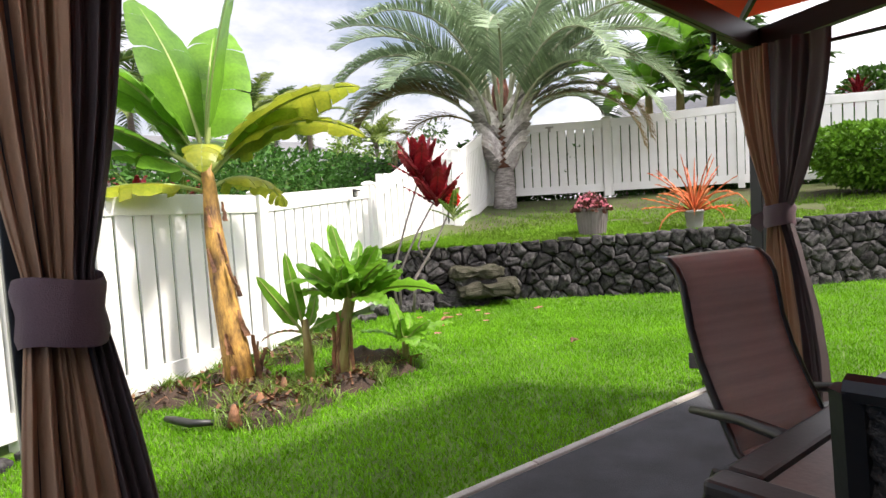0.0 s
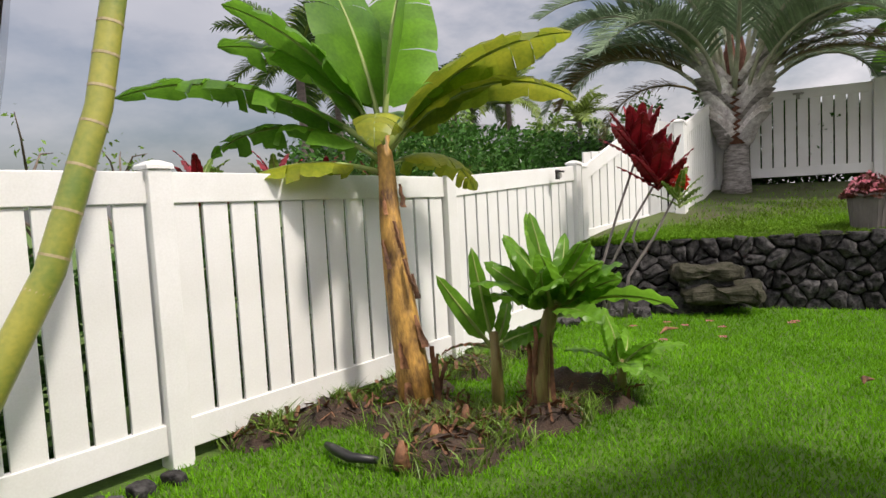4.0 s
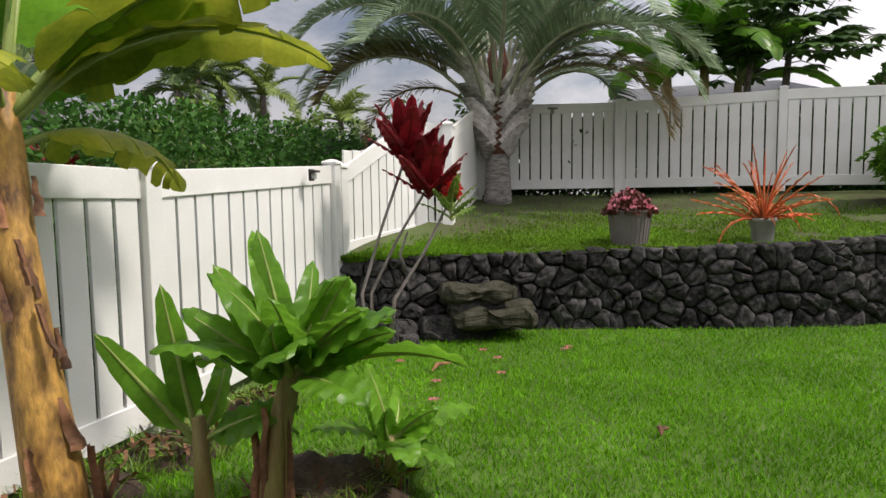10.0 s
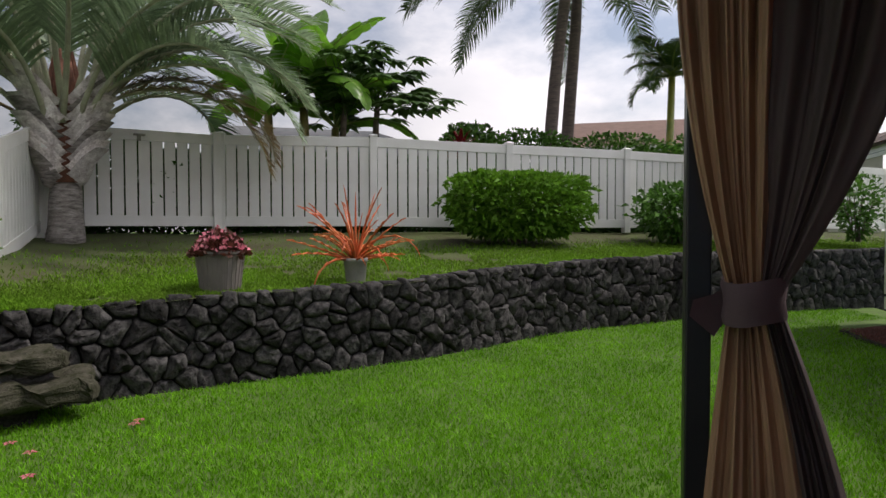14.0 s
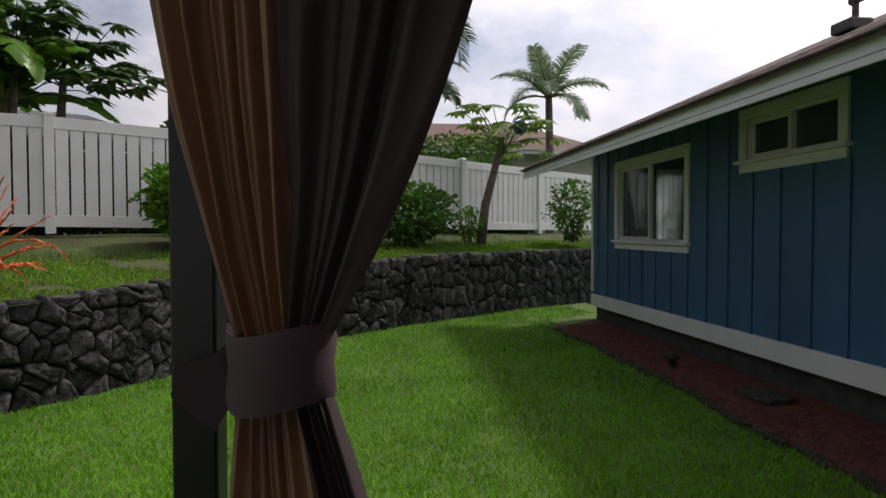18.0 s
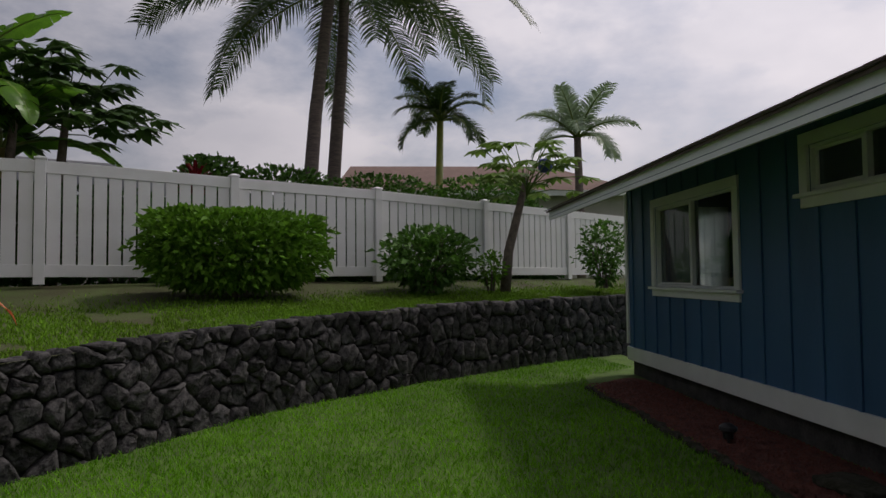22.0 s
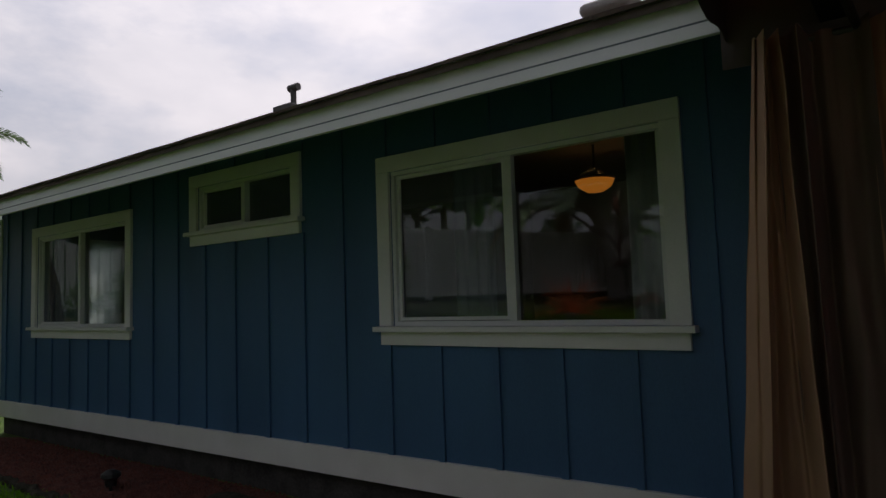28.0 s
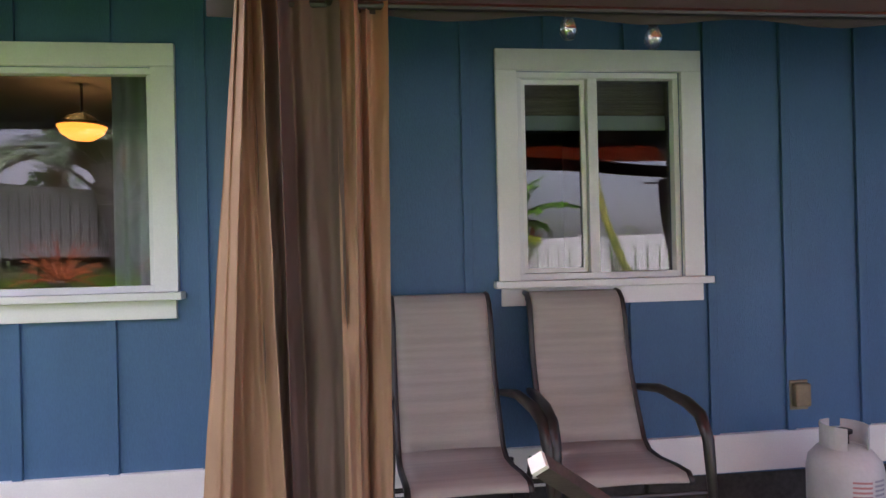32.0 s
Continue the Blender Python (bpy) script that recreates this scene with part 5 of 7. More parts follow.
curtain_panel("brown_panel", cc, CLOTH, ((3.735, -1.26), (3.785, -1.24)), None, ((3.68, -1.25), (3.93, -1.20)), (2.14, None, PZ + 0.02), 1.4, 0.06, 6)
# brown cloth too; its darker colour paints the shade under the gazebo
curtain_panel("dark_panel", cc, CLOTHSHADE, ((3.52, -1.30), (3.755, -1.27)), None, ((3.51, -1.32), (3.73, -1.29)), (2.14, None, PZ + 0.02), 1.3, 0.07, 7)
curtain_panel("brown_panel", cc, CLOTH, ((3.38, -1.33), (3.53, -1.31)), None, ((3.40, -1.33), (3.53, -1.31)), (2.14, None, PZ + 0.02), 1.3, 0.07, 8)

# string lights
bulbs = [(3.20, 1.37, 2.14), (2.82, -1.40, 2.13), (2.545, -1.40, 2.105), (1.75, -1.40, 2.20)]
light = thing("string_light_bulb", "clear glass bulb on a black socket under the gazebo beam", "bulb", (*bulbs[0][:2], bulbs[0][2]), 0, "string lights")
part("socket", lathe([(0.013, 0.0), (0.016, 0.01), (0.016, 0.06), (0.008, 0.07)], 12), BLACKPLASTIC, light)
part("globe", lathe([(0.0001, -0.078), (0.016, -0.072), (0.028, -0.05), (0.028, -0.035), (0.016, -0.008), (0.012, 0.0)], 16), BULBGLASS, light, "clear glass globe", True)
for p in bulbs[1:]:
    copy_thing(light, pose(*p))
bm = tube([(3.4, -1.38, 2.30), (2.82, -1.40, 2.195), (2.69, -1.4, 2.165), (2.545, -1.40, 2.17), (2.1, -1.4, 2.23), (1.75, -1.40, 2.265), (1.0, -1.4, 2.25), (0, -1.4, 2.28)], 0.004, 6)
tagged(part("light_cord", bm, BLACKPLASTIC), "thin black cord of the string lights", "cable")
tagged(part("light_cord", tube([(3.7, 1.38, 2.19), (3.20, 1.37, 2.205), (2.6, 1.38, 2.28), (1.9, 1.37, 2.31), (0.5, 1.35, 2.28)], 0.004, 6), BLACKPLASTIC), "thin black cord of the string lights", "cable")


# ---- furniture ----
def sling_chair(label, at, turn, cloth, group="sling chairs", drop=0.0):
    """A high-backed patio chair with a sling seat, side rails, arms and legs. It faces +y."""
    c = thing("patio_chair", label, "chair", at, turn, group)
    # outline of the sling from the front edge of the seat to the rolled top, as (y, z)
    prof = [(0.27, 0.455), (0.24, 0.48), (0.15, 0.475), (0.0, 0.455), (-0.10, 0.455), (-0.155, 0.485), (-0.195, 0.56), (-0.245, 0.66),
            (-0.29, 0.76), (-0.325, 0.87), (-0.34, 0.96), (-0.352, 1.02), (-0.375, 1.07), (-0.41, 1.10), (-0.45, 1.105)]

    def sheet(pts, w, name):
        vs, qs = [], []
        for y, z in pts:
            for i in range(9):
                u = i / 8 * 2 - 1
                sag = 0.018 * (1 - u * u)
                vs.append((u * w, y - sag * (0.8 if z > 0.45 else 0), z - sag * (1 if z <= 0.45 else 0)))
        for j in range(len(pts) - 1):
            for i in range(8):
                a = j * 9 + i
                qs.append((a, a + 1, a + 10, a + 9))
        ob = mesh_part(name, np_mesh(name, vs, qs, mat=cloth, smooth=True), c)
        mod = ob.modifiers.new("cloth", "SOLIDIFY")
        mod.thickness = 0.006
        return ob

    sheet(prof[:6], 0.212, "seat")
    sheet(prof[5:], 0.212, "backrest")
    for s in (-1, 1):
        part("side_rail", tube([(s * 0.218, y, z) for y, z in prof], 0.013, 8), BRONZE, c, smooth=True)
        part("arm", tube([(s * 0.24, -0.31, 0.68 - drop), (s * 0.268, -0.1, 0.715 - drop), (s * 0.275, 0.12, 0.71 - drop), (s * 0.278, 0.22, 0.685 - drop), (s * 0.28, 0.27, 0.61 - drop), (s * 0.285, 0.285, 0.42), (s * 0.285, 0.27, 0.3)],
                         [0.014, 0.02, 0.024, 0.024, 0.022, 0.018, 0.015], 8), BRONZE, c, smooth=True)
        part("leg", tube([(s * 0.285, 0.27, 0.32), (s * 0.285, 0.30, 0.0)], 0.014, 8), BRONZE, c)
        part("leg", tube([(s * 0.26, -0.20, 0.42), (s * 0.285, -0.34, 0.0)], 0.014, 8), BRONZE, c)
    part("crossbar", tube([(-0.285, 0.275, 0.42), (0.285, 0.275, 0.42)], 0.011, 8), BRONZE, c)
    part("crossbar", tube([(-0.27, -0.25, 0.3), (0.27, -0.25, 0.3)], 0.011, 8), BRONZE, c)
    return c


chair = sling_chair("taupe sling patio chair with bronze frame against the house", (3.13, -1.93, PZ + 0.01), 2, SLING)
copy_thing(chair, pose(2.53, -1.93, PZ + 0.01, 0, 0, -1))
sling_chair("brown sling dining chair drawn up at the patio table", (1.745, 0.273, PZ + 0.01), 166, SLINGDARK, drop=0.09).scale = (0.97, 1.0, 0.923)

table = thing("patio_table", "dark metal patio table with a brown tile top", "table", (1.585, -0.185, PZ + 0.01), 90)
table.scale = (1, 1, 0.955)
for y in (-0.56, 0.56):
    part("frame_rail", box(0, y, 0.64, 0.88, 0.09, 0.04, 0.012), BRONZE, table)
for x in (-0.395, 0.395):
    part("frame_rail", box(x, 0, 0.64, 0.09, 1.03, 0.04, 0.012), BRONZE, table)
for i in range(2):
    for j in range(3):
        part("tile", box(-0.175 + i * 0.35, -0.515 + 0.17 + j * 0.343, 0.640, 0.344, 0.337, 0.02, 0.003), TILETOP, table)
for x in (-0.38, 0.38):
    for y in (-0.5, 0.5):
        part("leg", tube([(x, y, 0.63), (x * 0.97, y * 0.97, 0.35), (x, y, 0)], [0.025, 0.02, 0.025], 8), BRONZE, table)

wick = thing("wicker_chair", "dark wicker armchair with a black frame at the table", "chair", (0.88, -0.395, PZ + 0.01), -90)
for s in (-1, 1):
    part("back_post", tube([(s * 0.25, -0.2, 0), (s * 0.25, -0.20, 0.5), (s * 0.25, -0.22, 0.85), (s * 0.25, -0.25, 1.07)], [0.018, 0.022, 0.024, 0.022], 6), POSTBLACK, wick)
    part("leg", tube([(s * 0.25, 0.25, 0), (s * 0.25, 0.25, 0.6)], 0.018, 8), POSTBLACK, wick)
    part("arm", box(s * 0.25, 0.0, 0.62, 0.06, 0.56, 0.03, 0.008), POSTBLACK, wick)
part("seat", box(0, 0.02, 0.42, 0.46, 0.46, 0.06, 0.015), WICKER, wick)
vs, qs = [], []
for k in range(41):
    z = 0.44 + k * 0.0155
    y = -0.20 - 0.05 * ((z - 0.44) / 0.62) ** 2
    for i in range(33):
        vs.append((-0.24 + 0.015 * i, y + 0.007 * (-1) ** (i // 2 + k), z))
for k in range(40):
    for i in range(32):
        b = k * 33 + i
        qs.append((b, b + 1, b + 34, b + 33))
ob = mesh_part("backrest", np_mesh("backrest", vs, qs, mat=WICKER, smooth=True), wick)
ob.modifiers.new("weave", "SOLIDIFY").thickness = 0.012
part("top_rail", tube([(-0.25, -0.25, 1.07), (0, -0.265, 1.08), (0.25, -0.25, 1.07)], 0.02, 8), POSTBLACK, wick)

wick.scale = (1, 1, 0.92)

tank = thing("propane_tank", "white steel propane tank with a red label by the house wall", "gas tank", (1.335, -2.15, PZ + 0.02))
part("body", lathe([(0.09, 0.035), (0.12, 0.04), (0.145, 0.07), (0.155, 0.12), (0.155, 0.27), (0.145, 0.32), (0.11, 0.365), (0.05, 0.385), (0.0001, 0.387)], 32), TANK, tank, smooth=True)
part("foot_ring", lathe([(0.10, 0.0), (0.11, 0.0), (0.11, 0.05), (0.10, 0.05)], 24), TANK, tank)
for k0, k1 in ((8, 16), (18, 28)):
    bm = bmesh.new()
    secs = []
    for k in range(k0, k1 + 1):
        a = k * math.tau / 24
        secs.append([bm.verts.new((q * math.cos(a), q * math.sin(a), z)) for q, z in ((0.092, 0.375), (0.098, 0.375), (0.098, 0.475), (0.092, 0.475))])
    for a, b in zip(secs, secs[1:]):
        for q in range(4):
            bm.faces.new((a[q], a[(q + 1) % 4], b[(q + 1) % 4], b[q]))
    bm.faces.new(secs[0])
    bm.faces.new(secs[-1][::-1])
    bmesh.ops.recalc_face_normals(bm, faces=bm.faces)
    part("collar", bm, TANK, tank)
part("valve", lathe([(0.02, 0.38), (0.02, 0.43), (0.035, 0.435), (0.035, 0.45), (0.0001, 0.455)], 12), BRONZE, tank)
for a0, a1, z0, z1, m in ((62, 92, 0.15, 0.255, TANKTEXT), (96, 118, 0.16, 0.26, TANKGREY)):
    for r in range(6):
        bm = bmesh.new()
        n = 8
        rr = 0.1562
        zz = z0 + (z1 - z0) * r / 5
        ring = [[bm.verts.new((rr * math.cos(radians(a0 + (a1 - a0) * i / n)), rr * math.sin(radians(a0 + (a1 - a0) * i / n)), zz + dz)) for i in range(n + 1)] for dz in (0, 0.009)]
        for i in range(n):
            bm.faces.new((ring[0][i], ring[0][i + 1], ring[1][i + 1], ring[1][i]))
        part("print_line", bm, m, tank)
outlet = thing("outlet_cover", "tan weatherproof outlet cover on the blue siding", "outlet", (1.30, HY + 0.01, 0.635))
part("backplate", box(0, 0.006, 0, 0.10, 0.012, 0.15, 0.004), TANBOX, outlet)
part("lid", box(0, 0.03, 0.005, 0.085, 0.045, 0.12, 0.012), TANBOX, outlet)

t = thing("solar_light", "black solar spotlight on a stake at the lawn edge", "lamp", (3.83, 1.845, 0.02), -58)
part("stake", tube([(0, 0, -0.05), (0, 0, 0.07)], 0.008, 6), BLACKPLASTIC, t)
part("solar_panel", box(-0.03, 0.0, 0.14, 0.115, 0.014, 0.11, 0.004, m=Matrix.Rotation(radians(-20), 4, "X")), BLACKPLASTIC, t, "tilted dark solar panel")
part("lamp_head", lathe([(0.018, 0), (0.034, 0.012), (0.038, 0.055), (0.032, 0.05), (0.0001, 0.045)], 14, at=(0.02, -0.02, 0.05)), BLACKPLASTIC, t, smooth=True)
stick = thing("leaning_pole", "dark weathered pole with a pale cut end leaning over the patio", "pole", (1.93, -1.20, PZ - 0.04))


# ---- big triangle palm in the corner ----
palm = thing("triangle_palm", "large triangle palm with grey-green arching fronds in the fence corner", "palm tree", (8.98, 8.97, 1.27))
bm = bmesh.new()
tube([(0, 0, -0.1), (0, 0, 0.06), (0, 0, 0.2), (0, 0, 0.5), (0.02, 0, 0.85), (0.02, 0, 1.3)], [0.26, 0.24, 0.22, 0.205, 0.19, 0.17], 24, bm)
for v in bm.verts:
    v.co += Vector((v.co.x, v.co.y, 0)) * 0.10 * noise.noise((v.co.x * 7, v.co.y * 7, v.co.z * 9))
part("trunk", bm, TRUNKGREY, palm, "rough grey ringed trunk", True)
r = random.Random(21)
part("fibre_core", tube([(0, 0, 0.78), (0, 0, 1.2), (0, 0, 1.9)], [0.225, 0.27, 0.30], 16), TRUNKRED, palm, "dark brown fibre between the leaf bases", True)
for k in range(30):
    # three ranks of clasping leaf bases, one above another, wider upwards
    z = 0.72 + k * 0.037
    a = 164 + 120 * (k % 3) + r.uniform(-7, 7)
    q = k / 29
    rad = 0.20 + 0.17 * q
    vs, qs = [], []
    tall = 0.50 + 0.12 * q + r.uniform(-0.04, 0.04)
    for s in range(7):
        u = s / 6
        half = radians(66 - 50 * u ** 0.6)
        rr = rad + 0.075 * min(1, s) + 0.10 * u + 0.22 * u ** 2.5
        for c in range(9):
            w = c / 8 * 2 - 1
            ang = half * w
            lift = 0.16 * abs(w) - 0.06 + (0.02 if s == 0 else 0)
            rip = 0.012 * noise.noise((c * 1.3, s * 0.9, k * 3.1))
            vs.append(((rr + rip) * math.cos(ang) - (0.06 * u * w * w), (rr + rip) * math.sin(ang), lift * (1 - u) + tall * u))
    for s in range(6):
        for c in range(8):
            b = s * 9 + c
            qs.append((b, b + 1, b + 10, b + 9))
    ob = mesh_part("leaf_base", np_mesh("leaf_base", vs, qs, mat=TRUNKPALE if k % 5 else TRUNKGREY, smooth=False), palm)
    ob.matrix_basis = pose(0, 0, z, 0, 0, a)
for k in range(7):
    a = k * 0.9
    part("heart", tube([(0.20 * math.cos(a), 0.20 * math.sin(a), 1.5), (0.17 * math.cos(a), 0.17 * math.sin(a), 2.0), (0.10 * math.cos(a), 0.10 * math.sin(a), 2.5 + 0.03 * k)], [0.10, 0.08, 0.015], 8), TRUNKRED, palm, "rusty fibrous crown heart", True)
n_f = 33
for k in range(n_f):
    a = k * 137.5 + r.uniform(-12, 12)
    q = k / n_f
    rise = 60 + 26 * q + r.uniform(-5, 5)
    droop = 132 - 62 * q + r.uniform(-12, 12)
    ln = r.uniform(3.9, 4.6) if k > 4 else 3.5
    rad = math.radians(a)
    frond("frond", ln, rise, droop, 96, 0.70, FROND if k not in (1, 3) else FRONDDRY, palm,
          (0.30 * math.cos(rad), 0.30 * math.sin(rad), 1.42 + 0.45 * q), a, k, 42, 0.36, r.uniform(-12, 12), FRONDSTALK, 0.24, 0.036, 0.045)
for k, (ln, rise, droop, turn, m) in enumerate(((3.9, 52, 135, -44, FRONDDRY), (3.6, 46, 130, -52, FRONDDRY), (4.2, 58, 118, -60, FROND), (4.3, 62, 110, -36, FROND), (4.0, 50, 120, -72, FROND), (4.3, 66, 100, -50, FROND), (4.0, 58, 120, 150, FROND), (4.2, 64, 110, 165, FROND), (4.1, 55, 125, 140, FROND))):
    frond("hanging_frond", ln, rise, droop, 90, 0.66, m, palm, (0.0, 0.0, 1.5), turn, 191 + k, 20, 0.6, 6, FRONDSTALK, 0.24, 0.036, 0.04)
frond("dry_frond", 2.9, 50, 150, 70, 0.5, FRONDDRY, palm, (-0.15, 0.15, 1.4), 128, 92, 20, 0.7, 10, FRONDDRY, 0.3, 0.022, 0.03)

# ---- banana bed ----
mound = bmesh.new()
for i in range(60):
    for j in range(44):
        x, y = 0.23 + i * 2.95 / 59, 3.1 + j * 2.5 / 43
        h = 0
        for bx, by, rr in BEDS:
            d = math.hypot(x - bx, y - by) / rr
            h = max(h, (1 - d * d) if d < 1 else 0)
        mound.verts.new((x, y, lawn_z(x, y) - 0.012 + ((0.10 + 0.12 * max(0, 1 - math.hypot(x - 2.43, y - 4.08) / 0.42)) * h ** 0.6 + 0.09 * abs(noise.noise((x * 9, y * 9, 1))) * h + 0.04 * noise.noise((x * 22, y * 22, 5)) * h if h > 0 else -0.01)))
mound.verts.ensure_lookup_table()
for i in range(59):
    for j in range(43):
        mound.faces.new([mound.verts[q] for q in (i * 44 + j, (i + 1) * 44 + j, (i + 1) * 44 + j + 1, i * 44 + j + 1)])
tagged(part("mulch_bed", mound, DIRT, smooth=True), "rough brown mulch mound round the banana plants", "mulch bed", kind="structure")
r = random.Random(14)
spots, tall = [], []
for i in range(9000):
    bx, by, rr = BEDS[r.randrange(len(BEDS))]
    a, d = r.uniform(0, math.tau), rr * r.uniform(0.2, 1.15)
    x, y = bx + math.cos(a) * d, by + math.sin(a) * d
    if noise.noise((x * 4, y * 4, 9)) < -0.05:
        continue
    spots.append((x, y, lawn_z(x, y) + 0.06 * max(0, 1 - d / rr)))
    tall.append(r.uniform(0.05, 0.17))
tagged(mesh_part("bed_weeds", blades("bed_weeds", spots, tall, 0.005, WEED, 1.2)), "straggly weeds and dry grass in the mulch", "weeds", kind="stuff")
vs, qs = [], []
for i in range(1100):
    bx, by, rr = BEDS[r.randrange(len(BEDS))]
    a, d = r.uniform(0, math.tau), rr * r.uniform(0, 0.95)
    p = Vector((bx + math.cos(a) * d, by + math.sin(a) * d, lawn_z(bx, by) + 0.07 + 0.05 * r.random()))
    w = Vector((r.gauss(0, 1), r.gauss(0, 1), r.gauss(0, 0.6))).normalized() * r.uniform(0.02, 0.07)
    s = w.cross(Vector((r.random(), r.random(), 1))).normalized() * r.uniform(0.004, 0.014)
    b = len(vs)
    vs += [tuple(p - w - s), tuple(p + w - s), tuple(p + w + s), tuple(p - w + s)]
    qs.append((b, b + 1, b + 2, b + 3))
tagged(mesh_part("dry_litter", np_mesh("dry_litter", vs, qs, mat=SHEATH)), "dry brown leaf litter and husks", "litter", kind="stuff")
hose = part("edging_strip", tube([(0.84, 3.95, 0.04), (0.86, 3.80, 0.06), (0.91, 3.68, 0.055), (1.03, 3.59, 0.05)], [0.02, 0.028, 0.028, 0.02], 8), BLACKPLASTIC, smooth=True)
tagged(hose, "curved strip of black plastic edging in the bed", "edging")


def stem(t, pts, radii, mat, name="stem"):
    bm = tube(pts, radii, 14)
    for v in bm.verts:
        v.co += Vector((v.co.x - pts[0][0], v.co.y - pts[0][1], 0)) * 0.12 * noise.noise((v.co.x * 14, v.co.y * 14, v.co.z * 5))
    return part(name, bm, mat, t, smooth=True)


def sheath_strip(t, base, top, wid, seed, mat=None):
    q = random.Random(seed)
    b, e = Vector(base), Vector(top)
    vs, qs = [], []
    side = Vector((q.uniform(-1, 1), q.uniform(-1, 1), 0)).normalized()
    for i in range(8):
        u = i / 7
        p = b.lerp(e, u) + Vector((noise.noise((u * 4, seed, 0)), noise.noise((u * 4, seed, 5)), 0)) * 0.015
        w = wid * (1 - 0.6 * u)
        for s in (-1, 0, 1):
            vs.append(tuple(p + side * s * w + Vector((side.y, -side.x, 0)) * (0.02 * (s != 0))))
    for i in range(7):
        for k in range(2):
            a = i * 3 + k
            qs.append((a, a + 1, a + 4, a + 3))
    return mesh_part("dry_sheath", np_mesh("dry_sheath", vs, qs, mat=mat or SHEATH, smooth=True), t)


ban = thing("banana_plant", "tall banana plant with an orange-brown trunk and torn green leaves", "banana plant", (1.50, 4.30, 0.02))
stem(ban, [(0, 0, -0.05), (-0.03, 0.02, 0.30), (-0.07, 0.08, 0.85), (-0.085, 0.13, 1.25), (-0.085, 0.16, 1.55), (-0.085, 0.19, 1.86)], [0.115, 0.100, 0.080, 0.066, 0.058, 0.035], BANSTEM, "trunk")
for k, (b, e, w) in enumerate((((0.09, -0.07, 0.0), (0.07, -0.05, 0.42), 0.06), ((0.12, -0.02, 0.0), (0.13, -0.06, 0.36), 0.05), ((-0.06, -0.02, 1.05), (-0.09, -0.0, 1.22), 0.02),
                              ((0.02, -0.02, 0.72), (0.0, 0.0, 0.88), 0.02), ((-0.09, 0.02, 0.6), (-0.10, 0.04, 0.74), 0.02), ((-0.01, 0.04, 1.3), (-0.02, 0.07, 1.45), 0.02), ((-0.08, -0.08, 0.0), (-0.1, -0.09, 0.22), 0.05), ((0.05, -0.08, 0.42), (0.0, -0.03, 0.62), 0.035), ((0.0, -0.075, 0.78), (-0.04, -0.01, 0.98), 0.03), ((-0.13, 0.02, 0.92), (-0.15, 0.07, 1.10), 0.022), ((-0.03, 0.03, 1.0), (-0.05, 0.06, 1.16), 0.022), ((-0.12, 0.06, 1.26), (-0.13, 0.10, 1.42), 0.02), ((-0.09, -0.06, 0.3), (-0.11, -0.03, 0.46), 0.03), ((0.10, -0.02, 0.05), (0.16, -0.05, 0.30), 0.07))):
    sheath_strip(ban, b, e, w, 40 + k)
C0 = (-0.085, 0.17, 1.55)
for k, (ln, wd, rise, droop, turn, m, tear, fold, dz, tw) in enumerate((
        (1.75, 0.42, 40, 58, 160, BANLEAF, 0.75, 12, 0.10, 8),
        (1.15, 0.34, 18, 62, 166, BANLEAFY, 0.5, 2, -0.02, 0),
        (1.25, 0.40, 38, 75, 148, BANLEAF, 0.9, 15, 0.04, 0),
        (1.45, 0.56, 78, 28, 118, BANLEAF, 0.15, 25, 0.16, 0),
        (1.55, 0.62, 84, 16, -10, BANLEAFB, 0.1, 28, 0.18, 0),
        (1.35, 0.40, 52, 88, -22, BANLEAFY, 0.6, 10, 0.08, -8),
        (0.66, 0.25, 62, 150, -112, BANLEAFY, 0.6, 10, 0.12, 0),
        (1.5, 0.52, 60, 60, 145, BANLEAF, 0.5, 14, 0.12, 12),
        (1.35, 0.5, 55, 62, -40, BANLEAFY, 0.6, 12, 0.10, -10),
        (1.5, 0.55, 72, 35, 60, BANLEAFB, 0.3, 20, 0.15, 0),
        (1.30, 0.42, 58, 66, -2, BANLEAF, 0.45, 18, 0.12, 0),
        (0.85, 0.34, 30, 95, 20, BANLEAFY, 0.8, 0, 0.0, 0),
        (1.30, 0.50, 66, 48, 172, BANLEAF, 0.3, 20, 0.14, 10),
        (1.2, 0.42, 45, 70, 70, BANLEAF, 0.5, 15, 0.08, 0))):
    banana_leaf("leaf", ln * 1.06, wd * 1.25, rise, droop, m, ban, (C0[0], C0[1], C0[2] + dz), turn, 60 + k, tear, fold, tw, 0.17)

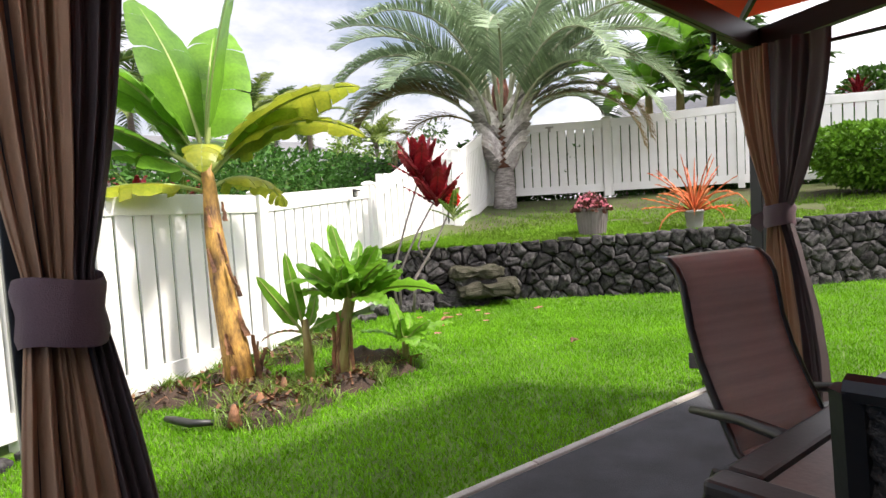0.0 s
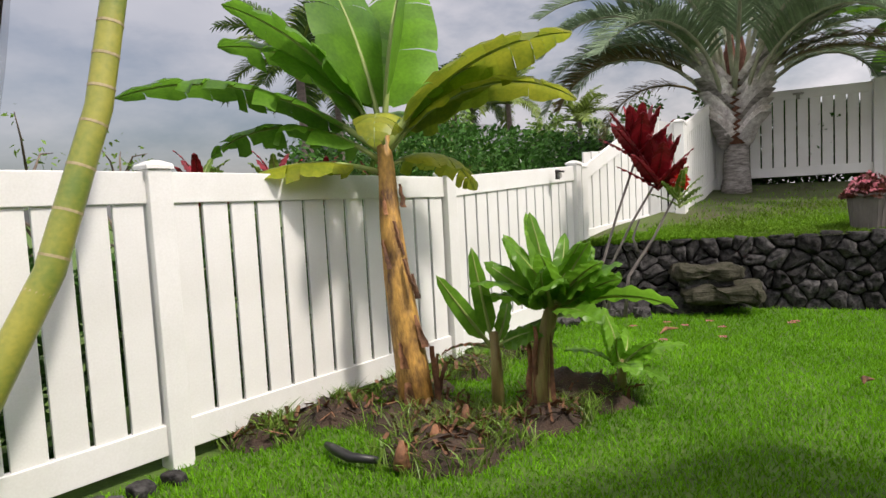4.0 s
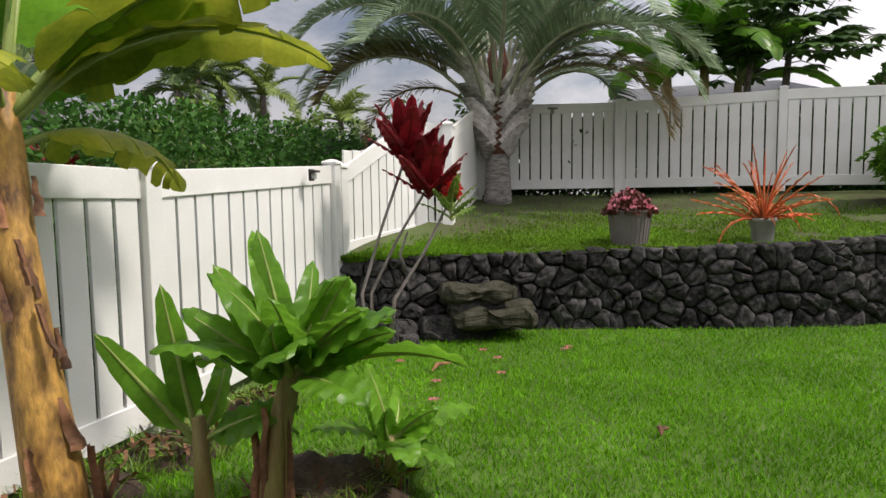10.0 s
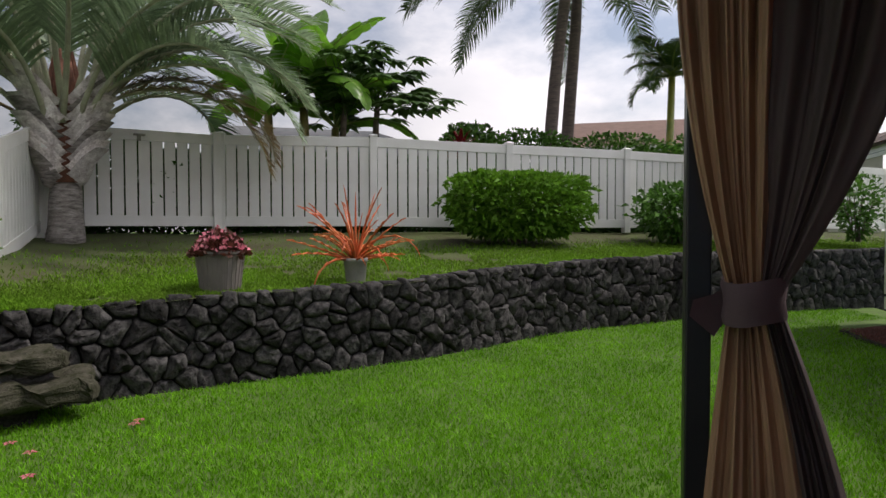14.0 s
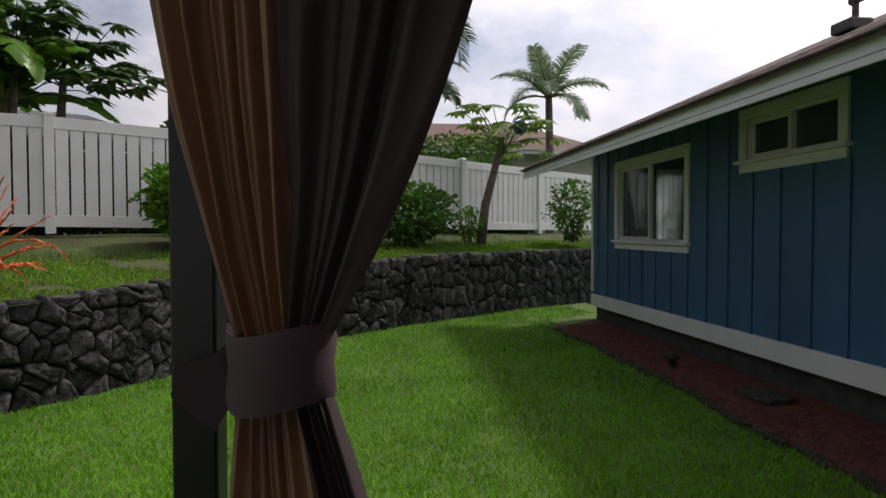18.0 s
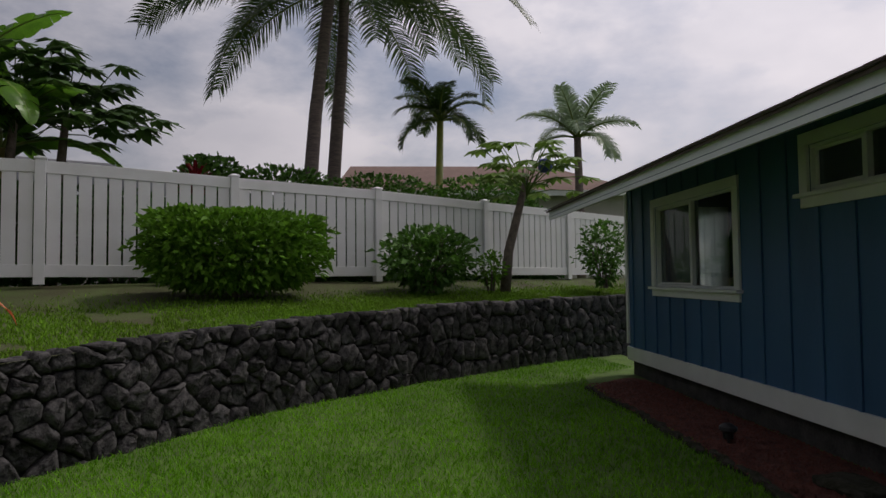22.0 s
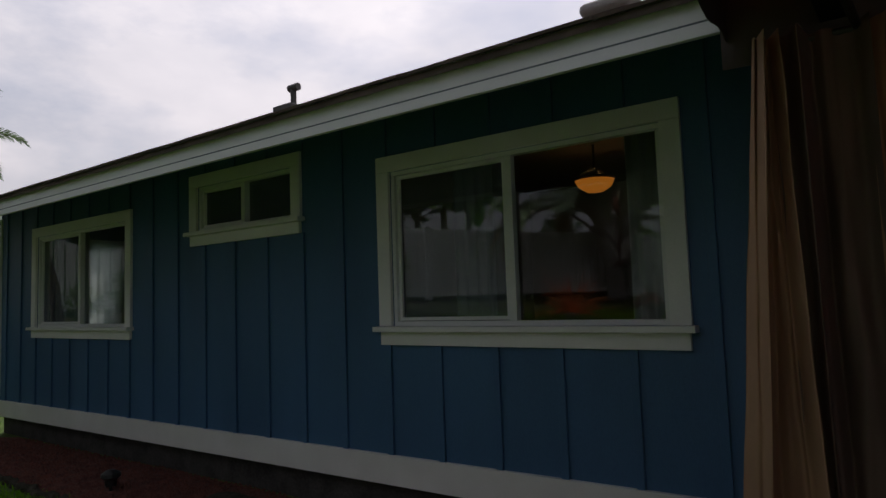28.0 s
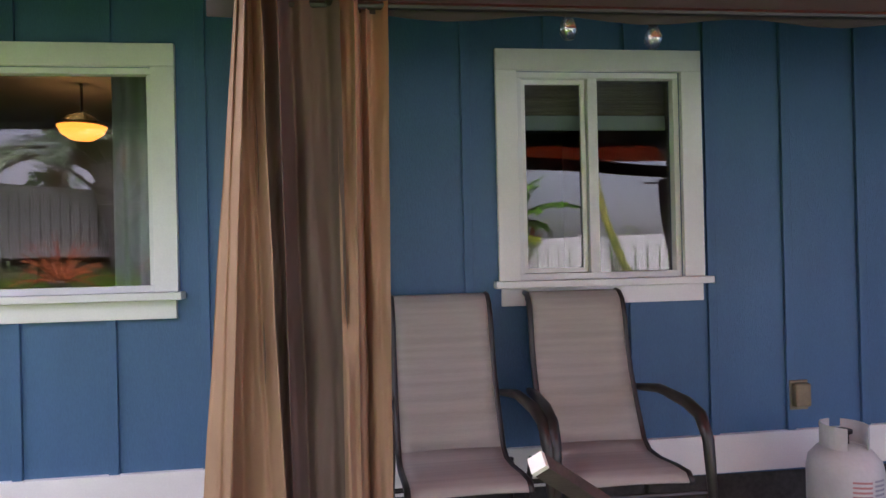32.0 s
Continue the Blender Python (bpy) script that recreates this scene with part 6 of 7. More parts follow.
clump = thing("banana_plant", "short banana plant with a cluster of upright bright leaves", "banana plant", (2.12, 3.82, 0.03), 0, "young bananas")
stem(clump, [(0, 0, -0.05), (0.0, 0, 0.2), (0.03, -0.01, 0.45), (0.08, -0.04, 0.68)], [0.07, 0.06, 0.05, 0.042], BANSTEMG)
for k in range(5):
    a = k * 1.3
    sheath_strip(clump, (0.06 * math.cos(a), 0.06 * math.sin(a), 0.02), (0.055 * math.cos(a), 0.055 * math.sin(a), 0.4 + 0.05 * k), 0.03, 70 + k)
for k, (ln, wd, rise, droop, turn, m) in enumerate(((0.62, 0.20, 74, 30, 150, BANLEAF), (0.66, 0.20, 82, 18, 120, BANLEAFB), (0.52, 0.17, 70, 25, 40, BANLEAFB), (0.50, 0.17, 62, 30, -10, BANLEAF),
                                             (0.55, 0.18, 52, 40, -40, BANLEAF), (0.80, 0.25, 20, 48, -28, BANLEAFB), (0.62, 0.2, 46, 60, 172, BANLEAF), (0.55, 0.2, 50, 55, -110, BANLEAF),
                                             (0.5, 0.18, 60, 40, -75, BANLEAFB), (0.48, 0.18, 60, 40, 85, BANLEAF), (0.6, 0.2, 40, 50, -5, BANLEAF), (0.5, 0.18, 75, 25, -60, BANLEAFB), (0.52, 0.18, 30, 50, 140, BANLEAF), (0.5, 0.16, 68, 30, -150, BANLEAFB), (0.45, 0.16, 15, 45, -80, BANLEAF), (0.55, 0.17, 65, 35, 10, BANLEAF))):
    banana_leaf("leaf", ln * 0.92, wd * 1.3, rise, droop, m, clump, (0.08, -0.04, 0.64), turn, 80 + k, 0.03, 8 + 9 * (k % 3), 12 * ((k * 7) % 5 - 2), 0.14)
pup = thing("banana_plant", "slim banana sucker with three narrow upright leaves", "banana plant", (1.91, 3.99, 0.03), 0, "young bananas")
stem(pup, [(0, 0, -0.05), (0.0, 0, 0.3), (0.0, 0.02, 0.5)], [0.045, 0.034, 0.026], BANSTEMG)
for k, (ln, wd, rise, droop, turn, m) in enumerate(((0.42, 0.13, 40, 40, -25, BANLEAF), (0.35, 0.05, 20, 60, 150, SHEATH), (0.4, 0.1, 25, 50, -40, BANLEAF))):
    banana_leaf("leaf", ln, wd * 1.25, rise, droop, m, pup, (0, 0.02, 0.40), turn, 100 + k, 0.0, 14, 35 - 25 * k, 0.16)
for k, (ln, rise, droop, turn, tw, wd) in enumerate(((0.60, 80, -8, 90, -34, 0.13), (0.66, 84, -4, 90, -9, 0.135), (0.46, 74, 30, 90, 34, 0.11))):
    banana_leaf("leaf", ln, wd, rise, droop, BANLEAF, pup, (0, 0.02, 0.38), turn, 900 + k, 0.0, 8, tw, 0.2)
for k, (ln, rise, droop, turn, tw) in enumerate(((0.52, 80, 25, 90, -48), (0.56, 84, 12, 90, -28), (0.62, 86, 10, 90, -8), (0.50, 78, 28, -90, -18), (0.52, 82, 18, 90, 22), (0.55, 78, 25, 90, 44), (0.50, 72, 45, -90, 36), (0.48, 70, 50, -90, -52), (0.58, 76, 35, 90, 62))):
    banana_leaf("leaf", ln, 0.15, rise, droop, (BANLEAF, BANLEAFB)[k % 2], clump, (0.08, -0.04, 0.62), turn, 920 + k, 0.02, 12, tw, 0.16)
pup2 = thing("banana_plant", "small yellow-green banana shoot in the mulch", "banana plant", (2.73, 3.86, 0.03), 0, "young bananas")
stem(pup2, [(0, 0, -0.05), (0.0, 0, 0.12), (0.0, 0.01, 0.24)], [0.04, 0.03, 0.022], BANSTEMG)
for k, (ln, wd, rise, droop, turn, m) in enumerate(((0.36, 0.15, 82, 20, 120, BANLEAFB), (0.42, 0.16, 32, 40, -20, BANLEAFB), (0.36, 0.13, 40, 50, 160, BANLEAFB), (0.30, 0.13, 30, 60, -110, BANLEAFB), (0.34, 0.14, 20, 50, 20, BANLEAF), (0.3, 0.12, 5, 40, -60, BANLEAF))):
    banana_leaf("leaf", ln * 1.1, wd * 1.4, rise, droop, m, pup2, (0, 0.01, 0.20), turn, 120 + k, 0.0, 22, 0, 0.12)
for k, (ln, rise, droop, turn, tw) in enumerate(((0.34, 82, 15, 90, -12), (0.32, 74, 35, -90, 30), (0.36, 70, 40, 90, 48), (0.30, 70, 40, -90, -40))):
    banana_leaf("leaf", ln, 0.13, rise, droop, BANLEAFB, pup2, (0, 0.01, 0.20), turn, 940 + k, 0.0, 10, tw, 0.14)
for x, y, h in ((1.60, 3.80, 0.16), (1.36, 3.66, 0.13), (1.12, 3.50, 0.14)):
    t = thing("dead_stump", "dry brown banana stump sticking out of the mulch", "stump", (x, y, 0.02), 0, "banana stumps")
    stem(t, [(0, 0, 0), (0.01, 0, h * 0.6), (0.02, 0.01, h)], [0.04, 0.03, 0.012], SHEATH)
    sheath_strip(t, (0.02, 0, 0), (0.03, 0.02, h * 0.9), 0.03, int(x * 50))

# leaning ringed cane by the first post
cane = thing("palm_cane", "leaning ringed green-yellow palm stem outside the gazebo", "palm tree", (-0.78, 3.22, 0.0))
cp = [(0.02, 0.02, -0.05), (0.10, 0.10, 0.4), (0.24, 0.19, 0.68), (0.47, 0.30, 1.14), (0.69, 0.43, 1.83), (0.79, 0.49, 2.36), (0.90, 0.54, 3.2), (0.94, 0.56, 4.0)]
part("stem", tube(cp, [0.075, 0.07, 0.066, 0.060, 0.056, 0.053, 0.05, 0.045], 14), BAMBOO, cane, smooth=True)
for k in range(26):
    u = (k + 0.5) / 26 * (len(cp) - 1.02)
    i = int(u)
    p, q = Vector(cp[i]), Vector(cp[i + 1])
    c, d = p.lerp(q, u - i), (q - p).normalized()
    rr = 0.066 - 0.018 * u / 7
    part("ring", tube([c - d * 0.006, c + d * 0.006], rr + 0.002, 14), RINGPALE, cane)
for k in range(9):
    frond("frond", 1.9, 70, 110, 40, 0.45, FRONDGREEN, cane, (0.94, 0.56, 4.0), k * 40, 300 + k, 25, 0.5)

# ---- crimson ti and plumeria by the wall ----
ti = thing("ti_plant", "tall thin ti plant with two crimson leaf heads", "ti plant", (4.28, 6.22, 0.0))
for pts in ([(0, 0, 0), (-0.04, 0.02, 0.5), (0.14, -0.06, 1.1), (0.33, -0.20, 1.76)], [(0.03, -0.02, 0), (0.05, 0, 0.5), (0.25, -0.15, 1.0), (0.45, -0.34, 1.45)]):
    part("cane", tube(pts, [0.018, 0.015, 0.013, 0.012], 8), GREYSTEM, ti, smooth=True)
    for k in range(16):
        a, q = k * 137.5, k / 16
        banana_leaf("leaf", 0.54 * (1.0 - 0.25 * abs(q - 0.5)), 0.20, 36 + 50 * q, 16, REDLEAF, ti, (pts[-1][0], pts[-1][1], pts[-1][2] - 0.10 + 0.14 * q), a, 200 + k, 0, 10, 0, 0.1)
plum = thing("plumeria", "small bare-stemmed plumeria with a scarlet flower head", "shrub", (4.42, 6.08, 0.0))
part("cane", tube([(0, 0, 0), (0.05, -0.02, 0.45), (0.26, -0.18, 0.85), (0.44, -0.36, 1.35)], [0.022, 0.018, 0.014, 0.01], 8), GREYSTEM, plum, smooth=True)
part("cane", tube([(0.16, -0.05, 0.7), (0.12, -0.02, 0.85), (0.18, -0.06, 1.05)], [0.014, 0.012, 0.009], 8), GREYSTEM, plum, smooth=True)
for k in range(9):
    banana_leaf("leaf", 0.34, 0.10, 30 + 5 * k, 25, TREELEAFL, plum, (0.44, -0.36, 1.16 + 0.015 * k), k * 137.5, 230 + k, 0, 10, 0, 0.15)


def ball(center, rad):
    def place(q):
        d = Vector((q.gauss(0, 1), q.gauss(0, 1), q.gauss(0, 1))).normalized()
        return Vector(center) + d * rad * q.random() ** 0.4, d
    return place


leaf_cloud("flower", 130, ball((0.45, -0.37, 1.42), 0.07), 0.045, REDFLOWER, plum, 5, 0.8)
r = random.Random(6)
for k, (x, y) in enumerate(((3.95, 4.92), (4.88, 5.36), (4.77, 5.08), (4.45, 4.75), (4.13, 5.56), (5.53, 4.93), (4.51, 5.53), (4.54, 5.32), (3.66, 4.62), (5.44, 4.90))):
    t = thing("fallen_flower", "fallen pink plumeria blossom lying on the grass" if k < 6 else "fallen brown-pink leaf lying on the grass", "flower", (x, y, lawn_z(x, y) + 0.035), 40 * k, "fallen blossoms")
    for j in range(5):
        a = j * math.tau / 5
        bm = bmesh.new()
        d, s = Vector((math.cos(a), math.sin(a), 0)), Vector((-math.sin(a), math.cos(a), 0))
        v = [bm.verts.new(p) for p in (d * 0.004, d * 0.025 + s * 0.014 + Vector((0, 0, .01)), d * 0.045 + Vector((0, 0, .004)), d * 0.025 - s * 0.014 + Vector((0, 0, .01)))]
        bmesh.ops.solidify(bm, geom=[bm.faces.new(v)], thickness=0.002)
        part("petal", bm, PINK, t)
tagged(part("dead_leaf", tube([(4.09, 5.13, 0.045), (4.23, 5.22, 0.06), (4.36, 5.2, 0.05)], [0.004, 0.02, 0.004], 6), SHEATH), "dry curled brown leaf on the lawn", "leaf")
tagged(part("dead_leaf", tube([(4.16, 3.29, 0.04), (4.22, 3.33, 0.055), (4.30, 3.32, 0.04)], [0.004, 0.022, 0.004], 6), SHEATH), "dry curled brown leaf on the lawn", "leaf")

# ---- pots on the wall ----
planter = thing("planter_pot", "grey ribbed planter of pink begonias on the wall top", "planter", (7.03, 5.25, top_z(7.0) - 0.01))
bm = lathe([(0.175, 0), (0.18, 0.01), (0.225, 0.37), (0.24, 0.375), (0.24, 0.40), (0.215, 0.40), (0.21, 0.34), (0.0001, 0.34)], 40)
part("pot", bm, POT, planter, smooth=False)
for k in range(28):
    a = k * math.tau / 28
    part("rib", tube([(0.181 * math.cos(a), 0.181 * math.sin(a), 0.015), (0.224 * math.cos(a), 0.224 * math.sin(a), 0.36)], 0.006, 5), POT, planter)


def mound_of(center, rx, rz):
    def place(q):
        a, d = q.uniform(0, math.tau), q.random() ** 0.5
        z = rz * (1 - d * d) * q.uniform(0.3, 1)
        return (center[0] + rx * d * math.cos(a), center[1] + rx * d * math.sin(a), center[2] + z), (math.cos(a) * d, math.sin(a) * d, 0.8)
    return place


leaf_cloud("leaves", 700, mound_of((0, 0, 0.35), 0.24, 0.24), 0.07, BEGONIA, planter, 31, 0.8)
leaf_cloud("blossoms", 260, mound_of((0, 0, 0.40), 0.25, 0.22), 0.045, PINK, planter, 32, 0.9)
brom = thing("bromeliad_pot", "coral-orange spiky bromeliad in a pale concrete pot", "potted plant", (8.06, 4.28, top_z(8.0) - 0.01))
part("pot", lathe([(0.10, 0), (0.105, 0.01), (0.125, 0.22), (0.14, 0.225), (0.14, 0.26), (0.115, 0.26), (0.11, 0.2), (0.0001, 0.2)], 28), POTPALE, brom, smooth=True)
r = random.Random(44)
for k in range(46):
    banana_leaf("leaf", r.uniform(0.5, 0.95), 0.025, r.uniform(15, 86), r.uniform(8, 55) if k < 38 else r.uniform(90, 150), CORAL, brom, (0, 0, 0.22), k * 137.5, 400 + k, 0, 30, 0, 0.0)

# ---- shrubs on the terrace ----
shrub("rounded-box clipped green hedge shrub before the white fence", (12.3, 3.05, 1.16), (2.28, 1.0, 1.15), -58, 11000, 0.115, HEDGE, 3, 0.26, box_like=4.6, low=0.12)
shrub("loose leafy green shrub before the white fence", (13.9, 0.36, 1.14), (1.5, 1.1, 1.08), -58, 2600, 0.13, HEDGEMID, 5, 0.6, box_like=2.0, stems=16, low=0.06)
shrub("leafy green shrub at the end of the terrace", (15.5, -3.1, 1.15), (0.9, 0.9, 1.28), -58, 900, 0.13, HEDGEMID, 8, 0.6, box_like=1.9, stems=12, low=0.06)
shrub("low scrubby plant beside the papaya trunk", (14.55, -0.75, 1.14), (0.5, 0.5, 0.7), 0, 300, 0.1, HEDGE, 18, 0.35, box_like=2.0)


def papaya(label, at, height, lean, seed, mat=TREELEAFL, scale=1.0, leaves=26):
    t = thing("papaya_tree", label, "tree", at)
    q = random.Random(seed)
    top = Vector((lean[0], lean[1], height))
    part("trunk", tube([(0, 0, -0.1), (lean[0] * 0.2, lean[1] * 0.2, height * 0.35), (lean[0] * 0.7, lean[1] * 0.7, height * 0.75), top], [0.10, 0.085, 0.07, 0.05], 10), TWIG, t, smooth=True)
    for k in range(leaves):
        a = math.radians(k * 137.5)
        el = math.radians(q.uniform(-5, 65))
        e = top + Vector((0, 0, -0.35 * q.random())) + Vector((math.cos(a) * math.cos(el), math.sin(a) * math.cos(el), math.sin(el))) * q.uniform(0.6, 1.1) * scale
        s = top + Vector((0, 0, -0.35 * q.random()))
        part("stalk", tube([s, s.lerp(e, 0.5) + Vector((0, 0, 0.05)), e], [0.012, 0.01, 0.007], 5), mat, t)
        vs, qs = [], []
        for lobe in range(9):
            b = a + math.radians(-130 + 32.5 * lobe)
            d = Vector((math.cos(b), math.sin(b), -0.25)).normalized()
            s2 = Vector((-math.sin(b), math.cos(b), 0))
            ln = scale * q.uniform(0.24, 0.4) * (1 - 0.25 * abs(lobe - 4) / 4)
            i = len(vs)
            vs += [tuple(e), tuple(e + d * ln * 0.45 + s2 * ln * 0.16), tuple(e + d * ln * 0.7 + s2 * ln * 0.28), tuple(e + d * ln - Vector((0, 0, 0.05))), tuple(e + d * ln * 0.7 - s2 * ln * 0.28), tuple(e + d * ln * 0.45 - s2 * ln * 0.16)]
            qs += [(i, i + 1, i + 3, i + 5), (i + 1, i + 2, i + 3, i + 3), ]
        tri = [(f[0], f[1], f[2]) for f in qs if len(set(f)) == 3]
        quad = [f for f in qs if len(set(f)) == 4]
        mesh_part("leaf", np_mesh("leaf", vs, quad, tri, mat), t)
    return t


papaya("slender papaya tree with lobed leaves before the fence", (14.75, -1.02, 1.14), 2.05, (0.1, -0.45), 4, TREELEAFL, 1.0, 34)
bag = part("blue_bag", lathe([(0.0001, 0), (0.11, 0.03), (0.14, 0.14), (0.10, 0.25), (0.0001, 0.28)], 14), BLUETARP, smooth=True)
bag.matrix_basis = Matrix.Translation((14.85, -1.82, 3.28))
tagged(bag, "blue plastic bag round fruit in the papaya", "bag")


# ---- beyond the fences ----
def coco(label, at, pts, radii, fronds, ln, seed, mat=FRONDGREEN, trunk=COCOTRUNK, leaf_len=0.75, rises=(80, -25), droops=(50, 75), name="coconut_palm", width=0.04, count=60, hang=0.7):
    t = thing(name, label, "palm tree", at)
    part("trunk", tube(pts, radii, 12), trunk, t, smooth=True)
    q = random.Random(seed)
    for k in range(fronds):
        u = k / fronds
        frond("frond", ln * q.uniform(0.85, 1.1), rises[0] + (rises[1] - rises[0]) * u + q.uniform(-6, 6), droops[0] + (droops[1] - droops[0]) * u, count, leaf_len, mat, t,
              pts[-1], k * 137.5 + q.uniform(-10, 10), seed * 50 + k, 22, hang, q.uniform(-15, 15), FRONDYEL, 0.14, width, 0.045)
    return t


coco("tall coconut palm with a dark curved trunk behind the fence", (19.4, 3.08, 0.5), [(0, 0, 0), (0.0, 0, 3.4), (0.0, -0.12, 5.0), (0.02, -0.32, 6.7), (0.05, -0.6, 9.2)], [0.21, 0.18, 0.165, 0.155, 0.13], 24, 5.8, 1, rises=(80, -12), leaf_len=1.05, width=0.055, count=76)
coco("tall coconut palm with a pale ringed trunk behind the fence", (21.5, 2.74, 0.5), [(0, 0, 0), (0.0, 0.0, 3.6), (0.03, -0.12, 5.4), (0.05, -0.24, 7.0), (0.06, -0.34, 9.3)], [0.23, 0.19, 0.18, 0.165, 0.14], 28, 6.4, 2, rises=(80, -14), leaf_len=1.1, width=0.06, count=76)
coco("small green palm on a slim stem behind the fence", (22.2, -0.30, 0.5), [(0, 0, 0), (0, 0, 3), (0, -0.06, 5.55)], [0.13, 0.12, 0.10], 13, 1.75, 3, leaf_len=0.5, rises=(85, 5), droops=(70, 120), name="palm", trunk=BAMBOO)
coco("bushy foxtail palm behind the fence", (24.2, -5.15, 0.5), [(0, 0, 0), (0, 0, 3), (0, 0.05, 5.5)], [0.16, 0.15, 0.12], 13, 2.2, 4, FROND, leaf_len=0.55, rises=(88, 5), droops=(40, 110), name="palm", count=70)
for k, (x, y, h, sc) in enumerate(((2.8, 15.5, 4.9, 1.9), (3.7, 16.5, 4.6, 1.7), (7.7, 18.5, 4.9, 1.6), (8.5, 19.0, 4.7, 1.6), (9.3, 18.0, 4.5, 1.6), (6.8, 17.5, 4.3, 1.5), (11.5, 17.5, 3.9, 1.5), (2.1, 12.0, 4.2, 1.7))):
    coco("green garden palm in the neighbour's yard", (x, y, -0.3), [(0, 0, 0), (0.05, 0, h * 0.5), (0.0, 0.05, h)], [0.12, 0.10, 0.07], 12, sc, 10 + k, FRONDGREEN if k % 2 else FRONDYEL, leaf_len=0.45, rises=(80, -5), droops=(60, 110), name="palm", count=40)
shrub("long clipped dark green hedge behind the white fence", (4.35, 9.2, -0.1), (6.6, 1.5, 2.44), 30, 15000, 0.10, HEDGEDARK, 31, 0.10, box_like=5, name="hedge", low=0.3)
for k, (x, y, h, s, m) in enumerate(((5.5, 13.5, 3.9, 1.5, TREELEAFL), (8.0, 14.5, 3.6, 1.6, TREELEAFL), (10.0, 14.0, 3.7, 1.3, TREELEAF), (3.0, 13.5, 3.2, 1.4, TREELEAF), (11.2, 11.8, 3.8, 1.0, TREELEAF), (0.6, 14.0, 2.7, 1.2, TREELEAFL), (6.8, 13.0, 3.0, 1.4, TREELEAF))):
    clump_tree("leafy garden tree beyond the hedge", (x, y, -0.3), h, s, 0.09, 1700, 0.17, m, 50 + k)
for k, (x, y) in enumerate(((1.0, 7.0), (1.6, 7.5), (0.3, 6.8), (2.2, 7.8))):
    t = thing("ti_shrub", "low crimson and green ti shrub behind the fence", "shrub", (x, y, 0.9), 0, "ti shrubs")
    for j in range(18):
        banana_leaf("leaf", 0.45, 0.11, 30 + 3 * j, 45, REDLEAF if (j + k) % 3 else TREELEAFL, t, (0, 0, 0.45 + 0.012 * j), j * 137.5, 500 + j + 20 * k, 0, 15, 0, 0.1)
    part("cane", tube([(0, 0, -1.2), (0, 0, 0.7)], 0.02, 6), TWIG, t)
for k, (x, y) in enumerate(((-1.2, 7.5), (-2.2, 7.2), (-0.5, 8.2))):
    clump_tree("wispy thin-branched bush behind the fence", (x, y, -0.3), 2.7, 0.6, 0.04, 260, 0.07, TREELEAFL, 80 + k, limbs=14, name="bush", category="shrub")
# banana and breadfruit behind the back fence
bb = thing("banana_plant", "tall broad-leaved banana clump behind the back fence", "banana plant", (12.75, 7.2, 0.4), 0, "bananas behind the fence")
for dx, dy, h in ((0, 0, 3.6), (0.5, -0.4, 3.0), (-0.4, 0.5, 3.2)):
    stem(bb, [(dx, dy, 0), (dx, dy, h * 0.6), (dx * 1.1, dy, h)], [0.13, 0.11, 0.07], BANSTEMG)
    for k in range(8):
        banana_leaf("leaf", 2.2, 0.66, 82 - 8 * k, 45 + 8 * k, BANLEAF, bb, (dx * 1.1, dy, h), k * 137.5 + dx * 100, 600 + k + int(h * 10), 0.5, 16, 0, 0.14)
papaya("dense dark papaya tree leaning over behind the back fence", (13.35, 6.15, 0.4), 3.6, (0.2, -0.15), 14, TREELEAF, 1.25, 50)
papaya("dark papaya tree behind the back fence", (13.0, 6.7, 0.4), 3.5, (0.1, -0.2), 15, TREELEAF, 1.2, 40)
t = thing("ti_shrub", "crimson ti shrub showing above the back fence", "shrub", (16.5, 4.98, 1.2), 0, "ti shrubs")
part("cane", tube([(0, 0, -1.0), (0, 0, 2.0)], 0.03, 6), TWIG, t)
for j in range(26):
    banana_leaf("leaf", 0.5, 0.11, 20 + 2.6 * j, 40, REDLEAF, t, (0, 0, 1.85 + 0.012 * j), j * 137.5, 700 + j, 0, 15, 0, 0.1)
for k, (x, y, sx) in enumerate(((19.6, 1.2, 3.2), (20.6, -1.6, 3.2), (18.4, 3.6, 2.4), (17.6, 5.0, 1.4))):
    shrub("row of low green bushes above the back fence", (x, y, 1.6), (sx, 1.2, 2.35 + 0.1 * (k % 2)), -65, 4200, 0.16, HEDGEMID, 90 + k, 0.3, "bushes behind the fence", 3.0)

# shrubs added as a dark backing, so that the fence gaps look dark
for k, (x, y, z) in enumerate(((10.2, 9.75, 1.2), (12.0, 8.0, 1.2), (13.1, 5.9, 1.2), (14.3, 3.9, 1.1), (15.6, 1.9, 1.05), (16.9, 0.0, 1.0), (18.2, -1.9, 1.0))):
    shrub("dark planting added behind the back fence to darken its gaps", (x, y, z), (2.8, 1.0, 1.55), -57, 4200, 0.18, HEDGEDARK, 140 + k, 0.15, "planting behind the fence", 5)


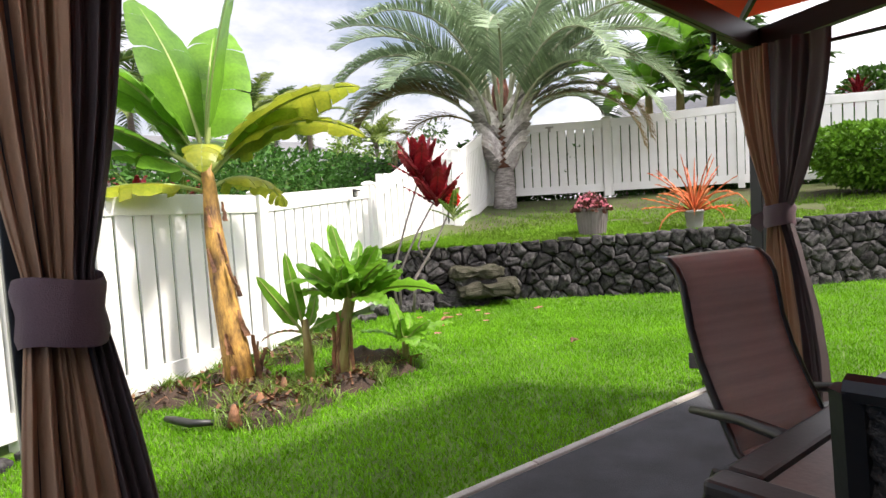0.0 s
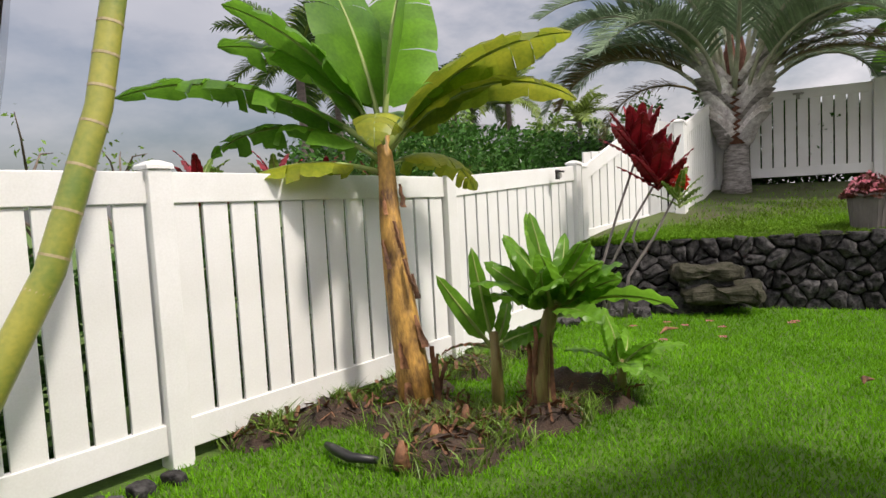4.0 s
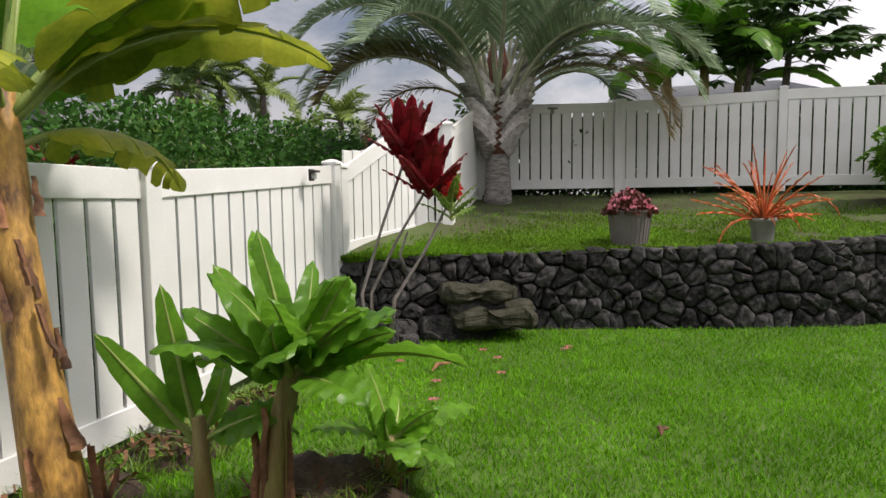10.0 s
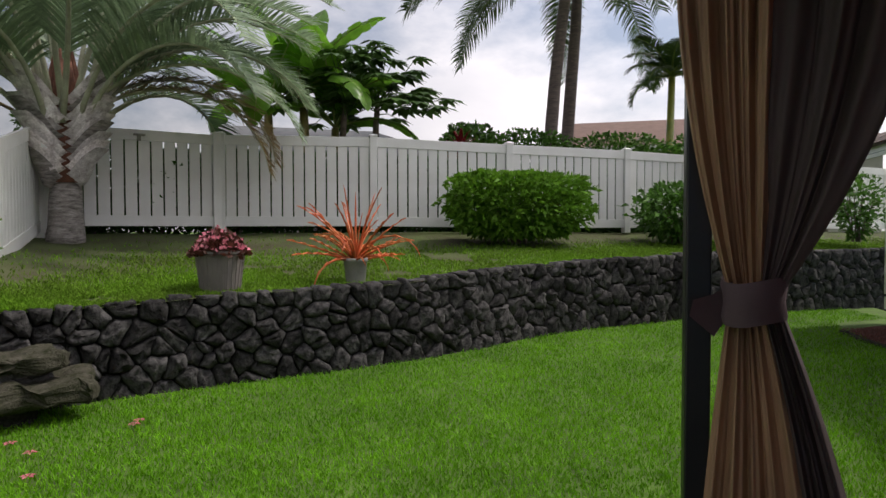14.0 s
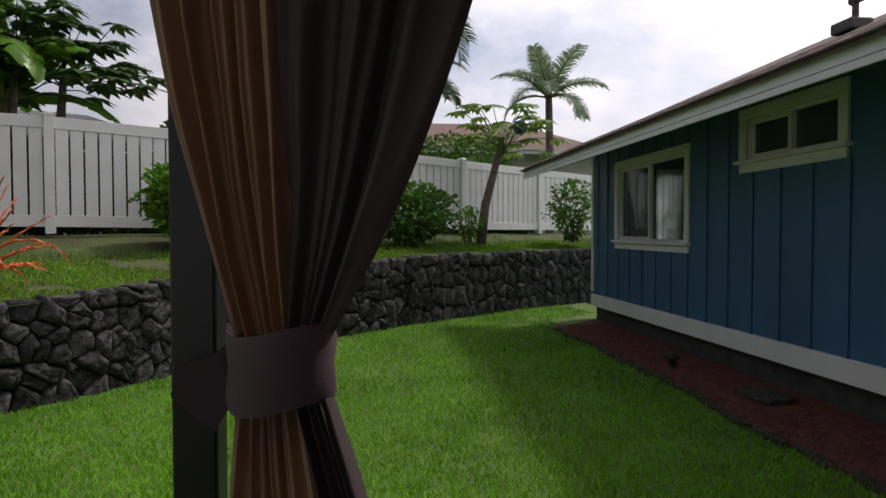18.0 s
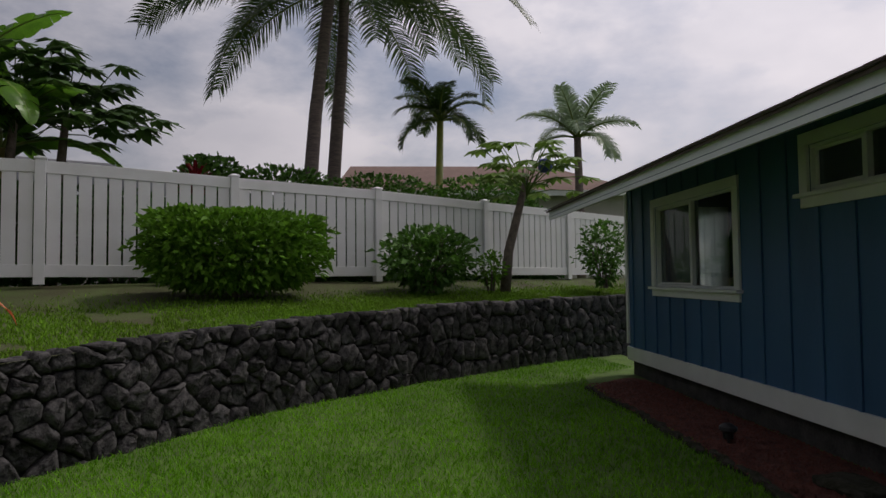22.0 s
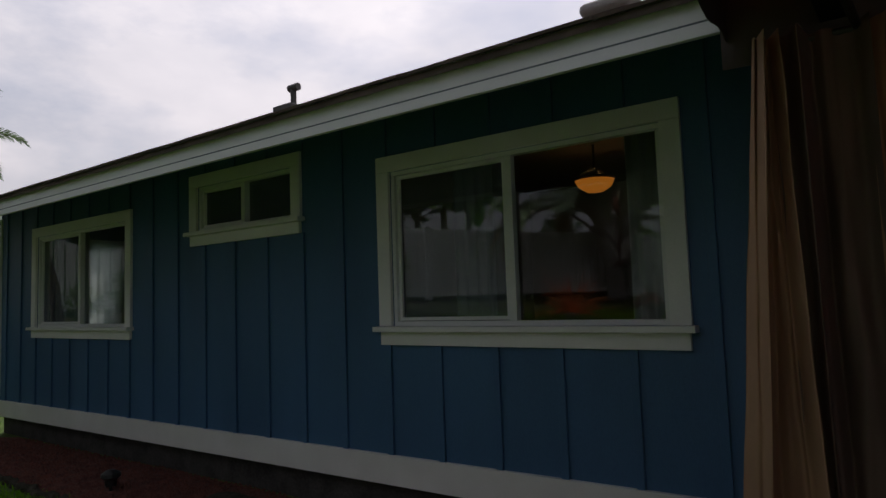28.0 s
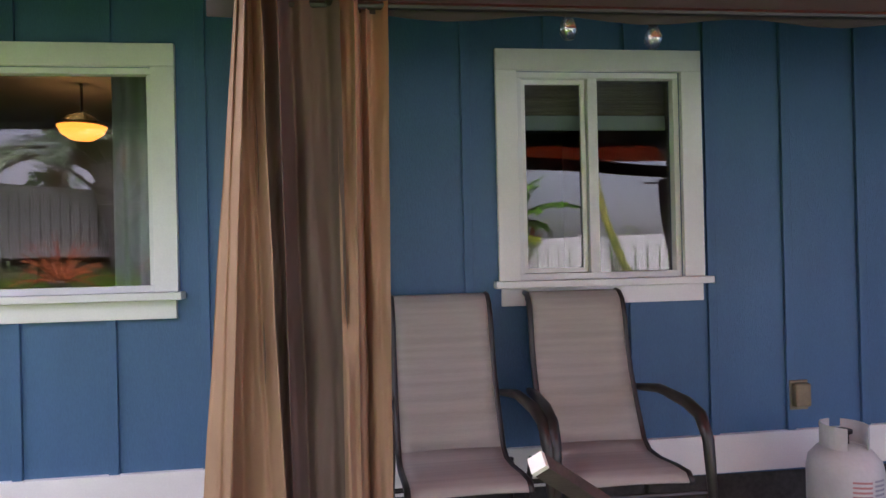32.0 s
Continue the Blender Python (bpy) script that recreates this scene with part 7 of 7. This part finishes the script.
def far_house(label, at, turn, w, d, eave, ridge_h, roof):
    h = thing("neighbour_house", label, "house", at, turn)
    part("wall", box(0, 0, eave / 2, w, d, eave), FARWALL, h)
    bm = bmesh.new()
    o = 0.5
    a = [bm.verts.new(p) for p in ((-w / 2 - o, -d / 2 - o, eave), (w / 2 + o, -d / 2 - o, eave), (w / 2 + o, d / 2 + o, eave), (-w / 2 - o, d / 2 + o, eave), (-w / 2 - o + 0.3, 0, ridge_h), (w / 2 + o - 2.5, 0, ridge_h))]
    for f in ((0, 1, 5, 4), (2, 3, 4, 5), (1, 2, 5), (3, 0, 4), (0, 3, 2, 1)):
        bm.faces.new([a[i] for i in f])
    rf = part("roof", bm, roof, h)
    part("fascia", box(0, -d / 2 - o, eave - 0.05, w + 2 * o, 0.04, 0.2), FASCIA, h)
    for i in range(3):
        win = part("window", box(-w / 3 + i * w / 3, -d / 2 - 0.02, eave * 0.55, 1.2, 0.06, 1.0), TRIM, h)
        part("pane", box(-w / 3 + i * w / 3, -d / 2 - 0.055, eave * 0.55, 1.0, 0.02, 0.8), GLASS, win)
    return h


far_house("neighbour's house with a low brown roof beyond the palms", (29.5, -2.3, 0.0), -90, 10, 8, 4.3, 5.95, ROOFBROWN)
far_house("neighbour's house with a grey roof beyond the back fence", (22.5, 11.0, 0.0), -60, 7, 7, 3.5, 4.95, ROOFGREY)
far_house("neighbour's house with a grey roof beyond the trees", (9.5, 24.0, -0.3), 10, 10, 7, 3.0, 4.7, ROOFGREY)
lava = thing("lava_wall", "dark lava rock wall of the next terrace behind the fence", "stone wall", (9.0, 11.5, 0), 8, kind="structure")
r = random.Random(77)
for i in range(16):
    for j in range(5):
        ob = rough_slab(0.42, 0.3, 0.36, i * 5 + j, STONE, lava, "stone")
        ob.matrix_basis = pose(-1.9 + i * 0.36 + 0.18 * (j % 2), r.uniform(-.05, .05), 0.5 + j * 0.42, 0, r.uniform(-8, 8), r.uniform(-15, 15))

# more added dark planting close behind the fences, a backing that darkens the gaps
for k, (x, y, z, sx, h, turn) in enumerate(((0.8, 5.32, -0.1, 2.5, 1.25, 30), (2.9, 6.66, -0.1, 2.5, 1.25, 32), (-1.4, 4.1, -0.1, 2.7, 1.25, 30), (10.6, 9.15, 0.9, 2.6, 1.65, -41), (12.15, 7.0, 0.9, 2.6, 1.65, -66), (13.25, 4.75, 0.9, 2.6, 1.65, -62), (14.5, 2.6, 0.9, 2.6, 1.65, -57), (15.9, 0.5, 0.9, 2.7, 1.65, -55))):
    shrub("dense dark green planting added as a backing to darken the fence gaps", (x, y, z), (sx, 0.7, h), turn, 2600, 0.14, HEDGEDARK, 160 + k, 0.1, "planting behind the fence", 4.0, low=0.05)

# small fittings on the fences
for label, at, turn in (("small bronze solar light on the fence rail", (3.78, 6.35, 1.56), 32),):
    t = thing("fence_light", label, "lamp", at, turn)
    part("backplate", box(0, -0.045, 0, 0.075, 0.02, 0.10, 0.005), BRONZE, t)
    part("hood", box(0, -0.075, 0.03, 0.09, 0.06, 0.02, 0.005), BRONZE, t)
    part("lens", box(0, -0.068, -0.01, 0.05, 0.03, 0.05, 0.006), POTPALE, t)
t = thing("fence_light", "small pale solar light high on the back fence", "lamp", (10.10, 8.69, 2.87), -41)
part("shade", box(0, -0.06, 0, 0.16, 0.12, 0.025, 0.006), POTPALE, t)
part("bracket", box(0, -0.03, -0.05, 0.06, 0.02, 0.08, 0.004), POTPALE, t)
part("pole", tube([(0, 0, 0.0), (0.64, 0.40, 0.54), (1.27, 0.79, 1.04)], 0.018, 4), WOODSTICK, stick)
part("cut_end", tube([(1.27, 0.79, 1.04), (1.276, 0.794, 1.045)], 0.0185, 4), STICKEND, stick)
